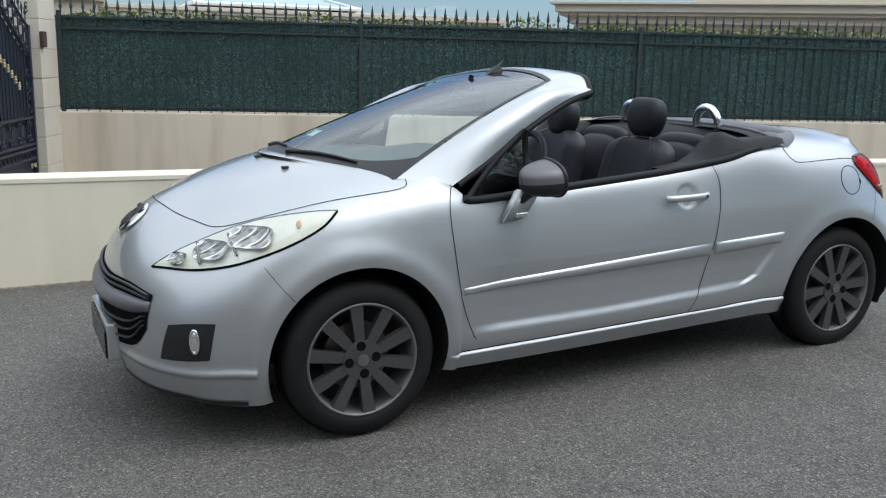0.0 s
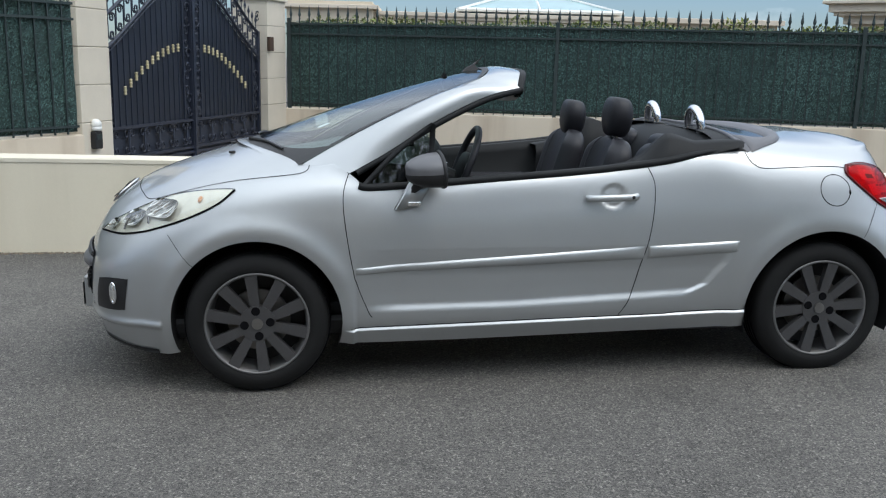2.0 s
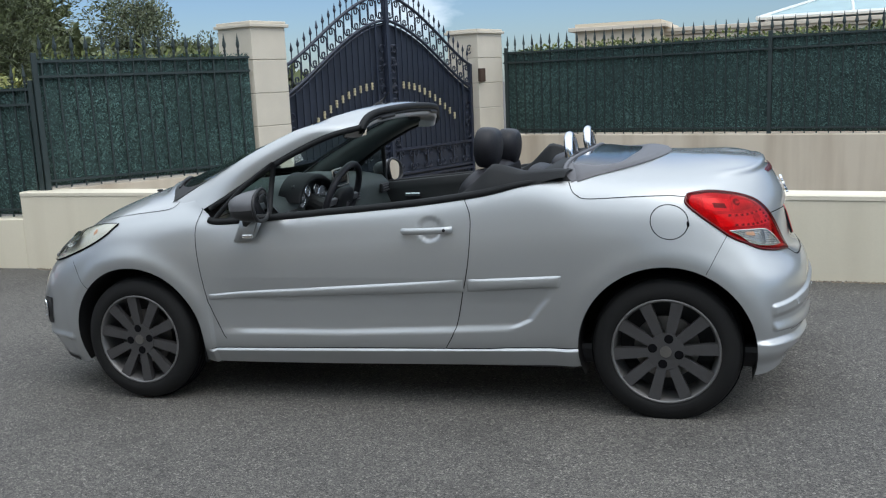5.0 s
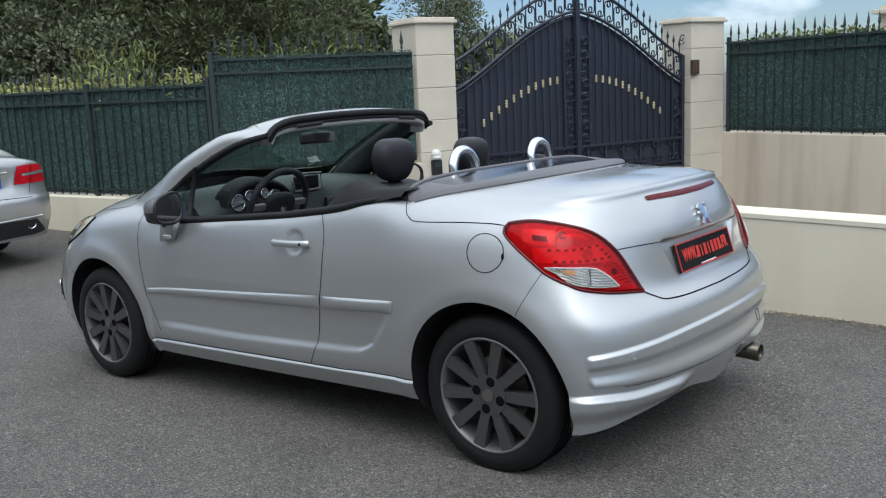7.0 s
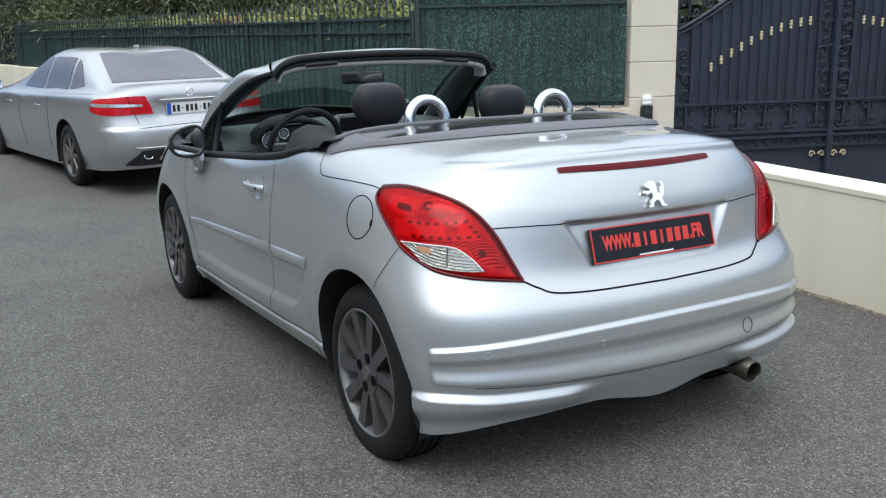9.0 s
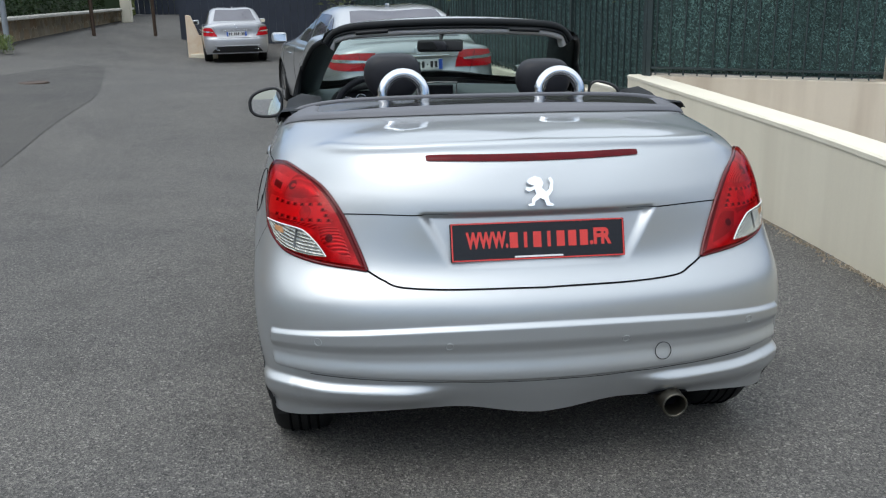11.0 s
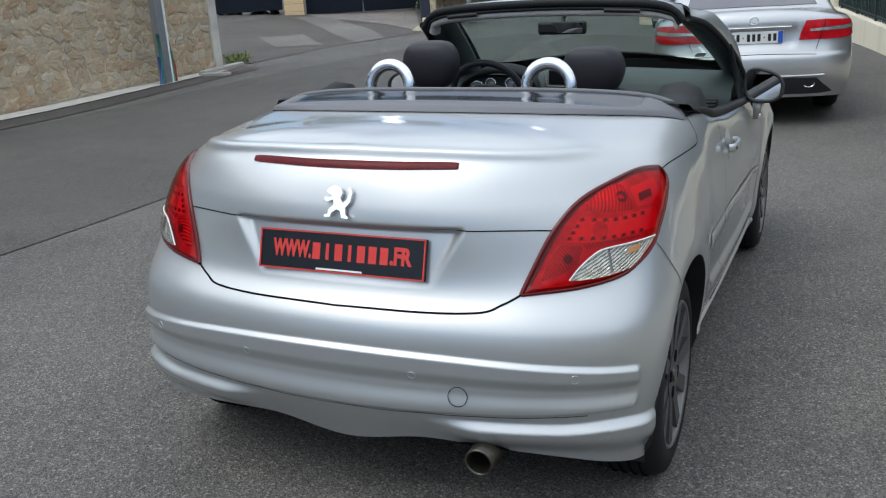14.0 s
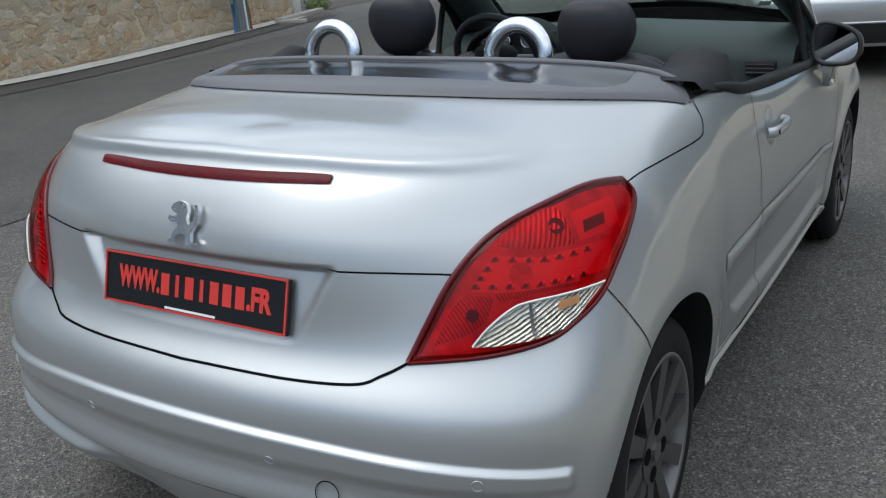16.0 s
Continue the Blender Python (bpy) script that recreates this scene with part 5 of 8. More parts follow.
    vs = [(x, side * (0.832 + 0.045 * o * (0.5 + 5 * (z - 0.79))), z) for o in (0, 1) for x, z in foot]
    bm = bmesh.new()
    vv = [bm.verts.new(v) for v in vs]
    for q in ((4, 5, 6, 7), (0, 1, 5, 4), (1, 2, 6, 5), (2, 3, 7, 6), (3, 0, 4, 7)):
        bm.faces.new([vv[i] for i in q])
    bmesh.ops.bevel(bm, geom=list(bm.edges), offset=0.006, segments=2, affect="EDGES", clamp_overlap=True)
    mr = part("door_mirror", bm, M_PAINT, car, label="grey door mirror on a silver foot", smooth=True)
    MY = 0.920 if side < 0 else 0.885
    MP = pose(0.755, side * MY, 0.968) @ Matrix.Diagonal((1, side, 1, 1)) @ pose(0, 0, 0, 0, -4, -6 if side < 0 else -9)

    def outline(a, k=1.0):
        """The glass's edge: rounded, lower towards its outer end."""
        y, z = math.copysign(abs(math.cos(a)) ** 0.72, math.cos(a)), math.copysign(abs(math.sin(a)) ** 0.72, math.sin(a))
        return k * 0.081 * y, k * (0.068 * z * (1 - 0.16 * y) - 0.008 * y)

    ring = np.linspace(0, 2 * math.pi, 49)

    def shell(low):
        """Bowl of the case, from its front to the frame; low: only its underside."""
        rws = []
        for d, k in ((-0.125, 0.02), (-0.123, 0.22), (-0.115, 0.44), (-0.097, 0.64), (-0.070, 0.81), (-0.036, 0.93), (0.0, 0.99), (0.026, 1.005)):
            row = []
            for a in ring:
                y, z = outline(a, k * (1.012 if low else 1.0))
                z = z + 0.018 * (1 - k) - 0.022 * (1 - k) * (z < 0)
                row.append((d + 0.020 * max(0, y / 0.081) * (d < -0.05), y, z))
            rws.append([row[i] for i in (range(25, 49) if low else range(49))])
        return grid_mesh("housing", rws, M_BLACK if low else M_GREY)
    part("housing", shell(False), parent=mr, m=MP, label="dark grey mirror shell")
    part("lower_shell", shell(True), parent=mr, m=MP @ pose(0, 0, -0.001), label="black underside")
    v, f = tube([(0.026, *outline(a)) for a in ring[:-1]], 0.0085, 8, True)
    part("mirror_rim", mesh_of("mirror_rim", v, f, M_BLACK, True), parent=mr, m=MP)
    rws = [[(0.022, *outline(a, rr * 0.97)) for a in ring] for rr in (0.001, 1.0)]
    part("mirror_glass", grid_mesh("mirror_glass", rws, M_MIRROR, False), parent=mr, m=MP @ pose(0.004, 0, 0, 0, 2 if side < 0 else 4, 3))
    v, f = tube([(0.66, side * 0.845, 0.875), (0.685, side * (MY - 0.05), 0.905), (0.71, side * (MY - 0.02), 0.935)], [0.026, 0.024, 0.026], 10)
    part("stem", mesh_of("stem", v, f, M_BLACK, True), parent=mr)
    part("indicator", boxm((0.672, side * 0.862, 0.824), (0.055, 0.016, 0.020), 0.005), M_REFLECT, mr)
    # front quarter pane with its bar, and the black belt seal
    F, Bm, T = Vector((0.455, side * 0.80, 0.885)), Vector((0.745, side * 0.785, 0.905)), Vector((0.765, side * 0.722, 1.148))
    low = [F.lerp(Bm, t) for t in np.linspace(0, 1, 9)]
    upp = [F.lerp(T, t) + Vector((0, 0, 0.02 * math.sin(math.pi * t))) for t in np.linspace(0, 1, 9)]
    pane = part("quarter_window", grid_mesh("quarter_window", [[low[i], upp[i]] for i in range(9)], M_DOORGLASS, False), parent=car, label="small dark front quarter pane")
    part("window_bar", mesh_of("window_bar", *tube([Bm + Vector((0, 0, -0.03)), Bm.lerp(T, 0.5), T], 0.013, 8), M_TRIM, True), parent=pane)
    part("window_bar", mesh_of("window_bar", *tube([p + Vector((-0.002, 0, -0.002)) for p in upp], 0.012, 8), M_TRIM, True), parent=pane)
    belt = smooth_path([(0.44, side * 0.802, 0.885), (0.50, side * 0.805, 0.878), (0.75, side * 0.802, 0.893), (1.2, side * 0.796, 0.925), (1.72, side * 0.79, 0.966), (1.95, side * 0.786, 1.01), (2.13, side * 0.78, 1.045)], 6)
    part("belt_seal", mesh_of("belt_seal", *tube([on_body(p, 0.0)[0] + Vector((0, -side * 0.004, 0.008)) for p in belt], [0.017 - 0.013 * step(0.72, 1.0, k / (len(belt) - 1)) for k in range(len(belt))], 8), M_TRIM, True), parent=car, label="black rubber belt seal")

# nose: mouth, slats, cross bar, plate carrier, badge
MOUTH_UP = [(-0.72, -0.57, 0.585), (-0.775, -0.40, 0.606), (-0.82, -0.15, 0.600), (-0.825, 0, 0.598), (-0.82, 0.15, 0.600), (-0.775, 0.40, 0.606), (-0.72, 0.57, 0.585)]
MOUTH_LOW = [(-0.745, -0.55, 0.45), (-0.785, -0.44, 0.365), (-0.83, -0.15, 0.325), (-0.83, 0, 0.32), (-0.83, 0.15, 0.325), (-0.785, 0.44, 0.365), (-0.745, 0.55, 0.45)]
mouth = drape("grille", MOUTH_LOW, MOUTH_UP, 8, 14, 0.003, M_GAP, car, "wide black grille under a dark grey bumper bar")
for t in (0.12, 0.25, 0.38, 0.86, 0.94):
    pts = [tuple(np.array(a) * (1 - t) + np.array(b) * t) for a, b in zip(MOUTH_LOW, MOUTH_UP)]
    pts = [tuple(np.array(p) * (1, 0.96, 1)) for p in pts]
    part("slat", mesh_of("slat", *tube([on_body(p, 0.008)[0] for p in smooth_path(pts, 8)], 0.007, 6, flat=0.7), M_GRILLE, True), parent=mouth)
lo = [tuple(np.array(a) * 0.47 + np.array(b) * 0.53) for a, b in zip(MOUTH_LOW, MOUTH_UP)]
up = [tuple(np.array(a) * 0.20 + np.array(b) * 0.80) for a, b in zip(MOUTH_LOW, MOUTH_UP)]
drape("bumper_bar", lo, up, 8, 8, 0.004, M_GREY, mouth, "dark grey bumper bar", bulge=0.035)
pc = part("plate_carrier", boxm((-0.832, 0, 0.335), (0.05, 0.53, 0.15), 0.008), M_PAINT, car, "plate carrier on the front bumper")
part("front_plate", boxm((-0.861, 0, 0.325), (0.008, 0.52, 0.11), 0.003), M_PLATE, pc, "black plate with a red rim")
c, n = on_body((-0.69, 0, 0.785), 0.004)
LION = ((-3.2, 4.2), (-1.2, 5.0), (0.8, 4.4), (1.6, 2.6), (1.0, 1.0), (2.2, -0.4), (3.4, 0.6), (4.0, 2.6), (3.3, 4.2), (4.2, 4.6), (5.0, 3.0), (4.6, 0.0), (3.0, -2.0), (3.4, -4.0), (4.6, -4.6), (4.4, -5.2), (2.2, -5.0), (1.6, -3.0), (0.2, -2.4), (-1.6, -3.6), (-1.8, -4.8), (-3.8, -5.0), (-4.0, -4.3), (-2.8, -4.0), (-2.6, -2.6), (-1.0, -1.0), (-1.4, 0.6), (-3.4, -0.2), (-4.6, 0.6), (-4.2, 1.4), (-2.6, 1.2), (-1.6, 1.8), (-3.2, 2.4), (-4.0, 3.2))


def emblem(k, h):
    """A flat heraldic shape with a raised edge, k metres to a hundredth of its size."""
    bm = bmesh.new()
    f = bm.faces.new([bm.verts.new((x * k, y * k, 0)) for x, y in LION])
    r = bmesh.ops.extrude_face_region(bm, geom=[f])
    bmesh.ops.translate(bm, vec=(0, 0, h), verts=[v for v in r["geom"] if isinstance(v, bmesh.types.BMVert)])
    return bm


face = n.to_track_quat("Z", "Y").to_matrix().to_4x4()
badge = part("front_badge", ball(bmesh.new(), (0, 0, 0), (0.085, 0.105, 0.012), 24, 12), M_CHROME, car, "chrome badge field with a black emblem", m=Matrix.Translation(c) @ face @ pose(0, 0, 0, 0, 0, 90), smooth=True)
part("emblem", emblem(0.013, 0.004), M_BLACK, badge, m=pose(0, 0, 0.0095))
lip = drape("front_lip", [(-0.80, 0, 0.165), (-0.70, -0.52, 0.165), (-0.56, -0.68, 0.16), (-0.42, -0.745, 0.155)], [(-0.80, 0, 0.205), (-0.70, -0.52, 0.205), (-0.56, -0.68, 0.20), (-0.42, -0.745, 0.195)], 6, 3, 0.004, M_BLACK, car, "black lower lip")
drape("front_lip", [(-0.80, 0, 0.165), (-0.70, 0.52, 0.165), (-0.56, 0.68, 0.16), (-0.42, 0.745, 0.155)], [(-0.80, 0, 0.205), (-0.70, 0.52, 0.205), (-0.56, 0.68, 0.20), (-0.42, 0.745, 0.195)], 6, 3, 0.004, M_BLACK, car, "black lower lip")
for y in (-0.30, 0.02):
    c, n = on_body((-0.13 - 0.02 * (y > 0), y * 1.0 - 0.03, 0.99), 0.006)
    part("washer_jet", boxm((0, 0, 0), (0.03, 0.018, 0.012), 0.004), M_BLACK, car, m=Matrix.Translation(c))
# cowl and wipers
rows = [[screen_at(s, t) + Vector((-0.004, 0, 0.004)) for t in (-0.05, 0.0, 0.015)] for s in np.linspace(-1, 1, 25)]
part("cowl", grid_mesh("cowl", rows, M_BLACK), parent=car, label="black cowl under the windscreen")
for s0, t0, s1, t1 in ((-0.20, 0.012, -0.74, 0.035), (0.48, 0.012, -0.05, 0.04)):
    pts = [screen_at(s0 + (s1 - s0) * k, t0 + (t1 - t0) * k + 0.015 * math.sin(math.pi * k)) + Vector((-0.004, 0, 0.009)) for k in np.linspace(0, 1, 9)]
    wp = part("wiper", mesh_of("wiper", *tube(pts, [0.011, 0.010, 0.009, 0.009, 0.008, 0.007, 0.007, 0.006, 0.005], 6), M_BLACK, True), parent=car)
    part("wiper_pivot", cyl(bmesh.new(), tuple(pts[0]), 0.016, 0.014, seg=14), M_BLACK, wp)

# tail: brake strip, plate, emblem, sensors, exhaust
drape("brake_light", [(2.956, -0.318, 0.999), (2.957, -0.308, 0.992), (2.978, -0.15, 0.990), (2.985, 0, 0.990), (2.978, 0.15, 0.990), (2.957, 0.302, 0.992), (2.956, 0.312, 0.999)], [(2.950, -0.318, 1.006), (2.951, -0.310, 1.014), (2.972, -0.15, 1.016), (2.978, 0, 1.016), (2.972, 0.15, 1.016), (2.951, 0.304, 1.014), (2.950, 0.312, 1.006)], 8, 4, 0.003, M_RED4, car, "long dark red high brake light", bulge=0.002)
PL = Matrix.Translation((3.049, -0.005, 0.768)) @ pose(0, 0, 0, 0, 74.0, 0) @ pose(0, 0, 0, 0, 0, 90)
plate = part("number_plate", boxm((0, 0, 0), (0.524, 0.112, 0.010), 0.003), M_PLATE, car, "black dealer plate with red lettering", m=PL)
for c_, s_ in (((0, 0.0535, 0.006), (0.518, 0.004, 0.004)), ((0, -0.0535, 0.006), (0.518, 0.004, 0.004)), ((-0.257, 0, 0.006), (0.004, 0.107, 0.004)), ((0.257, 0, 0.006), (0.004, 0.107, 0.004))):
    part("red_rim", boxm(c_, s_), M_PLATERED, plate)


def lettering(text, size, material, parent, m, width=None):
    cu = bpy.data.curves.new("text", "FONT")
    cu.body, cu.size, cu.extrude, cu.align_x, cu.align_y, cu.offset = text, size, 0.0006, "CENTER", "CENTER", size * 0.045
    ob = new("text", cu)
    bpy.context.view_layer.update()
    me = bpy.data.meshes.new_from_object(ob.evaluated_get(bpy.context.evaluated_depsgraph_get()))
    bpy.data.objects.remove(ob)
    me.materials.clear()
    me.materials.append(material)
    k = width / (max(v.co.x for v in me.vertices) - min(v.co.x for v in me.vertices)) if width else 1
    part("lettering", me, parent=parent, m=m @ Matrix.Diagonal((k, 1, 1, 1)))


lettering("WWW.", 0.064, M_PLATERED, plate, pose(-0.152, 0.002, 0.0056), 0.125)
lettering(".FR", 0.064, M_PLATERED, plate, pose(0.186, 0.002, 0.0056), 0.066)
for k in range(7):
    part("print_bar", boxm((-0.074 + 0.0352 * k, 0.002, 0.0056), (0.024 if k not in (1, 3) else 0.010, 0.046, 0.0012)), M_PLATERED, plate)
part("print_bar", boxm((0, -0.047, 0.0058), (0.145, 0.005, 0.001)), M_PRINT, plate)
c, n = on_body((3.03, -0.004, 0.907), 0.005)
part("rear_emblem", emblem(0.0088, 0.010), M_EMBLEM, car, "chrome emblem", m=Matrix.Translation(c) @ pose(0, 0, 0, 0, -22, 0) @ Matrix(((0, 0, 1, 0), (1, 0, 0, 0), (0, 1, 0, 0), (0, 0, 0, 1))))
for y in (-0.655, -0.28, 0.24, 0.655):
    c, n = on_body((3.05 + 0.07 * (abs(y) < 0.4), y, 0.492), 0.0005)
    part("parking_sensor", mesh_of("parking_sensor", *tube([(0.011 * math.cos(a), 0.011 * math.sin(a), 0) for a in np.linspace(0, 2 * math.pi, 21)[:-1]], 0.0010, 5, True), M_PAINT), parent=car, m=Matrix.Translation(c) @ n.to_track_quat("Z", "Y").to_matrix().to_4x4())
c, n = on_body((3.132, 0.365, 0.43), 0.004)
part("tow_cap", mesh_of("tow_cap", *tube([(0.026 * math.cos(a), 0.026 * math.sin(a), 0) for a in np.linspace(0, 2 * math.pi, 33)[:-1]], 0.0011, 5, True), M_GAP), parent=car, m=Matrix.Translation(c) @ n.to_track_quat("Z", "Y").to_matrix().to_4x4())
rings = [[(x, r * math.cos(a), r * math.sin(a)) for a in np.linspace(0, 2 * math.pi, 29)] for x, r in ((-0.18, 0.038), (0.04, 0.040), (0.044, 0.036), (0.038, 0.033), (-0.12, 0.031))]
part("exhaust_pipe", grid_mesh("exhaust_pipe", rings, M_TIP), parent=car, m=pose(3.085, 0.415, 0.247, 0, 4, 0), label="round sooty steel exhaust tip")
# near-black disc stands for the shade inside the pipe
part("exhaust_bore", cyl(bmesh.new(), (3.055, 0.415, 0.247), 0.0325, 0.01, "x", 24), M_GAP, car)
# near-black sheet laid on the uncut bumper paints the shade of the exhaust opening
drape("exhaust_cutout_shade", [(3.06, 0.315, 0.236), (3.06, 0.41, 0.230), (3.05, 0.495, 0.236)], [(3.08, 0.345, 0.275), (3.08, 0.41, 0.298), (3.06, 0.470, 0.275)], 8, 6, 0.004, M_GAP, car)
rows = [[(2.75 + 0.28 * t, y, 0.31) for t in (0, 1)] for y in np.linspace(-0.6, 0.6, 9)]
part("rear_tray", grid_mesh("rear_tray", rows, M_BLACK, False), parent=car)
# folded-roof cover
COVER_REAR = [(2.165, -0.775, 1.02), (2.26, -0.71, 1.045), (2.36, -0.645, 1.05), (2.46, -0.45, 1.065), (2.52, -0.2, 1.085), (2.535, 0, 1.09), (2.52, 0.2, 1.085), (2.46, 0.45, 1.065), (2.36, 0.645, 1.05), (2.26, 0.71, 1.045), (2.165, 0.775, 1.02)]
COVER_FRONT = [(2.02, -0.785, 1.028), (2.02, -0.740, 1.048), (2.035, -0.66, 1.070), (2.06, -0.48, 1.09), (2.08, -0.23, 1.11), (2.085, 0, 1.115), (2.08, 0.23, 1.11), (2.06, 0.48, 1.09), (2.035, 0.66, 1.070), (2.02, 0.740, 1.048), (2.02, 0.785, 1.028)]
M_COVER = mat("satin_grey_cover", (0.125, 0.125, 0.135), rough=0.5, var=0.06, fine=300, bump=0.06, spec=0.35)
LIP = [(2.165, -0.778, 1.035), (2.135, -0.735, 1.05), (2.128, -0.66, 1.066), (2.136, -0.48, 1.085), (2.145, -0.23, 1.095), (2.148, 0, 1.097), (2.145, 0.23, 1.095), (2.136, 0.48, 1.085), (2.128, 0.66, 1.066), (2.135, 0.735, 1.05), (2.165, 0.778, 1.035)]
drape("front_strip", COVER_FRONT, LIP, 6, 6, 0.0025, M_TRIM, car, "black trim in front of the roof cover")
drape("roof_cover", LIP, COVER_REAR, 6, 16, 0.002, M_COVER, car, "dark grey cover in front of the boot lid")
GLASS_REAR = [(2.15, -0.63, 1.06), (2.325, -0.60, 1.055), (2.37, -0.3, 1.078), (2.385, 0, 1.088), (2.37, 0.3, 1.078), (2.325, 0.60, 1.055), (2.15, 0.63, 1.06)]
drape("rear_screen", [(2.14, -0.60, 1.075), (2.15, -0.45, 1.085), (2.155, -0.3, 1.092), (2.158, 0, 1.095), (2.155, 0.3, 1.092), (2.15, 0.45, 1.085), (2.14, 0.60, 1.075)], GLASS_REAR, 8, 8, 0.004, M_ROOFGLASS, car, "black glossy glass of the folded roof")
drape("cover_band", GLASS_REAR, [(2.19, -0.77, 1.02), *COVER_REAR[2:9], (2.19, 0.77, 1.02)], 10, 8, 0.003, M_COVER, car, "raised grey rear edge of the cover", bulge=0.018, flatness=0.4)
edge = [on_body(q, 0.005)[0] for q in smooth_path(LIP[1:10], 6)]
part("cover_seal", mesh_of("cover_seal", *tube(edge, 0.009, 8), M_COVER, True), parent=car, label="grey rolled front edge of the cover")

# ---- cockpit ----
tub = part("cabin_floor", boxm((1.1, 0, 0.33), (1.9, 1.36, 0.06), 0.02), M_TRIM, car)
for side in (-1, 1):
    xs = np.linspace(0.38, 1.98, 25)
    rows = []
    for x in xs:
        zb = float(np.interp(x, [0.44, 0.75, 1.2, 1.72, 1.95, 2.1], [0.885, 0.893, 0.925, 0.966, 1.01, 1.045]))
        rows.append([(x, side * 0.795, zb), (x, side * 0.765, zb + 0.012), (x, side * 0.735, zb + 0.006), (x, side * 0.72, zb - 0.04), (x, side * 0.715, zb - 0.16), (x, side * 0.69, zb - 0.19), (x, side * 0.70, 0.5), (x, side * 0.70, 0.33)])
    dc = part("door_card", grid_mesh("door_card", rows, M_TRIM), parent=car, label="black padded door card")
    part("armrest", boxm((1.15, side * 0.675, 0.75), (0.62, 0.07, 0.06), 0.02), M_LEATHER, dc)
    part("pull_handle", boxm((0.95, side * 0.70, 0.83), (0.10, 0.02, 0.025), 0.006), M_CHROME, dc)
    # raised trim behind the door, up to the cover
    rows = []
    for t in np.linspace(0, 1, 33):
        x = 1.48 + 0.66 * t
        zo = float(np.interp(x, [1.48, 1.7, 1.95, 2.12], [0.946, 0.965, 1.01, 1.05]))
        up_ = float(np.interp(x, [1.48, 1.62, 1.68, 1.785, 1.815, 1.92, 2.05, 2.14], [0.0, 0.010, 0.036, 0.122, 0.120, 0.066, 0.042, 0.020]))
        rows.append([(x, side * (0.785 + 0.008 * t), zo + 0.004 - 0.010 * t), (x + 0.01, side * (0.775 - 0.03 * (1 - t)), zo + up_ * 0.8), (x + 0.02, side * (0.72 - 0.03 * (1 - t)), zo + up_), (x + 0.03, side * (0.64 - 0.02 * (1 - t)), zo + up_ * 0.9), (x + 0.03, side * 0.60, zo - 0.06), (x, side * 0.60, 0.6)])
    part("quarter_trim", grid_mesh("quarter_trim", rows, M_TRIM), parent=car, label="black moulded trim behind the door")
# bulkhead and shelf between the hoops and the cover
rows = []
for y in np.linspace(-0.74, 0.74, 25):
    k = (y / 0.74) ** 2
    rows.append([(1.90, y, 0.5), (1.93, y, 0.98 - 0.02 * k), (1.97, y, 1.045 - 0.03 * k), (2.05, y, 1.085 - 0.05 * k), (2.12, y, 1.108 - 0.05 * k)])
part("rear_shelf", grid_mesh("rear_shelf", rows, M_TRIM), parent=car, label="black shelf behind the rear seats")


def cushion(name, c, s, parent, material=M_LEATHER, power=3.0, m=None, label=""):
    """A soft block: a rounded box with seams left to the material."""
    bm = ball(bmesh.new(), (0, 0, 0), (1, 1, 1), 28, 18)
    for v in bm.verts:
        p = v.co
        q = [math.copysign(abs(a) ** (2 / power), a) for a in p]
        k = max(1e-6, sum(abs(a) ** power for a in q)) ** (1 / power)
        v.co = (q[0] / k * s[0] / 2, q[1] / k * s[1] / 2, q[2] / k * s[2] / 2)
    return part(name, bm, material, parent, label, m=Matrix.Translation(c) @ (m or Matrix()), smooth=True)


M_STITCH = mat("grey_thread", (0.07, 0.07, 0.08), rough=0.8, var=0.1)
PI2 = 2 * math.pi


def seat_back(w, h, d, taper):
    """An upholstered back with raised side bolsters, rounded shoulders and a hollow middle; its front looks along -x."""
    rws = []
    for v in np.linspace(0, 1, 25):
        z = h * math.sin(v * math.pi / 2) ** 0.9
        k = (1 - v ** 7) ** 0.5
        half = w * (0.86 + 0.14 * step(0, 0.3, v) - taper * step(0.62, 1.0, v)) * (0.25 + 0.75 * k)
        th = d * (1 - 0.42 * v) * k + 0.002
        row = []
        for a in np.linspace(0, PI2, 41):
            c_, s_ = math.cos(a), math.sin(a)
            y = half * math.copysign(abs(c_) ** 0.7, c_)
            x = th * math.copysign(abs(s_) ** 0.75, s_)
            if s_ < 0:
                e = abs(y) / max(half, 1e-3)
                x -= 0.035 * ridge(e, 0.76, 0.2) * k * step(0.95, 0.6, v)
                x += 0.012 * step(0.55, 0.1, e) * k
                x += 0.006 * ridge(e, 0.52, 0.035) * k
            row.append((x, y, z))
        rws.append(row)
    return rws


def headrest_mesh(w, h, d):
    rws = []
    for v in np.linspace(0, 1, 19):
        z = h * (0.5 - 0.5 * math.cos(v * math.pi))
        k = max(0.0, math.sin(v * math.pi)) ** 0.42
        half = w * k * (0.74 + 0.26 * step(0.0, 0.6, v))
        row = []
        for a in np.linspace(0, PI2, 33):
            c_, s_ = math.cos(a), math.sin(a)
            row.append((d * k * math.copysign(abs(s_) ** 0.8, s_) * (1.0 if s_ > 0 else 0.85) - 0.012 * v, half * math.copysign(abs(c_) ** 0.62, c_), z))
        rws.append(row)
    return rws


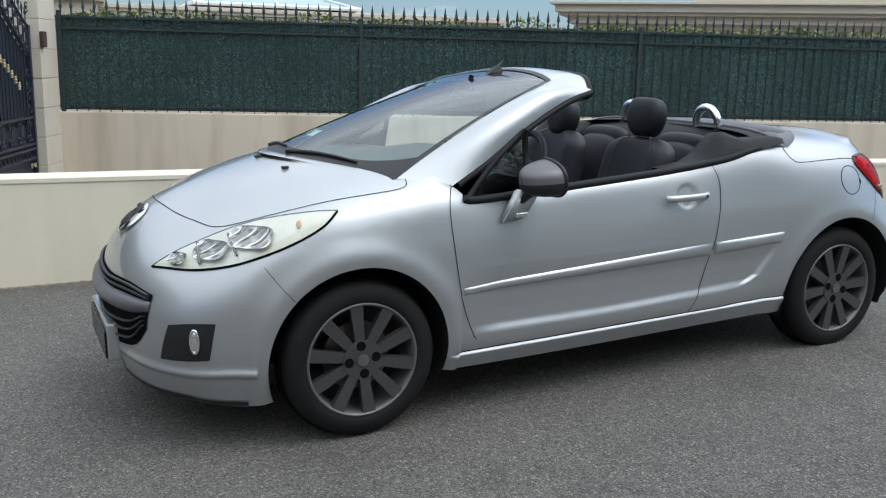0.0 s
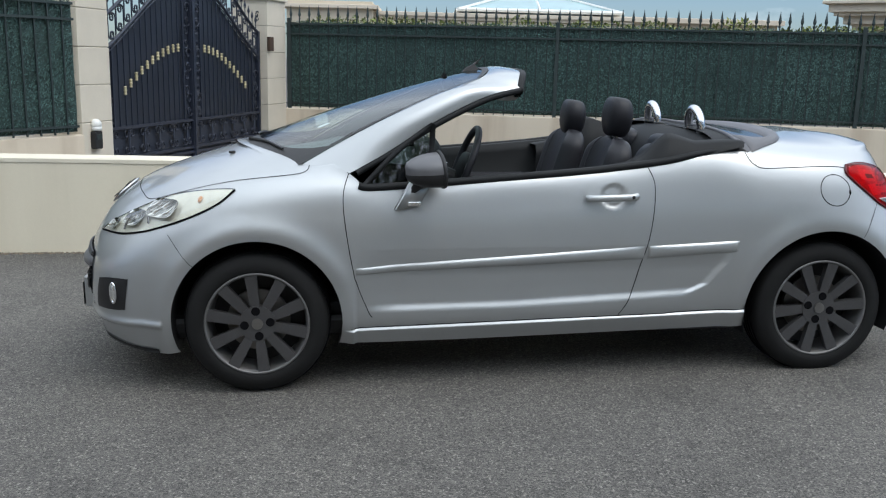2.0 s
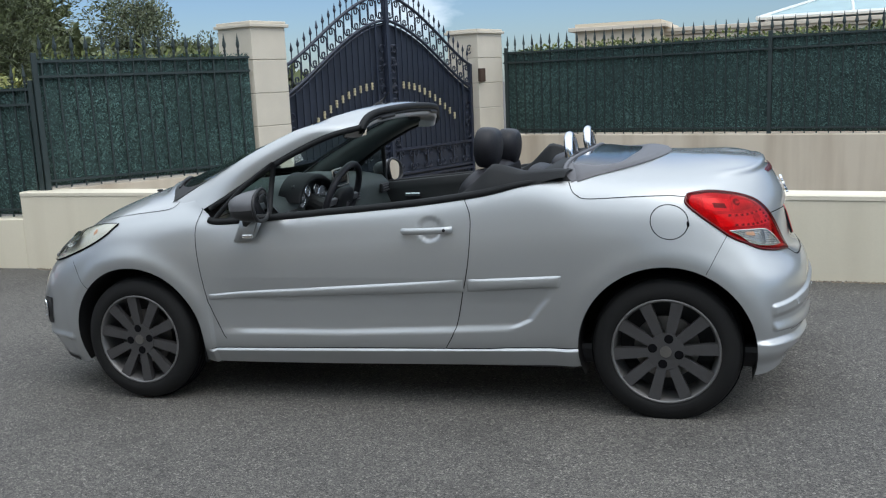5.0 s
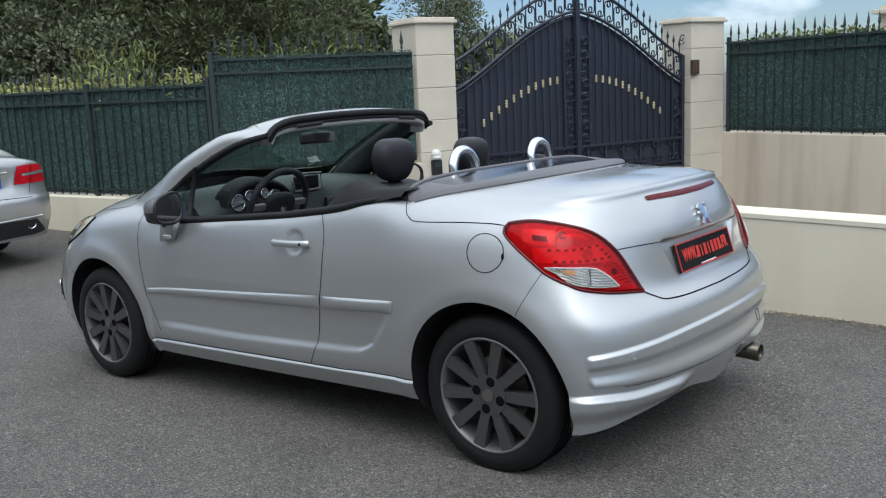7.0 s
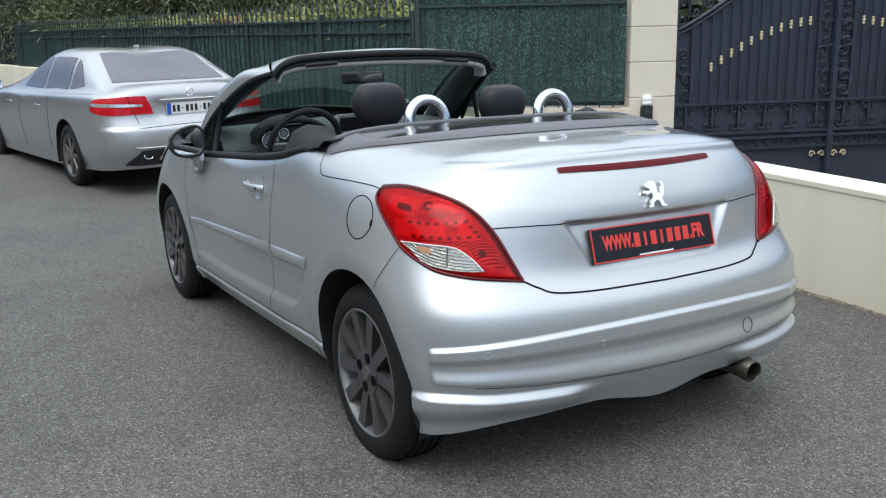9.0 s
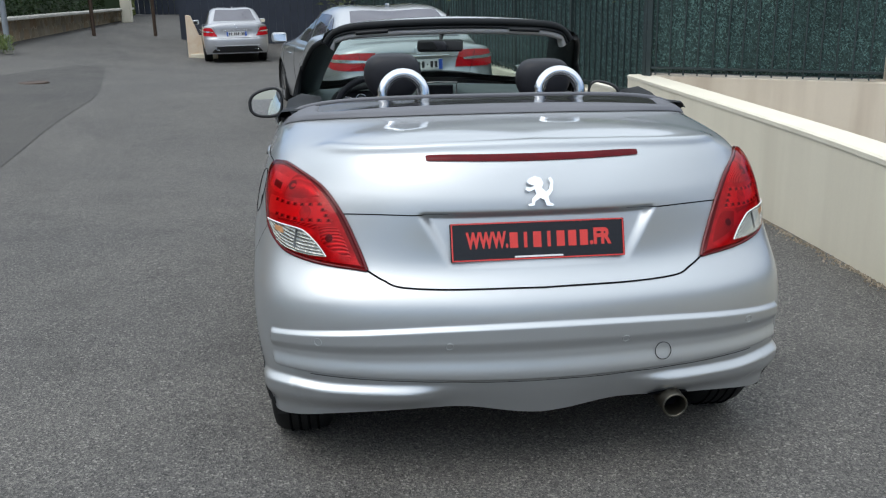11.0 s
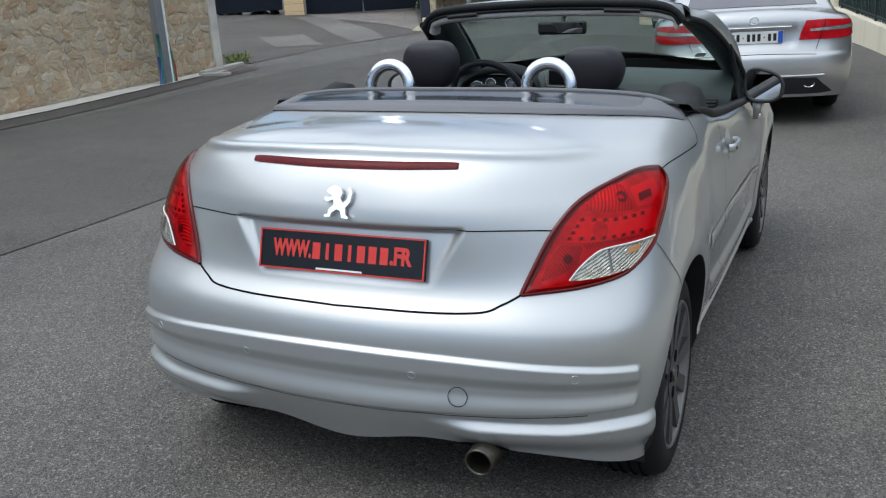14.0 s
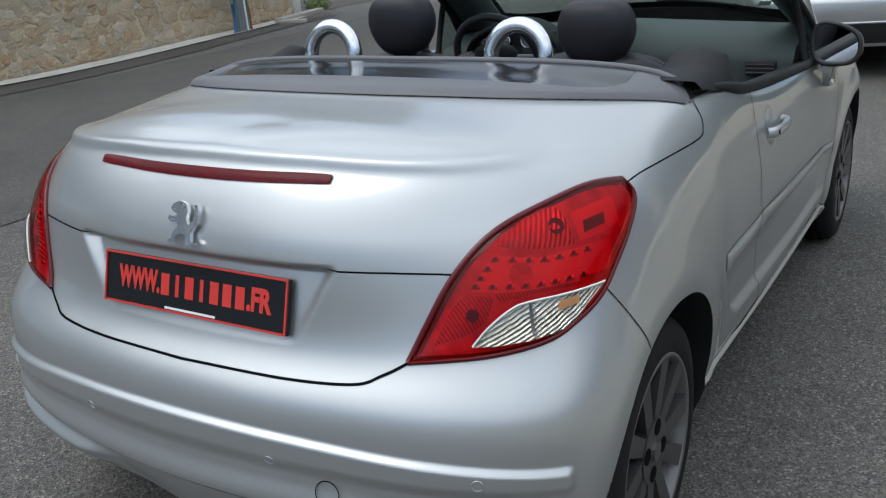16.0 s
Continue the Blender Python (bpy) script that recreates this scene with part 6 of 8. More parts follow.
for side in (-1, 1):
    SY, lift = side * 0.33 + 0.004, 0.0 if side < 0 else -0.034
    seat = part("front_seat", boxm((1.30, SY, 0.42), (0.5, 0.4, 0.1), 0.02), M_BLACK, car, "black leather front seat with headrest")
    cushion("seat_cushion", (1.27, SY, 0.53), (0.54, 0.50, 0.17), seat, m=pose(0, 0, 0, 0, -8, 0))
    for dy in (-0.2, 0.2):
        cushion("thigh_bolster", (1.27, SY + dy, 0.565), (0.50, 0.12, 0.17), seat, m=pose(0, 0, 0, 0, -8, 0))
    back = grid_mesh("seat_back", seat_back(0.245, 0.60, 0.075, 0.30), M_LEATHER)
    bk = part("seat_back", back, parent=seat, m=pose(1.545 - 0.05 * (side > 0), SY, 0.475, 0, 15, 0))
    for col in (27, 33):
        line = [np.array(r[col]) + np.array((-0.002, 0, 0)) for r in seat_back(0.245, 0.60, 0.075, 0.30)[7:23]]
        part("stitching", mesh_of("stitching", *tube(line, 0.0018, 5), M_STITCH, True), parent=bk)
    part("headrest", grid_mesh("headrest", headrest_mesh(0.122, 0.190, 0.066), M_LEATHER), parent=seat, m=pose(1.690 - 0.05 * (side > 0), SY, 1.060 + lift, 0, 8, 0))
    for dy in (-0.045, 0.045):
        part("headrest_post", cyl(bmesh.new(), (1.690 - 0.05 * (side > 0), SY + dy, 1.055 + lift), 0.006, 0.12, seg=10), M_CHROME, seat)
    cushion("rear_seat", (1.86, side * 0.33, 0.78), (0.14, 0.46, 0.50), car, m=pose(0, 0, 0, 0, 14, 0), label="black leather rear seat")
    cushion("rear_headrest", (1.945, side * 0.33, 1.005), (0.10, 0.38, 0.13), car, m=pose(0, 0, 0, 0, 14, 0))
    hy = side * 0.304 - 0.010
    arc = [(2.100 - 0.010 * math.sin(a), hy + 0.080 * math.cos(a), 1.112 + 0.081 * math.sin(a)) for a in np.linspace(0, math.pi, 17)]
    pts = [(2.103, hy + 0.081, 1.03)] + arc + [(2.103, hy - 0.081, 1.03)]
    hoop = part("roll_hoop", mesh_of("roll_hoop", *tube(pts, 0.0215, 16), M_HOOP, True), parent=car, label="polished chrome roll hoop")
    for dy in (-0.082, 0.082):
        part("hoop_foot", cyl(bmesh.new(), (2.103, hy + dy, 1.075), 0.0245, 0.05, seg=16), M_GREY, hoop)
# dashboard
rows = []
for y in np.linspace(-0.74, 0.74, 41):
    e = abs(y) / 0.74
    hood = 0.075 * math.exp(-((y + 0.37) / 0.19) ** 4)
    mid = 0.085 * math.exp(-((y + 0.02) / 0.15) ** 4)
    x0 = 0.02 + 0.22 * e ** 2
    rows.append([(x0, y, 0.985 - 0.035 * e), (0.36, y, 1.025 - 0.03 * e), (0.62, y, 1.02 - 0.04 * e + hood * 0.35 + mid * 0.3), (0.74, y, 0.985 - 0.03 * e + hood * 0.5 + mid * 0.6), (0.785, y, 0.905 + hood * 0.5 + mid), (0.77 - 0.03 * (hood > 0.03), y, 0.85 + mid * 0.5), (0.80, y, 0.78), (0.76, y, 0.66), (0.62, y, 0.55), (0.6, y, 0.35)])
dash = part("dashboard", grid_mesh("dashboard", rows, M_DASH), parent=car, label="dark grey-green dashboard")
M_DIAL = mat("dial_face", (0.30, 0.31, 0.32), rough=0.5, var=0.1)
for y, z, r in ((-0.50, 0.955, 0.042), (-0.425, 0.985, 0.026), (-0.32, 0.985, 0.026), (-0.25, 0.955, 0.045)):
    d = part("dial", cyl(bmesh.new(), (0.776, y, z - 0.005), r, 0.01, "x", 24), M_DIAL, dash, "pale round dial")
    part("dial_ring", mesh_of("dial_ring", *tube([(0.782, y + r * math.cos(a), z - 0.005 + r * math.sin(a)) for a in np.linspace(0, 2 * math.pi, 25)[:-1]], 0.005, 6, True), M_CHROME, True), parent=d)
    part("needle", boxm((0.7825, y + r * 0.3, z), (0.002, r * 0.7, 0.003)), M_PRINT, d)
    for k in range(9):
        a = -0.7 + k * 0.57
        part("dial_mark", boxm((0.7825, y + r * 0.75 * math.cos(a), z - 0.005 + r * 0.75 * math.sin(a)), (0.002, 0.005, 0.005)), M_BLACK, d)
part("binnacle", boxm((0.765, -0.375, 0.965), (0.02, 0.36, 0.115), 0.01), M_BLACK, dash)
hood_rows = [[(x, -0.375 + 0.215 * math.cos(a) * (1 + dr), 0.925 + (0.118 + dr) * math.sin(a)) for a in np.linspace(0.12, math.pi - 0.12, 25)] for x, dr in ((0.70, 0.03), (0.81, 0.02), (0.825, 0.0), (0.815, -0.012), (0.75, -0.016))]
part("binnacle_hood", grid_mesh("binnacle_hood", hood_rows, M_TRIM), parent=dash, label="curved hood over the dials")
part("display", boxm((0.790, -0.030, 1.014), (0.02, 0.175, 0.068), 0.008), M_PLATE, dash, "glossy black display in a silver surround")
part("display_surround", mesh_of("display_surround", *tube([(0.797, -0.030 + 0.102 * sx, 1.012 + 0.044 * sz) for sx, sz in ((-0.92, -1), (-1.02, 0), (-1.05, 1), (0, 1.08), (1.05, 1), (1.02, 0), (0.92, -1), (0, -1.05))], 0.006, 6, True), M_STEEL, True), parent=dash)
for y in (-0.63, 0.63, 0.16, -0.16):
    bm = boxm((0.79, y, 0.885), (0.02, 0.11, 0.055), 0.006)
    v = part("air_vent", bm, M_BLACK, dash)
    for k in range(3):
        part("vent_slat", boxm((0.802, y, 0.87 + 0.015 * k), (0.006, 0.10, 0.004)), M_GREY, v)
part("centre_console", boxm((1.15, 0, 0.48), (0.9, 0.20, 0.26), 0.03), M_DASH, car)
part("gear_lever", ball(cyl(bmesh.new(), (1.02, 0, 0.68), 0.012, 0.16, seg=10), (1.02, 0, 0.77), (0.026, 0.026, 0.03), 12, 8), M_BLACK, car, smooth=True)
# steering wheel
SW = pose(0.945, -0.375, 0.935, 0, -68, 0)
sw = part("steering_wheel", mesh_of("steering_wheel", *tube([(0.182 * math.cos(a), 0.182 * math.sin(a), 0) for a in np.linspace(0, 2 * math.pi, 49)[:-1]], 0.0165, 10, True), M_LEATHER, True), parent=car, m=SW, label="black leather steering wheel")
cushion("horn_pad", (-0.02, 0, -0.005), (0.17, 0.20, 0.06), sw, M_TRIM)
for a in (90, -90, 180 + 25, 180 - 25):
    part("spoke", boxm((0.115, 0, -0.006), (0.13, 0.036, 0.02), 0.006, m=pose(0, 0, 0, 0, 0, a)), M_GREY, sw)
part("emblem", emblem(0.0042, 0.003), M_CHROME, sw, m=Matrix(((0, 1, 0, -0.02), (1, 0, 0, 0), (0, 0, -1, -0.034), (0, 0, 0, 1))))
part("steering_column", cyl(bmesh.new(), (0.83, -0.375, 0.89), 0.05, 0.22, "z", 16, m=Matrix.Translation((0.83, -0.375, 0.89)) @ pose(0, 0, 0, 0, -68, 0) @ Matrix.Translation((-0.83, 0.375, -0.89))), M_BLACK, car)
# interior mirror and visors
im = part("interior_mirror", boxm((0.885, -0.02, 1.25), (0.03, 0.235, 0.062), 0.014), M_BLACK, car, "black interior mirror")
part("glass", boxm((0, 0, 0), (0.002, 0.215, 0.046)), M_MIRROR, im, m=pose(0.9025, -0.02, 1.25, 0, 5, -8))
part("stalk", mesh_of("stalk", *tube([(0.885, -0.02, 1.27), (0.88, -0.01, 1.31), (0.90, 0, 1.355)], 0.012, 8), M_BLACK, True), parent=im)
for y0, y1 in ((-0.52, -0.10), (0.10, 0.52)):
    rows = []
    for y in np.linspace(y0, y1, 9):
        k = (y / 0.6) ** 2
        rows.append([(1.06 - 0.05 * k, y, 1.352 - 0.035 * k), (1.15 - 0.04 * k, y, 1.345 - 0.045 * k), (1.155 - 0.04 * k, y, 1.333 - 0.045 * k), (1.07 - 0.05 * k, y, 1.335 - 0.035 * k)])
    part("sun_visor", grid_mesh("sun_visor", rows, M_VISOR), parent=car, label="pale grey sun visor")
part("paper_label", boxm((0, 0, 0), (0.07, 0.05, 0.001)), M_PRINT, car, "small white label inside the windscreen", m=Matrix.Translation(screen_at(0.78, 0.18) + Vector((0.01, 0, -0.01))) @ pose(0, 0, 0, 0, -20, 20))
fin = [(0.985, 1.366), (1.068, 1.378), (1.060, 1.392), (1.046, 1.406), (1.012, 1.392)]
k5 = len(fin)
part("aerial_fin", mesh_of("aerial_fin", [(x, w * (0.017 if k < 2 else 0.007), z) for w in (-1, 1) for k, (x, z) in enumerate(fin)], [tuple(range(k5 - 1, -1, -1)), tuple(range(k5, 2 * k5))] + [(k, (k + 1) % k5, k5 + (k + 1) % k5, k5 + k) for k in range(k5)], M_BLACK), parent=car, label="black aerial foot")
part("aerial_mast", mesh_of("aerial_mast", *tube([(1.045, 0, 1.402), (1.068, 0, 1.42), (1.095, 0, 1.448)], [0.007, 0.004, 0.0025], 7), M_BLACK, True), parent=car, label="short slanting black aerial")

# fine joint under the bumper strip
for sgn in (-1, 1):
    part("panel_gap", mesh_of("panel_gap", *strip([(3.14, 0, 0.368), (3.12, sgn * 0.3, 0.372), (3.06, sgn * 0.58, 0.381), (3.02, sgn * 0.68, 0.386)], 0.0022, 0.0035, 24), M_GAP), parent=car)

# ---- parked saloons ----
M_SILVER2 = paint_material("pale_silver_paint", (0.44, 0.445, 0.45), rough=0.38, metal=0.8)
M_SILVER3 = paint_material("old_silver_paint", (0.40, 0.40, 0.41), rough=0.42, metal=0.5)
M_TINT = mat("tinted_glass", (0.075, 0.07, 0.085), rough=0.04, var=0.1, bump=0, spec=0.9)
M_SALOONRED = mat("saloon_red_lens", (0.40, 0.006, 0.012), rough=0.1, var=0.3, scale=20, fine=90, bump=0.05, spec=0.3, tint=(0.62, 0.012, 0.02))
M_WPLATE = mat("white_plate", (0.72, 0.72, 0.70), rough=0.4, var=0.04)
M_BLUE = mat("blue_plate_band", (0.02, 0.09, 0.45), rough=0.4)


# lines of a four-door saloon from the lower edge up to the centre line, stations from nose to tail along one side
SALOON = [
    "-3.66 0 .22|-3.62 .45 .22|-3.45 .78 .21|-3.1 .85 .20|-2.87 .86 .20|-2.2 .86 .19|-1.2 .86 .19|-.4 .86 .19|0 .86 .20|.5 .86 .22|.84 .83 .24|1.0 .62 .25|1.04 .3 .25|1.05 0 .25",
    "-3.74 0 .36|-3.70 .47 .36|-3.52 .83 .36|-3.1 .89 .36|-2.87 .90 .36|-2.2 .895 .36|-1.2 .895 .36|-.4 .895 .36|0 .90 .37|.5 .90 .38|.88 .87 .40|1.06 .65 .42|1.10 .3 .42|1.11 0 .42",
    "-3.77 0 .52|-3.73 .47 .52|-3.55 .84 .53|-3.12 .905 .54|-2.87 .915 .55|-2.2 .915 .54|-1.2 .92 .54|-.4 .92 .54|0 .92 .55|.5 .915 .56|.88 .88 .58|1.06 .67 .60|1.105 .3 .61|1.115 0 .61",
    "-3.72 0 .66|-3.68 .45 .66|-3.50 .80 .67|-3.1 .90 .70|-2.87 .92 .71|-2.2 .925 .70|-1.2 .925 .71|-.4 .925 .73|0 .925 .74|.5 .915 .74|.87 .87 .74|1.02 .66 .74|1.06 .3 .74|1.07 0 .74",
    "-3.60 0 .76|-3.55 .42 .765|-3.35 .72 .79|-3.0 .85 .84|-2.8 .875 .86|-2.2 .895 .875|-1.2 .90 .90|-.4 .90 .92|0 .90 .93|.5 .885 .94|.83 .84 .945|.99 .64 .965|1.03 .3 .975|1.04 0 .975",
    "-3.45 0 .83|-3.40 .38 .835|-3.2 .64 .86|-2.9 .76 .90|-2.65 .79 .92|-2.1 .83 .935|-1.2 .84 .945|-.4 .835 .96|0 .825 .975|.42 .80 .985|.74 .75 .99|.93 .56 1.015|.985 .27 1.03|.99 0 1.033",
    "-3.2 0 .87|-3.15 .3 .88|-2.95 .5 .91|-2.65 .6 .94|-2.4 .64 .955|-1.65 .67 1.10|-1.05 .61 1.325|-.4 .61 1.35|0.0 .61 1.31|.30 .655 1.18|.66 .68 1.035|.82 .47 1.035|.86 .24 1.045|.87 0 1.048",
    "-2.9 0 .92|-2.88 0 .92|-2.75 0 .935|-2.5 0 .955|-2.1 0 .975|-1.6 0 1.16|-1.0 0 1.365|-.4 0 1.385|-.02 0 1.35|.32 0 1.21|.64 0 1.06|.70 0 1.052|.74 0 1.052|.76 0 1.052",
]
SALOON_NET = np.array([[[float(c) for c in q.split()] for q in row.split("|")] for row in SALOON])


def saloon(name, label, at, heading, paint, L, wb, W, H, rear_over, lamp, tail_tall):
    """A four-door saloon. Local x runs from the nose (-) to the tail (+), with the rear axle at 0."""
    xr, xf = rear_over, rear_over - L
    c = thing(name, label, "car", pose(*at, 0, 0, heading + 180))
    net_ = SALOON_NET.copy()
    x_ = net_[..., 0]
    net_[..., 0] = np.where(x_ > 0, x_ * xr / 1.10, np.where(x_ < -2.87, -wb + (x_ + 2.87) * (wb + xf) / (-2.87 + 3.77), x_ * wb / 2.87))
    net_[..., 1] *= W / 1.85
    net_[..., 2] = np.where(net_[..., 2] > 0.9, 0.9 + (net_[..., 2] - 0.9) * (H - 0.9) / (1.385 - 0.9), net_[..., 2])
    sheet = refine(net_, 8, False, True, 0.5)
    fine = refine(sheet.transpose(1, 0, 2), 10, True, True)
    nu, nv = fine.shape[:2]
    fine[0, :, 1] = fine[-1, :, 1] = 0
    zc, zp = 0.5 * (lamp[0] + lamp[1]), 0.5 * (lamp[0] + lamp[1]) - 0.055
    pts = fine.reshape(-1, 3).copy()
    for p in pts:                                               # plate recess between the lamps, step along the bumper
        if p[0] > xr - 0.25:
            p[0] -= 0.022 * step(0.40, 0.35, abs(p[1]) + 0.25 * max(0, zp - p[2])) * step(zp + 0.095, zp + 0.075, p[2]) * step(zp - 0.13, zp - 0.06, p[2])
            p[0] += 0.018 * step(0.655, 0.635, p[2])

    def gone(p):
        return any(math.hypot(p[0] - h, p[2] - 0.33) < 0.37 and p[1] > W * 0.3 for h in (0.0, -wb))
    out = np.array([gone(p) for p in pts])
    fs = []
    for i in range(nu - 1):
        for j in range(nv - 1):
            q = (i * nv + j, (i + 1) * nv + j, (i + 1) * nv + j + 1, i * nv + j + 1)
            if not all(out[k] for k in q):
                fs.append(q)
    for k in {k for q in fs for k in q if out[k]}:
        h = min((0.0, -wb), key=lambda v: abs(pts[k][0] - v))
        dx, dz = pts[k][0] - h, pts[k][2] - 0.33
        r = math.hypot(dx, dz)
        pts[k][0], pts[k][2] = h + dx / r * 0.37, 0.33 + dz / r * 0.37
    allv = [tuple(p) for p in pts] + [(p[0], -p[1], p[2]) for p in pts]
    n = len(pts)
    body_me = mesh_of("body", allv, fs + [tuple(k + n for k in q[::-1]) for q in fs], paint, True)
    bm = bmesh.new()
    bm.from_mesh(body_me)
    bmesh.ops.remove_doubles(bm, verts=bm.verts, dist=0.0005)
    body = part("body", bm, paint, c, smooth=True)
    tree = BVHTree.FromPolygons([Vector(v) for v in allv], fs + [tuple(k + n for k in q) for q in fs])

    def lay(p, off):
        q, nn, _, _ = tree.find_nearest(Vector(p))
        mid_ = Vector((q.x * 0.7 - 0.4, 0, 0.5))
        if nn.dot(q - mid_) < 0:
            nn = -nn
        return q + nn * off

    def patch(nm, lo, up, off, material, parent, lb="", nn=6, mm=6):
        lo_, up_ = smooth_path(lo, nn), smooth_path(up, nn)
        k = min(len(lo_), len(up_))
        return part(nm, grid_mesh(nm, [[lay(lo_[i] * (1 - t) + up_[i] * t, off) for t in np.linspace(0, 1, mm)] for i in range(k)], material), parent=parent, label=lb)
    part("sills", boxm((-wb / 2, 0, 0.24), (wb - 0.5, W * 0.9, 0.12), 0.03), M_BLACK, c)
    part("underbody", boxm((-wb / 2, 0, 0.32), (L * 0.9, W * 0.7, 0.14), 0.03), M_BLACK, c)
    # glass laid on the cabin
    fx_, ky, top_z = wb / 2.87, W / 1.85, H
    kx = xr / 1.10
    patch("rear_window", [(0.585 * kx, -0.60 * ky, 1.045), (0.615 * kx, -0.3 * ky, 1.065), (0.62 * kx, 0, 1.07), (0.615 * kx, 0.3 * ky, 1.065), (0.585 * kx, 0.60 * ky, 1.045)], [(0.02, -0.49 * ky, top_z - 0.055), (0.03, -0.25 * ky, top_z - 0.045), (0.035, 0, top_z - 0.04), (0.03, 0.25 * ky, top_z - 0.045), (0.02, 0.49 * ky, top_z - 0.055)], 0.004, M_TINT, c, "dark tinted curved glass", 8, 10)
    patch("windscreen", [(-1.90 * fx_, -0.62 * ky, 1.0), (-2.0 * fx_, 0, 1.02), (-1.90 * fx_, 0.62 * ky, 1.0)], [(-1.10 * fx_, -0.50 * ky, top_z - 0.06), (-1.08 * fx_, 0, top_z - 0.03), (-1.10 * fx_, 0.50 * ky, top_z - 0.06)], 0.004, M_TINT, c, "dark tinted curved glass", 8, 10)
    for s in (-1, 1):
        for a, b in ((-1.55, -0.88), (-0.80, -0.10)):
            lo = [(x * fx_, s * 0.835 * ky, 0.985 + 0.02 * (x > -0.5)) for x in (a, (a + b) / 2, b)]
            up = [((x + (0.36 if x < -1.4 else 0.0) - (0.06 if x > -0.2 else 0)) * fx_, s * 0.66 * ky, top_z - 0.075) for x in (a, (a + b) / 2, b)]
            patch("side_window", lo, up, 0.004, M_TINT, c, "dark tinted side window", 6, 8)
        patch("side_window", [(-0.04, s * 0.82 * ky, 1.0), (0.14, s * 0.80 * ky, 1.01), (0.30, s * 0.77 * ky, 1.03)], [(-0.08, s * 0.66 * ky, top_z - 0.09), (0.06, s * 0.69 * ky, top_z - 0.16), (0.28, s * 0.765 * ky, 1.045)], 0.004, M_TINT, c, "small dark rear quarter window", 6, 8)
    # wheels
    for hx in (0.0, -wb):
        for s in (-1, 1):
            w = part("wheel", cyl(bmesh.new(), (0, 0, 0), 0.05, 0.1, "y", 12), M_BLACK, c, m=pose(hx, s * (W / 2 - 0.135), 0.325, 0, 0, 0 if s < 0 else 180))
            prof = [(0.225, -0.10), (0.24, -0.115), (0.30, -0.105), (0.322, -0.07), (0.325, 0.0), (0.318, 0.09), (0.22, 0.10)]
            part("tyre", grid_mesh("tyre", [[(r * math.cos(a), y, r * math.sin(a)) for r, y in prof] for a in np.linspace(0, 2 * math.pi, 41)], M_RUBBER), parent=w)
            part("rim", grid_mesh("rim", [[(r * math.cos(a), y, r * math.sin(a)) for r, y in ((0.226, -0.104), (0.214, -0.108), (0.20, -0.06), (0.195, 0.08))] for a in np.linspace(0, 2 * math.pi, 41)], M_RIMLIP), parent=w)
            sp_ = bmesh.new()
            for k in range(7):
                box(sp_, (0.12, -0.085, 0), (0.20, 0.02, 0.042), Matrix.Rotation(2 * math.pi * k / 7, 4, "Y"), bevel=0.005)
            cyl(sp_, (0, -0.085, 0), 0.05, 0.03, "y", 20)
            part("spokes", sp_, M_STEEL, w)
            part("brake_disc", cyl(bmesh.new(), (0, -0.01, 0), 0.15, 0.02, "y", 24), M_BLACK, w)
            rws = [[(hx + 0.37 * math.cos(a), s * (W / 2 * 0.985), 0.33 + 0.37 * math.sin(a)), (hx + 0.37 * math.cos(a), s * 0.55, 0.33 + 0.37 * math.sin(a)), (hx, s * 0.53, 0.33)] for a in np.linspace(-0.3, math.pi + 0.3, 25)]
            part("wheel_liner", grid_mesh("wheel_liner", rws, M_BLACK), parent=c)
    # tail
    for s in (-1, 1):
        lo = [(xr - 0.36, s * (W / 2), lamp[0] + 0.045), (xr - 0.22, s * (W / 2 * 0.94), lamp[0] + 0.01), (xr - 0.08, s * W / 2 * 0.80, lamp[0]), (xr, s * lamp[2], lamp[0] + 0.005)]
        up = [(xr - 0.34, s * (W / 2), lamp[1] - 0.035), (xr - 0.24, s * (W / 2 * 0.94), lamp[1] - 0.005), (xr - 0.10, s * W / 2 * 0.80, lamp[1]), (xr - 0.04, s * (lamp[2] + tail_tall), lamp[1] - 0.005)]
        tl_ = patch("tail_light", lo, up, 0.008, M_SALOONRED, c, "red tail light", 8, 8)
        patch("clear_strip", [(xr - 0.33, s * W / 2 * 0.98, zc - 0.004), (xr - 0.12, s * W / 2 * 0.85, zc - 0.012), (xr, s * (lamp[2] + 0.11), zc - 0.014)], [(xr - 0.33, s * W / 2 * 0.98, zc + 0.026), (xr - 0.12, s * W / 2 * 0.85, zc + 0.022), (xr, s * (lamp[2] + 0.11), zc + 0.008)], 0.012, M_REFLECT, tl_, "pale indicator strip")
        cut = [lay((xr - 0.30, s * W / 2 * 0.70, 1.0), 0.001), *[lay((xr - 0.05, s * (W / 2 * 0.70 - 0.10 * t), lamp[1] + 0.02 - (lamp[1] - 0.66) * t), 0.010 if 0.1 < t < 0.75 else 0.001) for t in np.linspace(0, 1, 9)]]
        part("panel_gap", mesh_of("panel_gap", *tube(cut, 0.003, 4), M_GAP), parent=c)
        patch("head_light", [(xf + 0.35, s * W / 2 * 0.97, 0.66), (xf + 0.08, s * W / 2 * 0.8, 0.62), (xf, s * 0.45, 0.62)], [(xf + 0.35, s * W / 2 * 0.95, 0.76), (xf + 0.1, s * W / 2 * 0.8, 0.74), (xf + 0.05, s * 0.45, 0.72)], 0.006, M_REFLECT, c, "clear headlight")
        mr = part("door_mirror", boxm((-wb + 0.75, s * (W / 2 + 0.09), 0.99), (0.10, 0.20, 0.13), 0.035), paint, c)
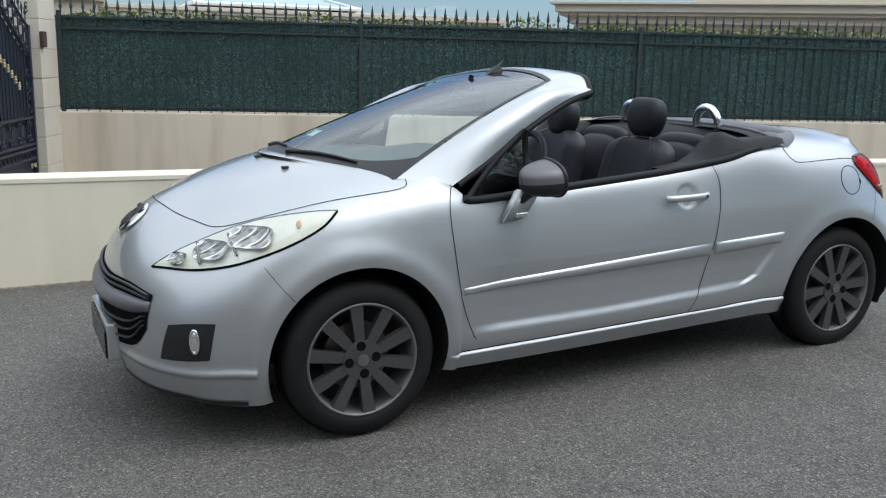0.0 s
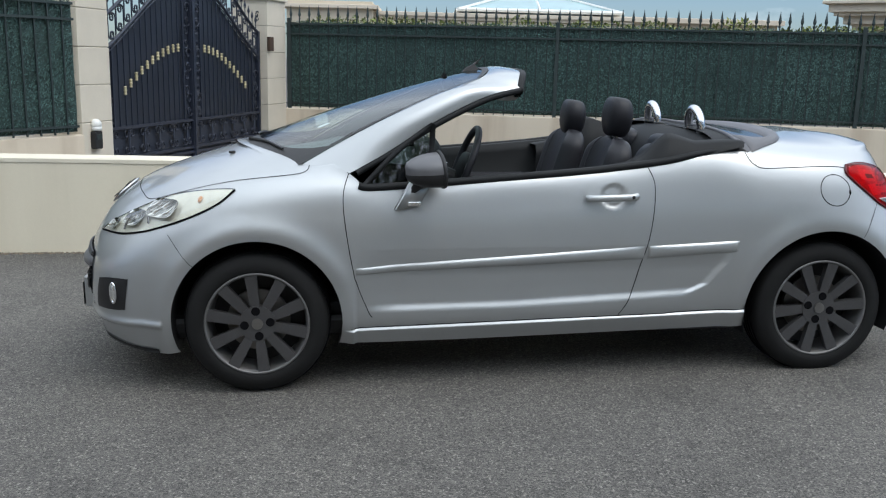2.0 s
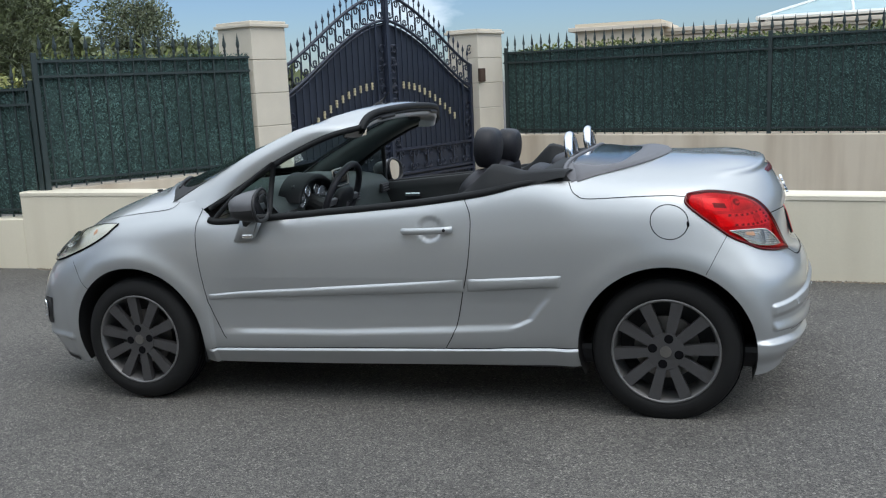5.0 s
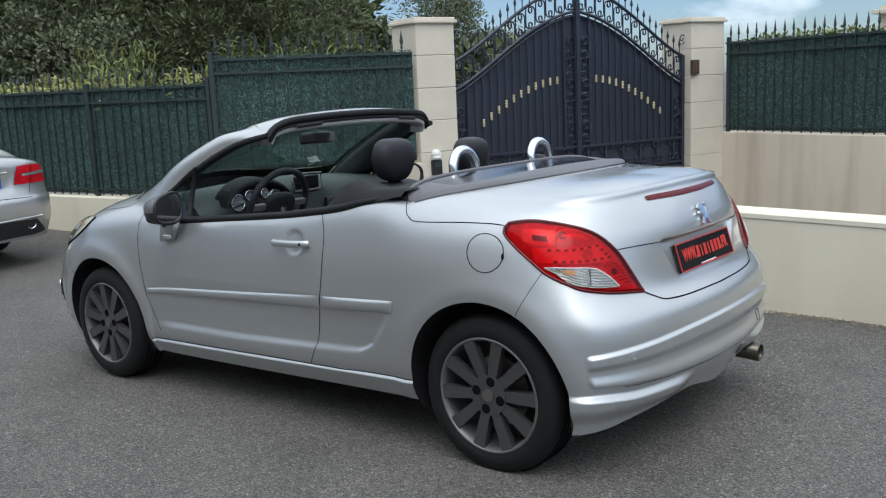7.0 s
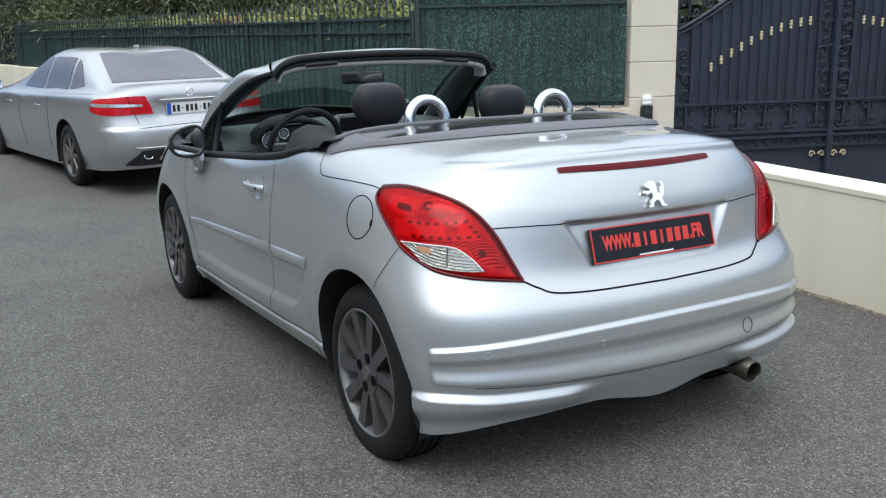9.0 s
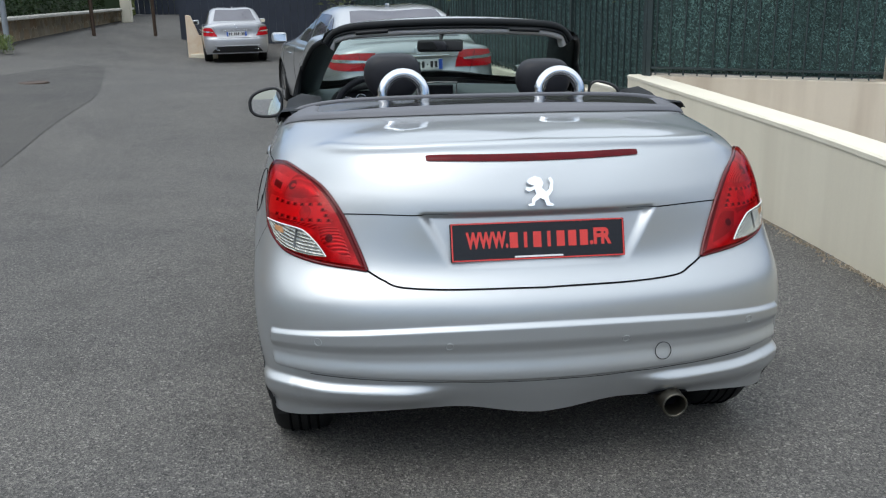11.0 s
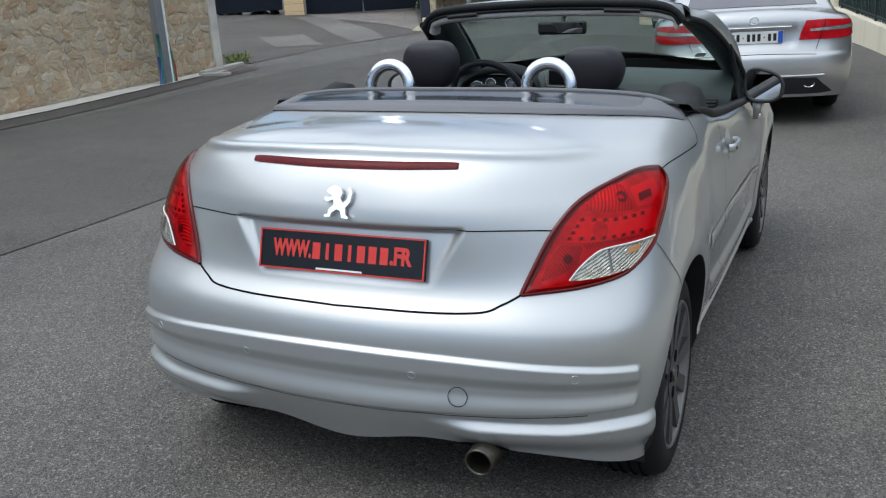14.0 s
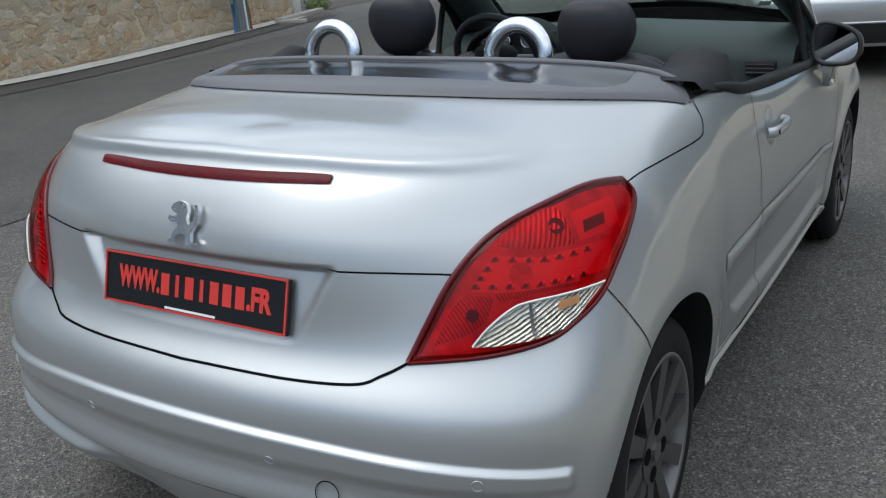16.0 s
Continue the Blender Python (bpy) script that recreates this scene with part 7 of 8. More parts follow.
        part("mirror_glass", boxm((-wb + 0.803, s * (W / 2 + 0.09), 0.99), (0.004, 0.16, 0.09), 0.001), M_MIRROR, mr)
        for x in (-wb * 0.28, -wb * 0.66):
            part("door_handle", boxm(tuple(lay((x, s * W / 2, 0.80), 0.012)), (0.19, 0.02, 0.025), 0.008), paint, c)
        for pts_ in ([(-wb * 0.06 - 0.32, 0.95), (-wb * 0.06 - 0.34, 0.6), (-wb * 0.2, 0.3)], [(-wb * 0.52, 0.95), (-wb * 0.53, 0.6), (-wb * 0.52, 0.3)], [(-wb * 0.86, 0.93), (-wb * 0.88, 0.6), (-wb * 0.84, 0.3)]):
            path = [tuple(lay((x, s * W / 2, z), 0.0)) for x, z in pts_]
            part("panel_gap", mesh_of("panel_gap", *tube([lay(p, 0.0) for p in smooth_path(path, 6)], 0.003, 4), M_GAP), parent=c)
    gap = [lay((xr, y, 0.655), 0.0) for y in np.linspace(-W * 0.30, W * 0.30, 15)]
    part("panel_gap", mesh_of("panel_gap", *tube(gap, 0.004, 4), M_GAP), parent=c)
    q = lay((xr, 0, zp), 0.012)
    part("chrome_strip", boxm((q.x + 0.012, 0, zp + 0.090), (0.022, 0.66, 0.012), 0.004), M_CHROME, c)
    pl = part("number_plate", boxm((q.x, 0, zp), (0.012, 0.52, 0.11), 0.003, m=None), M_WPLATE, c, "white plate with blue end bands")
    for s in (-1, 1):
        part("blue_band", boxm((q.x + 0.007, s * 0.236, zp), (0.004, 0.042, 0.105)), M_BLUE, pl)
    for k, wd in enumerate((0.04, 0.04, 0.018, 0.04, 0.04, 0.04, 0.018, 0.04, 0.04)):
        part("print_bar", boxm((q.x + 0.007, -0.185 + 0.0465 * k, zp), (0.003, wd * 0.7, 0.066 if wd > 0.03 else 0.012)), M_BLACK, pl)
    patch("lower_apron", [(xr - 0.05, -W * 0.40, 0.27), (xr, -0.3, 0.27), (xr, 0.3, 0.27), (xr - 0.05, W * 0.40, 0.27)], [(xr - 0.05, -W * 0.30, 0.44), (xr, -0.2, 0.445), (xr, 0.2, 0.445), (xr - 0.05, W * 0.30, 0.44)], 0.006, M_BLACK, c, "black lower apron")
    v, f = tube([lay((xr, W * 0.34 * y, 0.455), 0.004) for y in np.linspace(-1, 1, 17)], 0.011, 6)
    part("bumper_ridge", mesh_of("bumper_ridge", v, f, paint, True), parent=c)
    for s in (-1, 1):
        rings = [[(x, r * 1.5 * math.cos(a), r * math.sin(a)) for a in np.linspace(0, 2 * math.pi, 21)] for x, r in ((-0.15, 0.032), (0.02, 0.034), (0.02, 0.028), (-0.1, 0.026))]
        part("exhaust_pipe", grid_mesh("exhaust_pipe", rings, M_CHROME), parent=c, m=pose(xr - 0.02, s * 0.50, 0.375))
    e = lay((xr, 0, lamp[1] + 0.025), 0.004)
    part("rear_emblem", mesh_of("rear_emblem", *tube([(e.x, 0.036 * math.cos(a), e.z + 0.036 * math.sin(a)) for a in np.linspace(0, 2 * math.pi, 25)[:-1]], 0.005, 6, True), M_CHROME, True), parent=c, label="chrome ring emblem")
    bm = boxm((-0.22, 0, H + 0.005), (0.13, 0.030, 0.055), 0.014)
    part("roof_fin", bm, paint, c)
    return c


mb_at = (-5.05, 0.195)
saloon("saloon_car", "pale silver modern saloon car with tinted glass parked by the fence", (*mb_at, ground_z(*mb_at) - 0.0), 190.0, M_SILVER2, 4.87, 2.87, 1.85, 1.385, 1.10, (0.775, 0.955, 0.39), 0.07)
old_at = (-20.3, -3.0)
saloon("saloon_car", "older grey silver saloon car parked beside a low wall", (*old_at, ground_z(*old_at)), 189.0, M_SILVER3, 4.45, 2.65, 1.70, 1.39, 1.03, (0.70, 0.915, 0.50), 0.14)

# ---- far side of the street ----


def stone_material(name, island):
    """Rubble in tans, greys and rust browns that change from stone to stone."""
    m = mat(name, (0.32, 0.25, 0.17), rough=0.9, var=0.45, scale=9 if island else 1.7, fine=34 if island else 6.5, bump=0.8, depth=0.02)
    n, l = m.node_tree.nodes, m.node_tree.links
    b = n["Principled BSDF"]
    src = b.inputs["Base Color"].links[0].from_socket
    one = n.new("ShaderNodeNewGeometry").outputs["Random Per Island"] if island else n.new("ShaderNodeObjectInfo").outputs["Random"]
    r, x = n.new("ShaderNodeValToRGB"), n.new("ShaderNodeMixRGB")
    e = r.color_ramp.elements
    e[0].position, e[0].color = 0.0, (0.40, 0.32, 0.22, 1)
    e[1].position, e[1].color = 1.0, (0.64, 0.56, 0.44, 1)
    for p, c in ((0.16, (0.50, 0.385, 0.245, 1)), (0.30, (0.46, 0.30, 0.18, 1)), (0.44, (0.62, 0.51, 0.36, 1)), (0.58, (0.40, 0.345, 0.27, 1)), (0.72, (0.55, 0.42, 0.26, 1)), (0.86, (0.50, 0.43, 0.33, 1))):
        k = e.new(p)
        k.color = c
    l.new(one, r.inputs[0])
    x.blend_type, x.inputs[0].default_value = "MIX", 0.6
    l.new(src, x.inputs[1])
    l.new(r.outputs[0], x.inputs[2])
    l.new(x.outputs[0], b.inputs["Base Color"])
    return m


M_STONE = stone_material("rubble_stone", False)
M_STONES = stone_material("rubble_stones", True)
M_LIME = mat("lime_mortar", (0.52, 0.43, 0.30), rough=0.95, var=0.4, scale=5, fine=30, bump=0.9, depth=0.04)
M_STUB = mat("patched_render", (0.66, 0.44, 0.25), rough=0.85, var=0.1, scale=3.5, bump=0.3, tint=(0.74, 0.66, 0.54))
M_LIMEWASH = mat("pale_cement", (0.56, 0.53, 0.47), rough=0.95, var=0.25, scale=4, fine=40, bump=0.8, depth=0.02)
M_STUBCREAM = mat("yellowed_cream_paint", (0.64, 0.54, 0.35), rough=0.85, var=0.12, scale=6, bump=0.3, tint=(0.70, 0.64, 0.50))
M_PEACH = mat("peach_brick", (0.72, 0.52, 0.30), rough=0.8, var=0.08, rand=0.3)
M_CONCRETE = mat("pale_concrete", (0.36, 0.34, 0.30), rough=0.9, var=0.15)
M_ZINC = mat("zinc_pole", (0.30, 0.32, 0.34), rough=0.45, metal=0.6, var=0.15)


def rubble(name, n, seed):
    """An uneven stone face: one bulging cap with an irregular outline."""
    rng = np.random.default_rng(seed)
    k = 7
    rad = 0.52 * (1 + 0.30 * rng.uniform(-1, 1, k))
    vs = [(0, -0.5, 0)]
    for ring, (f, d) in enumerate(((0.55, -0.46), (0.86, -0.34), (1.0, 0.25))):
        for i in range(k):
            a = 2 * math.pi * i / k
            vs.append((f * rad[i] * math.cos(a), d + rng.uniform(-0.12, 0.12), f * rad[i] * math.sin(a)))
    fs = [(0, 1 + (i + 1) % k, 1 + i) for i in range(k)]
    for r in range(2):
        for i in range(k):
            a, b = 1 + r * k + i, 1 + r * k + (i + 1) % k
            fs.append((a, b, b + k, a + k))
    return mesh_of(name, vs, fs, M_STONE)


def stone_wall(name, a, b, h, label, size, faces_y=-1, count=290, seed=3):
    """A rubble wall from a to b; the stones nearest its street end are separate pieces."""
    a, b = Vector(a), Vector(b)
    ln = (b - a).length
    head = math.degrees(math.atan2(b.y - a.y, b.x - a.x))
    z = min(ground_z(*a), ground_z(*b)) - 0.2
    w = thing(name, label, "wall", along((a.x, a.y, z), head), from_bm(name, boxm((ln / 2, -faces_y * 0.2, h / 2), (ln, 0.4, h), 0.02), M_LIME), kind="structure")
    kinds = [rubble("stone", 9, seed + k) for k in range(9)]
    rng = np.random.default_rng(seed)
    spots = []
    rowz, n = 0.1, 0
    while rowz < h - size * 0.7:
        rh = size * rng.uniform(0.6, 1.15)
        x = rng.uniform(0, 0.1)
        while x < ln - 0.1:
            sw = size * rng.uniform(0.55, 1.6)
            spots.append((x + sw / 2, rowz + rh / 2, sw, rh))
            x += sw * 0.96
        rowz += rh * 0.94
    spots.sort(key=lambda s: -s[0])
    rest = []
    for i, (x, zz, sw, rh) in enumerate(spots):
        m = pose(x, 0.012, zz + rng.uniform(-0.04, 0.04), 0, rng.uniform(-40, 40), 0 if faces_y < 0 else 180) @ Matrix.Diagonal((sw * rng.uniform(1.1, 1.42), 0.03 + 0.035 * rng.random(), rh * rng.uniform(1.1, 1.42), 1))
        me = kinds[int(rng.integers(9))]
        if i < count:
            part("stone", me, parent=w, m=m)
        else:
            rest.append(([m @ v.co for v in me.vertices], [tuple(p.vertices) for p in me.polygons]))
    if rest:
        tagged(part("stones", mesh_of("stones", *join(*rest), M_STONES), parent=w), kind="stuff")
    return w


stone_wall("wall_stone", (1.5, -10.1), (-8.30, -9.18), 3.6, "tall rubble stone wall in tan and grey along the street", 0.175, faces_y=-1)
end = thing("wall_stone_end", "whitewashed upright end of the stone wall", "wall", pose(-8.40, -9.25, 0.9, 0, 0, -5), from_bm("wall_stone_end", boxm((0, 0, 0.75), (0.20, 0.24, 3.6), 0.03), M_LIMEWASH), kind="structure")
# pole with coloured conduits against the stone wall
pole = thing("utility_pole", "grey square utility pole with green and red conduits", "pole", pose(-6.72, -8.95, ground_z(-6.72, -8.95)))
part("post", boxm((0, 0, 2.2), (0.16, 0.14, 4.4), 0.01), M_ZINC, pole)
for dx, cl, h in ((-0.14, (0.05, 0.16, 0.10), 0.95), (-0.19, (0.36, 0.05, 0.03), 0.5), (0.13, (0.04, 0.18, 0.14), 0.8), (0.18, (0.05, 0.10, 0.25), 0.45), (-0.10, (0.55, 0.55, 0.52), 3.8)):
    part("conduit", mesh_of("conduit", *tube([(dx, 0.05, 0), (dx * 0.9, 0.07, h * 0.5), (dx * 0.8, 0.04, h)], 0.025, 8), mat("conduit_colour", cl, rough=0.5), True), parent=pole)
drain = thing("street_drain", "open concrete gutter mouth with weeds beside the wall", "drain", pose(-8.1, -8.85, ground_z(-8.1, -8.85), 0, 0, 190))
part("kerb", boxm((0.2, 0.12, 0.02), (1.5, 0.14, 0.12), 0.02), M_CONCRETE, drain)
part("kerb", boxm((-0.55, -0.15, 0.0), (0.14, 0.5, 0.10), 0.02), M_CONCRETE, drain)
part("channel", boxm((0.25, -0.18, 0.005), (1.3, 0.35, 0.02), 0.004), M_RUST, drain, "dark brown channel")

# drive with a navy gate between peach piers
M_DRIVEGATE = mat("dark_navy_sheet", (0.011, 0.015, 0.024), rough=0.7, var=0.25, scale=2, bump=0.08, spec=0.15)


def court_gate():
    a, b = Vector((-18.75, -13.75)), Vector((-20.35, -10.75))
    head = math.degrees(math.atan2(b.y - a.y, b.x - a.x))
    ln = (b - a).length
    z = ground_z(-19.5, -12.2) - 0.05
    g = thing("sliding_gate", "closed navy sheet-metal double gate across a drive", "gate", along((a.x, a.y, z), head))
    for k in (0, 1):
        x0, x1 = k * ln / 2 + 0.02, (k + 1) * ln / 2 - 0.02
        lf = part("leaf", boxm(((x0 + x1) / 2, 0, 1.15), (x1 - x0, 0.03, 2.1)), M_DRIVEGATE, g)
        for zz in (0.14, 1.25, 2.15):
            part("rail", boxm(((x0 + x1) / 2, 0.02, zz), (x1 - x0, 0.05, 0.06)), M_DRIVEGATE, lf)
        for i in range(12):
            part("slat", boxm((x0 + (x1 - x0) * (i + 0.5) / 12, 0.02, 1.15), (0.03, 0.03, 2.0)), M_DRIVEGATE, lf)
    for s, lb in ((-0.32, "peach brick gate pier with a small white letter plate"), (ln + 0.32, "peach brick gate pier beside the hedge")):
        p = thing("gate_pier", lb, "gate pier", along((a.x, a.y, z), head) @ pose(s, 0, 0), group="peach gate piers")
        part("core", boxm((0, 0, 1.3), (0.54, 0.44, 2.6)), M_MORTAR, p)
        bl = from_bm("block", boxm((0, 0, 0.11), (0.57, 0.47, 0.215), 0.008), M_PEACH)
        for i in range(12):
            part("block", bl, parent=p, m=pose(0, 0, 0.225 * i))
        part("name_plate", boxm((0.0, 0.25, 1.75), (0.13, 0.02, 0.2), 0.004), M_WHITE, p) if s < 0 else None
    # navy fence and rubble edge uphill of the gate
    f = thing("sheet_fence", "navy metal fence on a low rubble edge", "fence", along((a.x, a.y, z), head) @ pose(-0.65, 0, 0))
    for i in range(26):
        part("slat", boxm((-0.11 - 0.22 * i, -0.2, 1.15), (0.17, 0.02, 1.7)), M_DRIVEGATE, f)
    part("backing", boxm((-2.9, -0.225, 1.15), (5.8, 0.012, 1.68)), M_DRIVEGATE, f)
    part("rail", boxm((-2.9, -0.17, 1.8), (5.8, 0.04, 0.05)), M_DRIVEGATE, f)
    part("rail", boxm((-2.9, -0.17, 0.5), (5.8, 0.04, 0.05)), M_DRIVEGATE, f)
    part("post", boxm((-0.35, 0.15, 1.0), (0.14, 0.10, 2.4), 0.01), M_DRIVEGATE, f)
    rng = random.Random(5)
    for i in range(22):
        part("stone", rubble("stone", 9, 40 + i), parent=f, m=pose(-0.3 - 0.26 * i, 0.22, 0.10 + 0.08 * rng.random(), 0, rng.uniform(0, 360), 180) @ Matrix.Diagonal((0.36, 0.35, 0.3, 1)))
    return z


court_gate()
# cream plinth and two dark posts at the corner of the drive
plinth = thing("corner_plinth", "cream painted concrete corner stub by the drive", "plinth", pose(-15.05, -8.14, ground_z(-15.05, -8.14) - 0.03, 0, 0, 60) @ Matrix.Scale(0.72, 4))
wedge = [(-0.50, 0.0), (0.45, 0.0), (0.45, 0.25), (-0.05, 0.25), (-0.50, 0.08)]
vs = [(x, y, z) for y in (-0.22, 0.22) for x, z in wedge]
part("stub", mesh_of("stub", vs, [(0, 1, 2, 3, 4), (9, 8, 7, 6, 5), (0, 5, 6, 1), (1, 6, 7, 2), (2, 7, 8, 3), (3, 8, 9, 4), (4, 9, 5, 0)], M_STUBCREAM), parent=plinth)
part("stub", boxm((0.26, 0, 0.24), (0.36, 0.40, 0.46), 0.04), M_STUBCREAM, plinth)
for dx, dy, w, h in ((-17.65, -9.33, 0.25, 0.90), (-18.15, -9.12, 0.24, 1.02)):
    bn = thing("dark_post", "short dark navy metal post standing behind the plinth", "post", pose(dx, dy, ground_z(dx, dy), 0, 0, 20), group="dark posts at the drive")
    part("body", boxm((0, 0, h / 2), (w, w, h), 0.02), M_NAVY, bn)
    part("cap", boxm((0, 0, h + 0.015), (w + 0.03, w + 0.03, 0.03), 0.01), M_NAVY2, bn)
lamp_post = thing("street_lamp_post", "grey galvanised street pole at the roadside", "pole", pose(-17.25, -7.9, ground_z(-17.25, -7.9)))
part("post", cyl(bmesh.new(), (0, 0, 3), 0.068, 6.0, seg=16, r2=0.055), M_ZINC, lamp_post)
part("foot", cyl(bmesh.new(), (0, 0, 0.04), 0.11, 0.08, seg=16), M_CONCRETE, lamp_post)
# low stone wall under the hedge
stone_wall("wall_hedge_base", (-17.6, -9.0), (-34.5, -8.7), 0.84, "low rubble wall with a pale coping under the hedge", 0.28, faces_y=-1, count=200, seed=11)
hz = min(ground_z(-17.6, -9.0), ground_z(-34.5, -8.7))
thing("wall_hedge_coping", "pale coping on the low rubble wall", "wall", along((-17.6, -9.0, hz - 0.2), 178.98), from_bm("wall_hedge_coping", boxm((8.4, -0.16, 0.875), (17.0, 0.54, 0.08), 0.015), M_LIMEWASH), kind="structure")
# end of the street: low wall by the older car, navy gates, posts
thing("wall_side", "cream low wall beside the older parked car", "wall", along((-15.6, 0.76, 0), 188.4), from_bm("wall_side", boxm((4.6, -0.1, 0.0), (9.6, 0.25, 1.55), 0.02), M_CREAM), kind="structure")
stub = thing("wall_stub", "peach and cream rendered wall end with a slanted top", "wall", pose(-21.2, -4.2, ground_z(-21.2, -4.2), 0, 0, 3), kind="structure")
STUB = [(-0.17, -0.1), (0.60, -0.1), (0.60, 0.56), (0.14, 0.60), (0.05, 0.86), (-0.05, 1.14), (-0.17, 1.16)]
vs = [(x, y, z) for x in (-0.16, 0.16) for y, z in STUB]
part("slant", mesh_of("slant", vs, [tuple(range(6, -1, -1)), tuple(range(7, 14))] + [(k, (k + 1) % 7, 7 + (k + 1) % 7, 7 + k) for k in range(7)], M_STUB), parent=stub)
part("plinth", boxm((0.02, 0.25, 0.03), (0.36, 0.72, 0.16), 0.02), M_CREAM, stub)
fg = thing("panel_gate", "dark navy panel gate behind the older car", "gate", along((-27.0, -5.4, ground_z(-27, -3)), 84))
for i in range(28):
    part("panel", boxm((0.13 + 0.25 * i, 0, 1.7), (0.242, 0.04, 3.4)), M_NAVY2, fg)
part("rail", boxm((3.5, 0.03, 0.3), (7.0, 0.04, 0.08)), M_NAVY, fg)
part("rail", boxm((3.5, 0.03, 3.1), (7.0, 0.04, 0.08)), M_NAVY, fg)
eg = thing("panel_gate", "dark gate closing the end of the street", "gate", along((-41.0, -9.6, ground_z(-41, -8)), 80))
for i in range(14):
    part("panel", boxm((0.15 + 0.29 * i, 0, 1.5), (0.26, 0.04, 3.0)), M_NAVY2, eg)
part("rail", boxm((2.0, 0.03, 2.6), (4.1, 0.05, 0.1)), M_NAVY, eg)
for x, y in ((-40.6, -5.3), (-32.5, -8.2)):
    p = thing("stone_post", "pale stone gate post at the roadside", "post", pose(x, y, ground_z(x, y)), group="stone posts")
    part("shaft", boxm((0, 0, 0.9), (0.38, 0.38, 1.8), 0.02), M_COPING, p)
    part("cap", boxm((0, 0, 1.85), (0.46, 0.46, 0.1), 0.02), M_CONCRETE, p)
for x, y in ((-24.3, -7.6), (-26.8, -6.2)):
    p = thing("timber_pole", "dark timber pole at the roadside", "pole", pose(x, y, ground_z(x, y)), group="timber poles")
    part("shaft", cyl(bmesh.new(), (0, 0, 2.5), 0.06, 5.0, seg=12, r2=0.05), M_RUST, p)
    part("band", cyl(bmesh.new(), (0, 0, 1.6), 0.066, 0.05, seg=12), M_ZINC, p)
# older, darker asphalt strips and repairs in the road
M_OLDROAD = asphalt_material("old_asphalt", 0.74)
M_DARKROAD = asphalt_material("dark_asphalt_strip", 0.70, 1.06)
M_SLAB = asphalt_material("patched_asphalt", 1.45, 1.02)
M_TAR = mat("tar", (0.045, 0.045, 0.046), rough=0.8)


def road_patch(name, lo, up, material, label, lift=0.006):
    lo_, up_ = smooth_path(lo, 10), smooth_path(up, 10)
    rows = [[(*(a * (1 - t) + b * t), ground_z(*(a * (1 - t) + b * t)) + lift + 0.004 * noise.noise((a[0] * 0.7, a[1] * 0.7, 0))) for t in np.linspace(0, 1, 15)] for a, b in zip(lo_, up_)]
    thing(name, label, "road", data=grid_mesh(name, rows, material), kind="structure")


road_patch("road_old", [(12, -4.0), (4, -3.4), (-0.7, -3.5), (-5.5, -3.86), (-8.4, -3.98), (-10.8, -4.4), (-15.6, -5.4)], [(12, -9.3), (4, -8.9), (-0.7, -8.6), (-5.5, -7.9), (-8.4, -7.4), (-10.8, -6.9), (-15.6, -5.9)], M_OLDROAD, "older worn grey asphalt lane with cracks")
road_patch("road_strip", [(4, -8.9), (-0.7, -8.6), (-4.3, -8.35), (-8.4, -8.3)], [(4, -9.9), (-0.7, -9.6), (-4.3, -9.1), (-8.4, -8.82)], M_DARKROAD, "dark new asphalt strip beside the stone wall", 0.010)
M_DRIVE = asphalt_material("drive_asphalt", 0.80, 1.05)
M_APRON = asphalt_material("worn_cement", 1.75, 1.06)
road_patch("road_drive", [(-9.2, -9.05), (-11.7, -8.87), (-12.9, -8.45), (-14.6, -8.05)], [(-11.5, -14.6), (-15.5, -14.4), (-18.5, -13.4), (-20.4, -10.95)], M_DRIVE, "dark patched asphalt of a side drive", 0.008)
road_patch("road_strip_pale", [(-17.6, -13.4), (-15.6, -11.5), (-14.0, -10.0), (-12.5, -8.62)], [(-18.2, -12.7), (-16.4, -11.0), (-14.9, -9.5), (-13.4, -8.40)], M_SLAB, "pale trench repair across the drive", 0.013)
road_patch("road_apron", [(-18.3, -13.4), (-19.2, -12.2), (-20.5, -11.0)], [(-17.7, -12.7), (-16.3, -9.9), (-14.9, -8.2)], M_APRON, "worn pale cement apron before the drive gate", 0.018)
road_patch("road_slab", [(-13.45, -11.79), (-13.94, -10.82)], [(-11.87, -10.25), (-12.12, -9.22)], M_SLAB, "pale concrete slab in the drive", 0.016)
wob = [(x, y + 0.05 * noise.noise((x * 3, 1, 0)) + 0.04 * noise.noise((x * 9, 2, 0))) for x, y in smooth_path([(1.4, -9.82), (-2.6, -9.22), (-5.3, -8.93), (-8.2, -8.80)], 10)]
road_patch("cement_strip", wob, [(x - 0.02, -10.1 + 0.0941 * (1.5 - x) + 0.06) for x, y in wob], M_LIMEWASH, "pale rough cement strip at the foot of the stone wall", 0.022)
mh = thing("manhole_cover", "dark iron manhole cover in the road", "manhole", pose(-11.0, -5.57, ground_z(-11, -5.57) + 0.006))
part("lid", cyl(bmesh.new(), (0, 0, 0.004), 0.22, 0.014, seg=28), M_RUST, mh)
part("ring", mesh_of("ring", *tube([(0.245 * math.cos(a), 0.245 * math.sin(a), 0.004) for a in np.linspace(0, 2 * math.pi, 29)[:-1]], 0.012, 5, True), M_RUST), parent=mh)
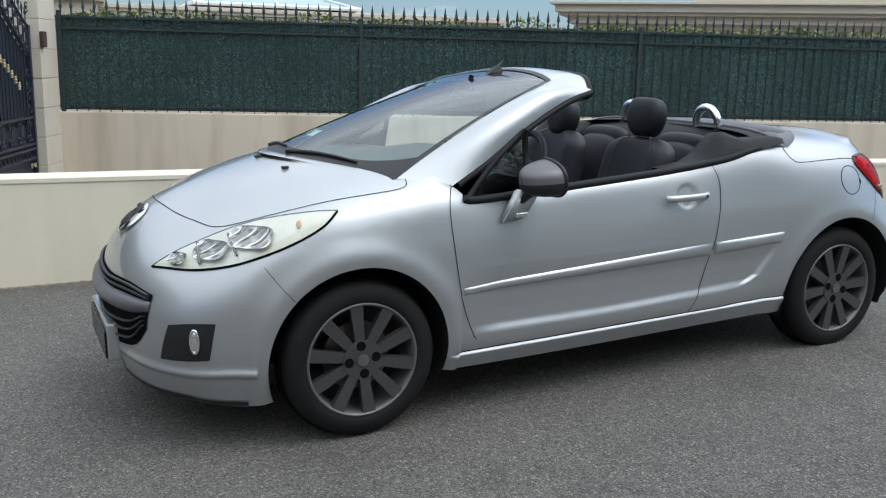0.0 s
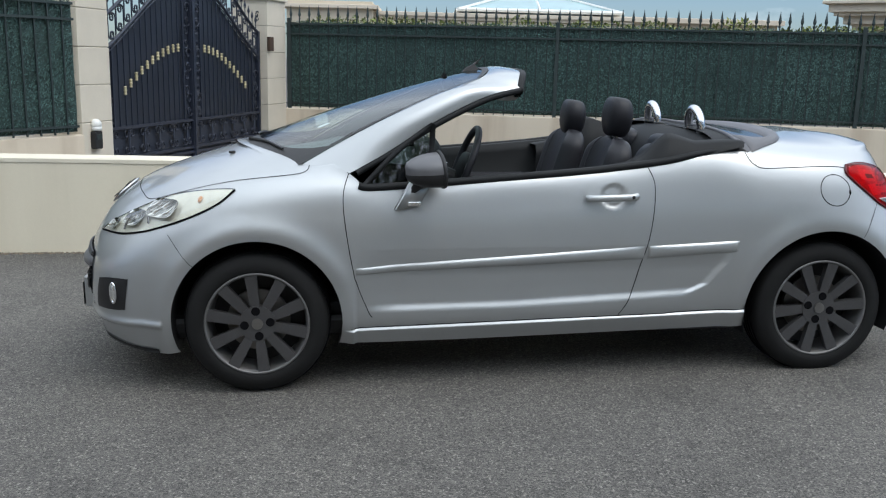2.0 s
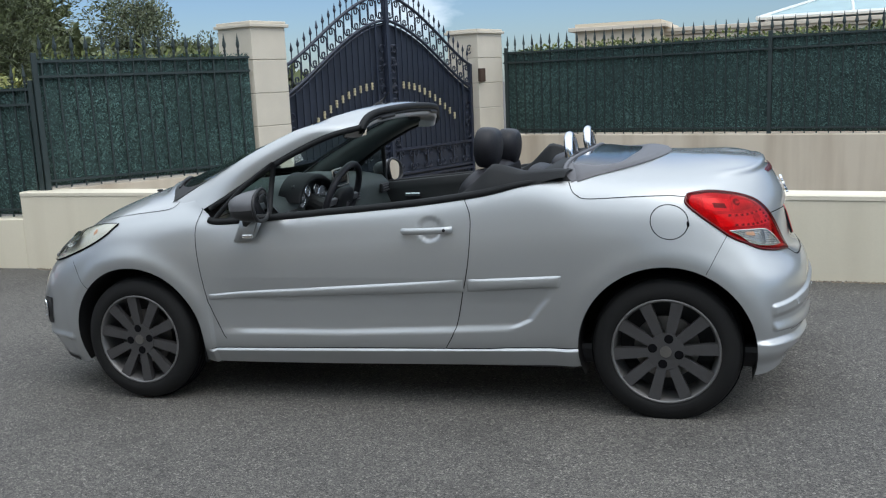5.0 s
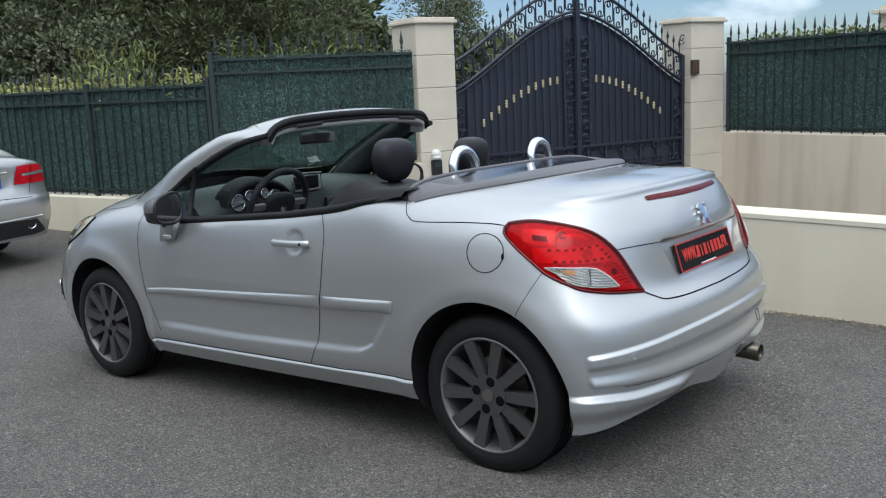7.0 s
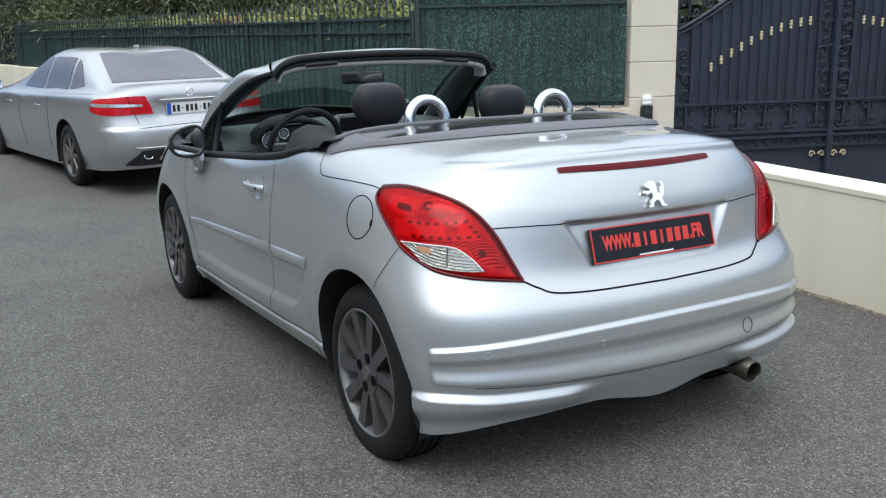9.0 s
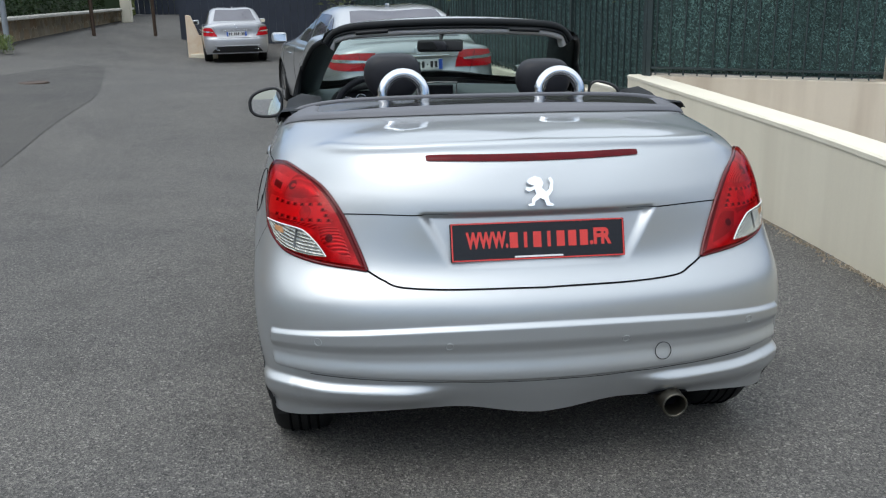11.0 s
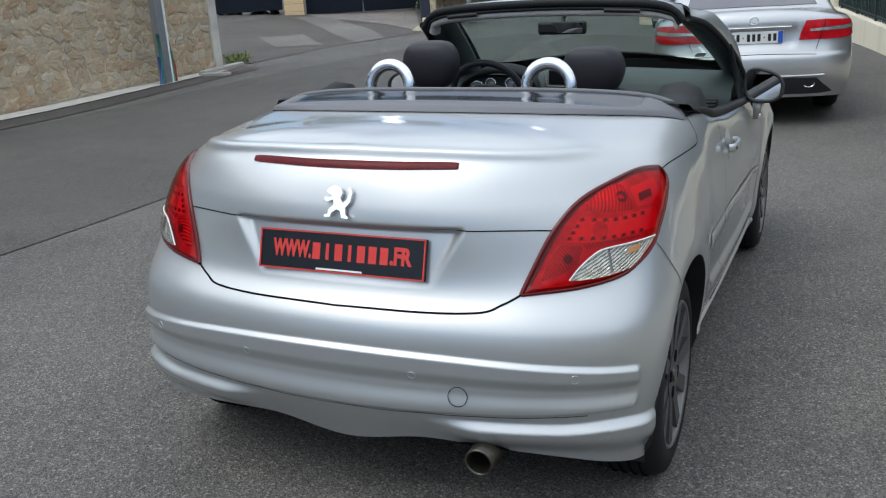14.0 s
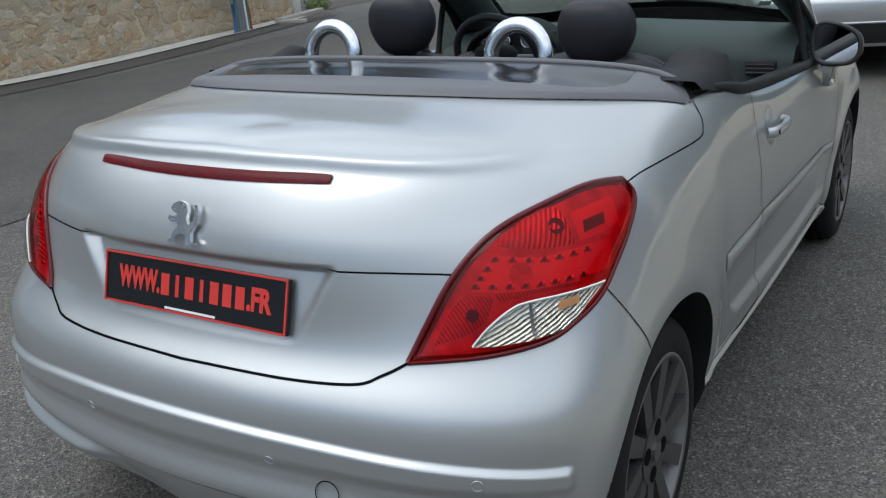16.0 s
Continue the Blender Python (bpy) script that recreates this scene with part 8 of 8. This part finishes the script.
for path in ([(-8.4, -4.0), (-10.8, -4.42), (-13.4, -4.9)], [(-3.6, -5.2), (-6.5, -5.35), (-9, -5.9), (-12, -6.0)], [(1.5, -5.2), (-1, -5.5), (-4, -6.4), (-6.5, -6.6)]):
    pts = smooth_path([(x, y) for x, y in path], 14)
    vs, fs = [], []
    for i, (x, y) in enumerate(pts):
        j = 0.06 * noise.noise((x * 3, y * 3, 2))
        w = 0.0015 + 0.004 * abs(noise.noise((x * 5, 0, 0)))
        for s in (-1, 1):
            vs.append((x, y + j + s * w, ground_z(x, y) + 0.013))
    fs = [(2 * i, 2 * i + 2, 2 * i + 3, 2 * i + 1) for i in range(len(pts) - 1)]
    thing("road_crack", "dark tar-filled crack in the road", "road", data=mesh_of("road_crack", vs, fs, M_TAR), kind="structure")

# ---- planting ----
def leaf_mesh(name, pos, direction, length, width, material, bend=0.3):
    """Many small leaves: each a folded pair of triangles from its stalk to its tip."""
    n = len(pos)
    d = direction / (np.linalg.norm(direction, axis=1, keepdims=True) + 1e-9)
    up = np.cross(d, np.random.default_rng(n).normal(size=(n, 3)))
    up /= np.linalg.norm(up, axis=1, keepdims=True) + 1e-9
    L, Wd = np.asarray(length).reshape(-1, 1), np.asarray(width).reshape(-1, 1)
    v = np.empty((n, 4, 3))
    v[:, 0] = pos
    v[:, 1] = pos + d * L * 0.5 + up * Wd
    v[:, 2] = pos + d * L + np.array((0, 0, -1)) * L * bend * 0.3
    v[:, 3] = pos + d * L * 0.5 - up * Wd
    f = np.arange(4 * n).reshape(-1, 4)
    me = bpy.data.meshes.new(name)
    me.from_pydata(v.reshape(-1, 3).tolist(), [], f.tolist())
    me.materials.append(material)
    return me


M_PINE = leaf_material("pine_needles", (0.044, 0.064, 0.027), (0.15, 0.175, 0.072))
M_FARWOOD = leaf_material("olive_green_needles", (0.06, 0.08, 0.034), (0.16, 0.185, 0.08))
M_OLIVE = leaf_material("grey_green_leaves", (0.075, 0.095, 0.05), (0.18, 0.205, 0.11))
M_HEDGE = leaf_material("hedge_leaves", (0.022, 0.045, 0.014), (0.05, 0.085, 0.028))
M_REED = leaf_material("variegated_leaves", (0.16, 0.19, 0.05), (0.42, 0.42, 0.14))
M_SHOOT = leaf_material("yellow_green_shoots", (0.10, 0.14, 0.03), (0.22, 0.24, 0.06))
M_REDLEAF = leaf_material("red_leaves", (0.26, 0.03, 0.03), (0.40, 0.06, 0.05))
M_BARK = mat("bark", (0.06, 0.045, 0.032), rough=0.95, var=0.35, scale=8, fine=40, bump=0.8, depth=0.02)
M_GRASS = leaf_material("verge_grass", (0.09, 0.14, 0.03), (0.20, 0.24, 0.07))


def build_tree(name, label, x, y, z, height, radius, leaf, seed, count=9000, lean=0.0, low=0.12, size=(0.22, 0.05)):
    """A tapered trunk with limbs, and a crown of leaf clumps with an uneven outline."""
    rng = np.random.default_rng(seed)
    t = thing(name, label, "tree", pose(x, y, z))
    top_ = np.array((lean, lean * 0.5, height * 0.92))
    spine = [top_ * k + np.array((0.15 * math.sin(3 * k + seed), 0.15 * math.cos(4 * k + seed), 0)) * k for k in np.linspace(0, 1, 9)]
    part("trunk", mesh_of("trunk", *tube(spine, [0.05 * height * 0.5 * (1 - 0.85 * k) + 0.02 for k in np.linspace(0, 1, 9)], 9), M_BARK, True), parent=t)
    clumps = []
    limbs = []
    n = 34
    for i in range(n):
        k = low + (1 - low) * (i + rng.random()) / n
        a = i * 2.4 + rng.uniform(-0.4, 0.4)
        reach = radius * (0.35 + 0.85 * math.sin(math.pi * min(1, (1 - k) * 0.85 + 0.12))) * rng.uniform(0.65, 1.15)
        base = top_ * k
        tip = base + np.array((math.cos(a) * reach, math.sin(a) * reach, reach * rng.uniform(0.0, 0.35)))
        mid = base * 0.5 + tip * 0.5 + np.array((0, 0, 0.12 * reach))
        limbs.append(tube([base, mid, tip], [0.035 * (1.2 - k) * height * 0.2 + 0.012, 0.02, 0.008], 5))
        for f in (0.55, 0.8, 1.0):
            clumps.append((base * (1 - f) + tip * f + rng.normal(0, 0.12, 3) * radius * 0.4, reach * 0.28 * rng.uniform(0.7, 1.3) + 0.16 * radius))
    part("branching", mesh_of("branching", *join(*limbs), M_BARK, True), parent=t)
    per = max(20, count // len(clumps))
    pos, dirs = [], []
    for c_, r_ in clumps:
        q = rng.normal(size=(per, 3))
        q /= np.linalg.norm(q, axis=1, keepdims=True)
        rr = rng.uniform(0.35, 1.0, (per, 1)) ** 0.6
        pos.append(c_ + q * rr * r_ * np.array((1, 1, 0.72)))
        dirs.append(q + rng.normal(0, 0.5, (per, 3)) + np.array((0, 0, 0.5)))
    pos, dirs = np.concatenate(pos), np.concatenate(dirs)
    m_ = len(pos)
    part("crown", leaf_mesh("crown", pos, dirs, rng.uniform(0.6, 1.3, m_) * size[0], rng.uniform(0.7, 1.3, m_) * size[1], leaf), parent=t)
    return t


PINES = [(-16.5, 6.0, 8.5, 3.0), (-17.5, 9.6, 9.5, 3.2), (-15.6, 12.6, 8.0, 2.7), (-15.4, 13.9, 7.6, 2.4), (-21.5, 7.5, 11, 3.6), (-20.5, 13.0, 10.5, 3.6), (-18.8, 3.6, 9.0, 3.0), (-24.0, 3.0, 10.0, 3.6)]
for i, (x, y, h, r) in enumerate(PINES):
    build_tree("pine_tree", "tall dark green pine standing behind the fence", x, y, 0.0, h, r, M_PINE, 10 + i, 34000, 0.3 * (i % 3 - 1), 0.06, (0.20, 0.020))
build_tree("garden_tree", "grey-green leafy tree beyond the gate", -20.0, 28.0, 0, 5.5, 1.45, M_OLIVE, 41, 14000, 0.1, 0.3, (0.13, 0.035))
build_tree("garden_tree", "low grey-green tree beyond the gate", -18.2, 29.4, 0, 3.6, 1.5, M_OLIVE, 42, 9000, 0.1, 0.3, (0.13, 0.035))
build_tree("garden_tree", "rounded grey-green bush tree behind the fence", -14.2, 6.9, 0, 3.4, 1.3, M_OLIVE, 43, 9000, 0.0, 0.25, (0.12, 0.035))
for i, (x, y, h, r) in enumerate(((-5.0, -14.2, 8.0, 2.2), (-1.5, -14.0, 9.0, 3.0), (4.0, -14.5, 8.5, 3.0), (9.5, -13.5, 8.0, 2.8), (14.5, -12.0, 8.5, 3.0))):
    build_tree("pine_tree", "tall pine standing behind the stone wall", x, y, 0.0, h, r, M_PINE, 60 + i, 14000, 0.2 * (i % 3 - 1), 0.2, (0.24, 0.028))
for x, y, h, lean, seed in ((-23.0, -23.6, 11.4, 0.9, 71), (-25.2, -22.4, 11.8, -0.8, 72), (-28.0, -20.4, 12.4, 0.6, 73)):
    build_tree("umbrella_pine", "tall bare-trunked pine with a small flat crown beyond the road", x, y, 0.0, h, 2.0, M_PINE, seed, 7000, lean, 0.70, (0.26, 0.03))
# backdrop of dark wood far behind the pines
bd = []
rng = np.random.default_rng(7)
n = 52000
a = rng.uniform(math.radians(118), math.radians(196), n)
d = rng.uniform(30, 40, n)
zz = rng.uniform(0, 1, n) ** 0.8 * (8.5 + 2.0 * np.sin(a * 9) + 1.2 * np.sin(a * 23 + 1)) * np.interp(np.degrees(a), (117, 126, 133, 135, 136.5, 138.5), (0.20, 0.24, 0.28, 0.36, 0.55, 1.0))
pos = np.c_[4 + d * np.cos(a), d * np.sin(a), zz]
pos[:, 0] -= np.where(pos[:, 1] < 1.5, 17.0, 0.0)      # clear of the street
tagged(new("far_woods", leaf_mesh("far_woods", pos, rng.normal(size=(n, 3)) + (0, 0, 0.4), rng.uniform(0.35, 0.7, n), rng.uniform(0.10, 0.22, n), M_FARWOOD)), "dark evergreen wood closing the view beyond the fence", "trees", kind="stuff")


def planting(name, label, a, b, depth, z0, z1, count, material, length, width, seed, droop=0.5, spread=0.6, rough_top=0.1):
    """A run of leaves between two points in plan."""
    rng = np.random.default_rng(seed)
    a, b = np.array(a, float), np.array(b, float)
    d = (b - a) / np.linalg.norm(b - a)
    side = np.array((-d[1], d[0]))
    t, s = rng.uniform(0, 1, count), rng.random(count) * depth
    p = a + np.outer(t, b - a) + np.outer(s, side)
    ln = np.linalg.norm(b - a)
    top_ = z1 + rough_top * np.array([noise.noise((k * ln * 1.7, seed, 0)) + 0.6 * noise.noise((k * ln * 5.1, seed, 3)) for k in t])
    z = z0 + (top_ - z0) * rng.uniform(0, 1, count) ** 0.7
    g = np.array([ground_z(*q) for q in p])
    dr = np.c_[rng.normal(0, spread, count), rng.normal(0, spread, count), rng.uniform(0.4, 1.2, count)]
    me = leaf_mesh(name, np.c_[p, z + 0 * g], dr, rng.uniform(0.6, 1.25, count) * length, rng.uniform(0.7, 1.2, count) * width, material, droop)
    return tagged(new(name, me), label, "plants", kind="stuff")


sd = (math.cos(radians(S_HEAD)), math.sin(radians(S_HEAD)))
P0 = np.array((-3.63, 2.72))


def s_at(k, off=0.0):
    return tuple(P0 + np.array(sd) * k + np.array((sd[1], -sd[0])) * off)


planting("reed_border", "variegated yellow-green grassy border plants behind the street fence", s_at(0.1), s_at(7.5), -0.5, 1.0, 1.64, 4200, M_REED, 0.22, 0.015, 3, 1.2, 0.5, 0.12)
planting("reed_border", "yellow-green grassy plants further along the fence", s_at(7.5), s_at(14), -0.6, 1.0, 1.66, 2200, M_SHOOT, 0.24, 0.016, 4, 1.0, 0.5, 0.12)
planting("tall_shoots", "tall thin green shoots behind the fence", s_at(0.9), s_at(2.2), -0.4, 1.4, 1.95, 260, M_SHOOT, 0.22, 0.012, 5, 0.8, 0.4, 0.2)
planting("red_shrub", "small red-leaved shrub behind the fence", s_at(4.3), s_at(5.2), -0.3, 1.2, 1.66, 200, M_REDLEAF, 0.09, 0.02, 6, 0.3, 0.6, 0.06)
LH = np.array((math.cos(radians(L_HEAD)), math.sin(radians(L_HEAD))))
LA = np.array((-3.40, 2.64)) + np.array((-LH[1], LH[0])) * 0.1
planting("reed_border", "green shoots showing above the angled fence", tuple(LA + LH * 0.1), tuple(LA + LH * (L_LEN - 0.2)), 0.4, 1.4, 1.93, 330, M_SHOOT, 0.14, 0.014, 8, 0.6, 0.5, 0.1)
RH = np.array((math.cos(radians(R_HEAD)), math.sin(radians(R_HEAD))))
RA = np.array((-0.40, 9.02)) + np.array((-RH[1], RH[0])) * 0.12
planting("hedge_tips", "leafy green hedge tips above the screened fence", tuple(RA + RH * 0.1), tuple(RA + RH * 15.6), 0.5, 1.5, 1.92, 9000, M_SHOOT, 0.075, 0.018, 9, 0.3, 0.7, 0.11)
planting("hedge_tips", "dark green hedge leaves behind the screened fence", tuple(RA + RH * 0.1), tuple(RA + RH * 15.6), 0.5, 1.2, 1.86, 9000, M_HEDGE, 0.07, 0.02, 12, 0.3, 0.7, 0.10)


def hedge(name, label, a, b, depth, h, count, seed, leaf, size=0.11):
    """A clipped hedge: a dark core with leaves all over its faces."""
    rng = np.random.default_rng(seed)
    a, b = np.array(a, float), np.array(b, float)
    ln = np.linalg.norm(b - a)
    head = math.degrees(math.atan2(b[1] - a[1], b[0] - a[0]))
    z = ground_z(*a) + 0.0
    t = thing(name, label, "hedge", along((a[0], a[1], z), head), kind="stuff")
    part("core", boxm((ln / 2, depth / 2, h / 2), (ln - 0.2, abs(depth) - 0.24, h - 0.2), 0.05), M_HEDGE, t)
    x, k = rng.uniform(0, ln, count), rng.uniform(0, 1, count)
    face = rng.integers(0, 3, count)
    sg = math.copysign(1, depth)
    y = np.where(face == 0, 0.05 * sg, np.where(face == 1, depth - 0.05 * sg, rng.random(count) * depth))
    zz = np.where(face == 2, h - 0.08, k * h)
    bump = np.array([0.10 * noise.noise((p * 1.5, q * 1.5, seed)) for p, q in zip(x, zz)])
    y = y + np.where(face == 0, -1, 1) * sg * bump
    zz = zz + np.where(face == 2, bump, 0)
    nrm_ = np.c_[rng.normal(0, 0.6, count), sg * np.where(face == 0, -1, np.where(face == 1, 1, 0)) + rng.normal(0, 0.5, count), np.where(face == 2, 1, 0.2) + rng.normal(0, 0.5, count)]
    part("leaves", leaf_mesh("leaves", np.c_[x, y, zz], nrm_, rng.uniform(0.6, 1.3, count) * size, rng.uniform(0.7, 1.2, count) * size * 0.32, leaf), parent=t)


hedge("clipped_hedge", "tall dense dark green hedge on the low stone wall", (-34.3, -9.35), (-18.4, -9.35), -0.7, 4.2, 34000, 21, M_HEDGE, 0.10)
hedge("clipped_hedge", "bright green hedge at the end of the street", (-40.5, -9.4), (-34.6, -8.6), -1.2, 3.0, 15000, 22, M_SHOOT, 0.10)
hedge("clipped_hedge", "dark hedge beside the navy drive fence", (-26.5, -19), (-20.8, -11.6), 1.5, 5.0, 18000, 23, M_HEDGE, 0.12)
planting("weeds", "green weeds by the gutter", (-9.5, -9.9), (-8.95, -9.25), 0.35, 0.08, 0.24, 600, M_GRASS, 0.13, 0.007, 31, 0.8, 0.5, 0.08)
planting("weeds", "grassy weeds at the corner of the drive", (-16.6, -8.2), (-17.6, -8.4), -0.5, 0.25, 0.55, 500, M_GRASS, 0.2, 0.012, 32, 0.8, 0.5, 0.1)
planting("weeds", "grass tufts at the edge of the drive", (-9.2, -10.6), (-11, -12), 0.8, 0.1, 0.35, 500, M_GRASS, 0.2, 0.015, 33, 0.8, 0.5, 0.08)

# ---- houses behind the retaining wall ----
M_HOUSE = mat("cream_house_wall", (0.62, 0.54, 0.42), rough=0.85, var=0.06, scale=1.5, fine=40)
M_CORNICE = mat("cornice_plaster", (0.66, 0.58, 0.47), rough=0.8, var=0.06, scale=2)
M_SKYLIGHT = mat("roof_glass", (0.26, 0.40, 0.42), rough=0.12, var=0.12, scale=2, bump=0, spec=0.6)
M_RIB = mat("skylight_rib", (0.72, 0.74, 0.72), rough=0.5)


def house(name, label, m, size, z1, steps):
    h = thing(name, label, "house", m)
    w, d = size
    part("wall", boxm((w / 2, d / 2, z1 / 2 - 0.5), (w, d, z1 + 1.0)), M_HOUSE, h)
    for k, (a, b, o) in enumerate(steps):
        part("cornice", boxm((w / 2, d / 2, (a + b) / 2), (w + 2 * o, d + 2 * o, b - a), 0.01), M_CORNICE, h)
    return h


A = pose(-0.2, 20.4, 0, 0, 0, -5)
hA = house("house", "cream flat-roofed house with a glass pyramid skylight", A, (8.2, 7), 2.42, ((2.30, 2.40, 0.10), (2.42, 2.50, 0.16), (2.50, 2.60, 0.22)))
part("wall", boxm((10.4, 4.0, 1.0), (4.6, 6.0, 3.1)), M_HOUSE, hA)
part("cornice", boxm((10.4, 4.0, 2.6), (4.9, 6.3, 0.14), 0.01), M_CORNICE, hA)
part("wall", boxm((0.4, 0.3, 1.2), (2.2, 2.0, 3.2)), M_HOUSE, hA)
part("cornice", boxm((0.4, 0.3, 2.66), (2.5, 2.3, 0.10), 0.01), M_CORNICE, hA)
ap = Vector((5.95, 2.3, 3.42))
cs = [Vector((3.75, 0.2, 2.72)), Vector((8.15, 0.2, 2.72)), Vector((8.15, 4.5, 2.72)), Vector((3.75, 4.5, 2.72))]
sk = part("skylight", mesh_of("skylight", [*cs, ap], [(0, 1, 4), (1, 2, 4), (2, 3, 4), (3, 0, 4)], M_SKYLIGHT), parent=hA, label="blue-green glass pyramid skylight")
for i in range(4):
    part("rib", mesh_of("rib", *tube([cs[i], ap], 0.05, 6), M_RIB), parent=sk)
    part("rib", mesh_of("rib", *tube([cs[i], cs[(i + 1) % 4]], 0.06, 6), M_RIB), parent=sk)
part("rib", mesh_of("rib", *tube([(cs[0] + cs[1]) / 2, ap], 0.035, 6), M_RIB), parent=sk)
B = pose(12.4, 15.9, 0, 0, 0, -42)
hB = house("house", "cream house with heavy stepped eaves above the fence", B, (14, 9), 2.35, ((2.30, 2.42, 0.15), (2.42, 2.60, 0.32), (2.60, 2.68, 0.50), (2.68, 2.86, 0.60), (2.86, 2.93, 0.72)))
part("upper_wall", boxm((8.2, 4.6, 3.3), (11.0, 7.0, 0.9)), M_HOUSE, hB)
part("cornice", boxm((8.2, 4.6, 3.8), (11.6, 7.6, 0.14), 0.01), M_CORNICE, hB)
for x in (2.2, 5.6, 9.0):
    wdw = part("window", boxm((x, -0.02, 1.3), (1.2, 0.08, 1.4), 0.01), M_CORNICE, hB)
    part("pane", boxm((x, -0.065, 1.3), (1.0, 0.02, 1.2)), M_TINT, wdw)
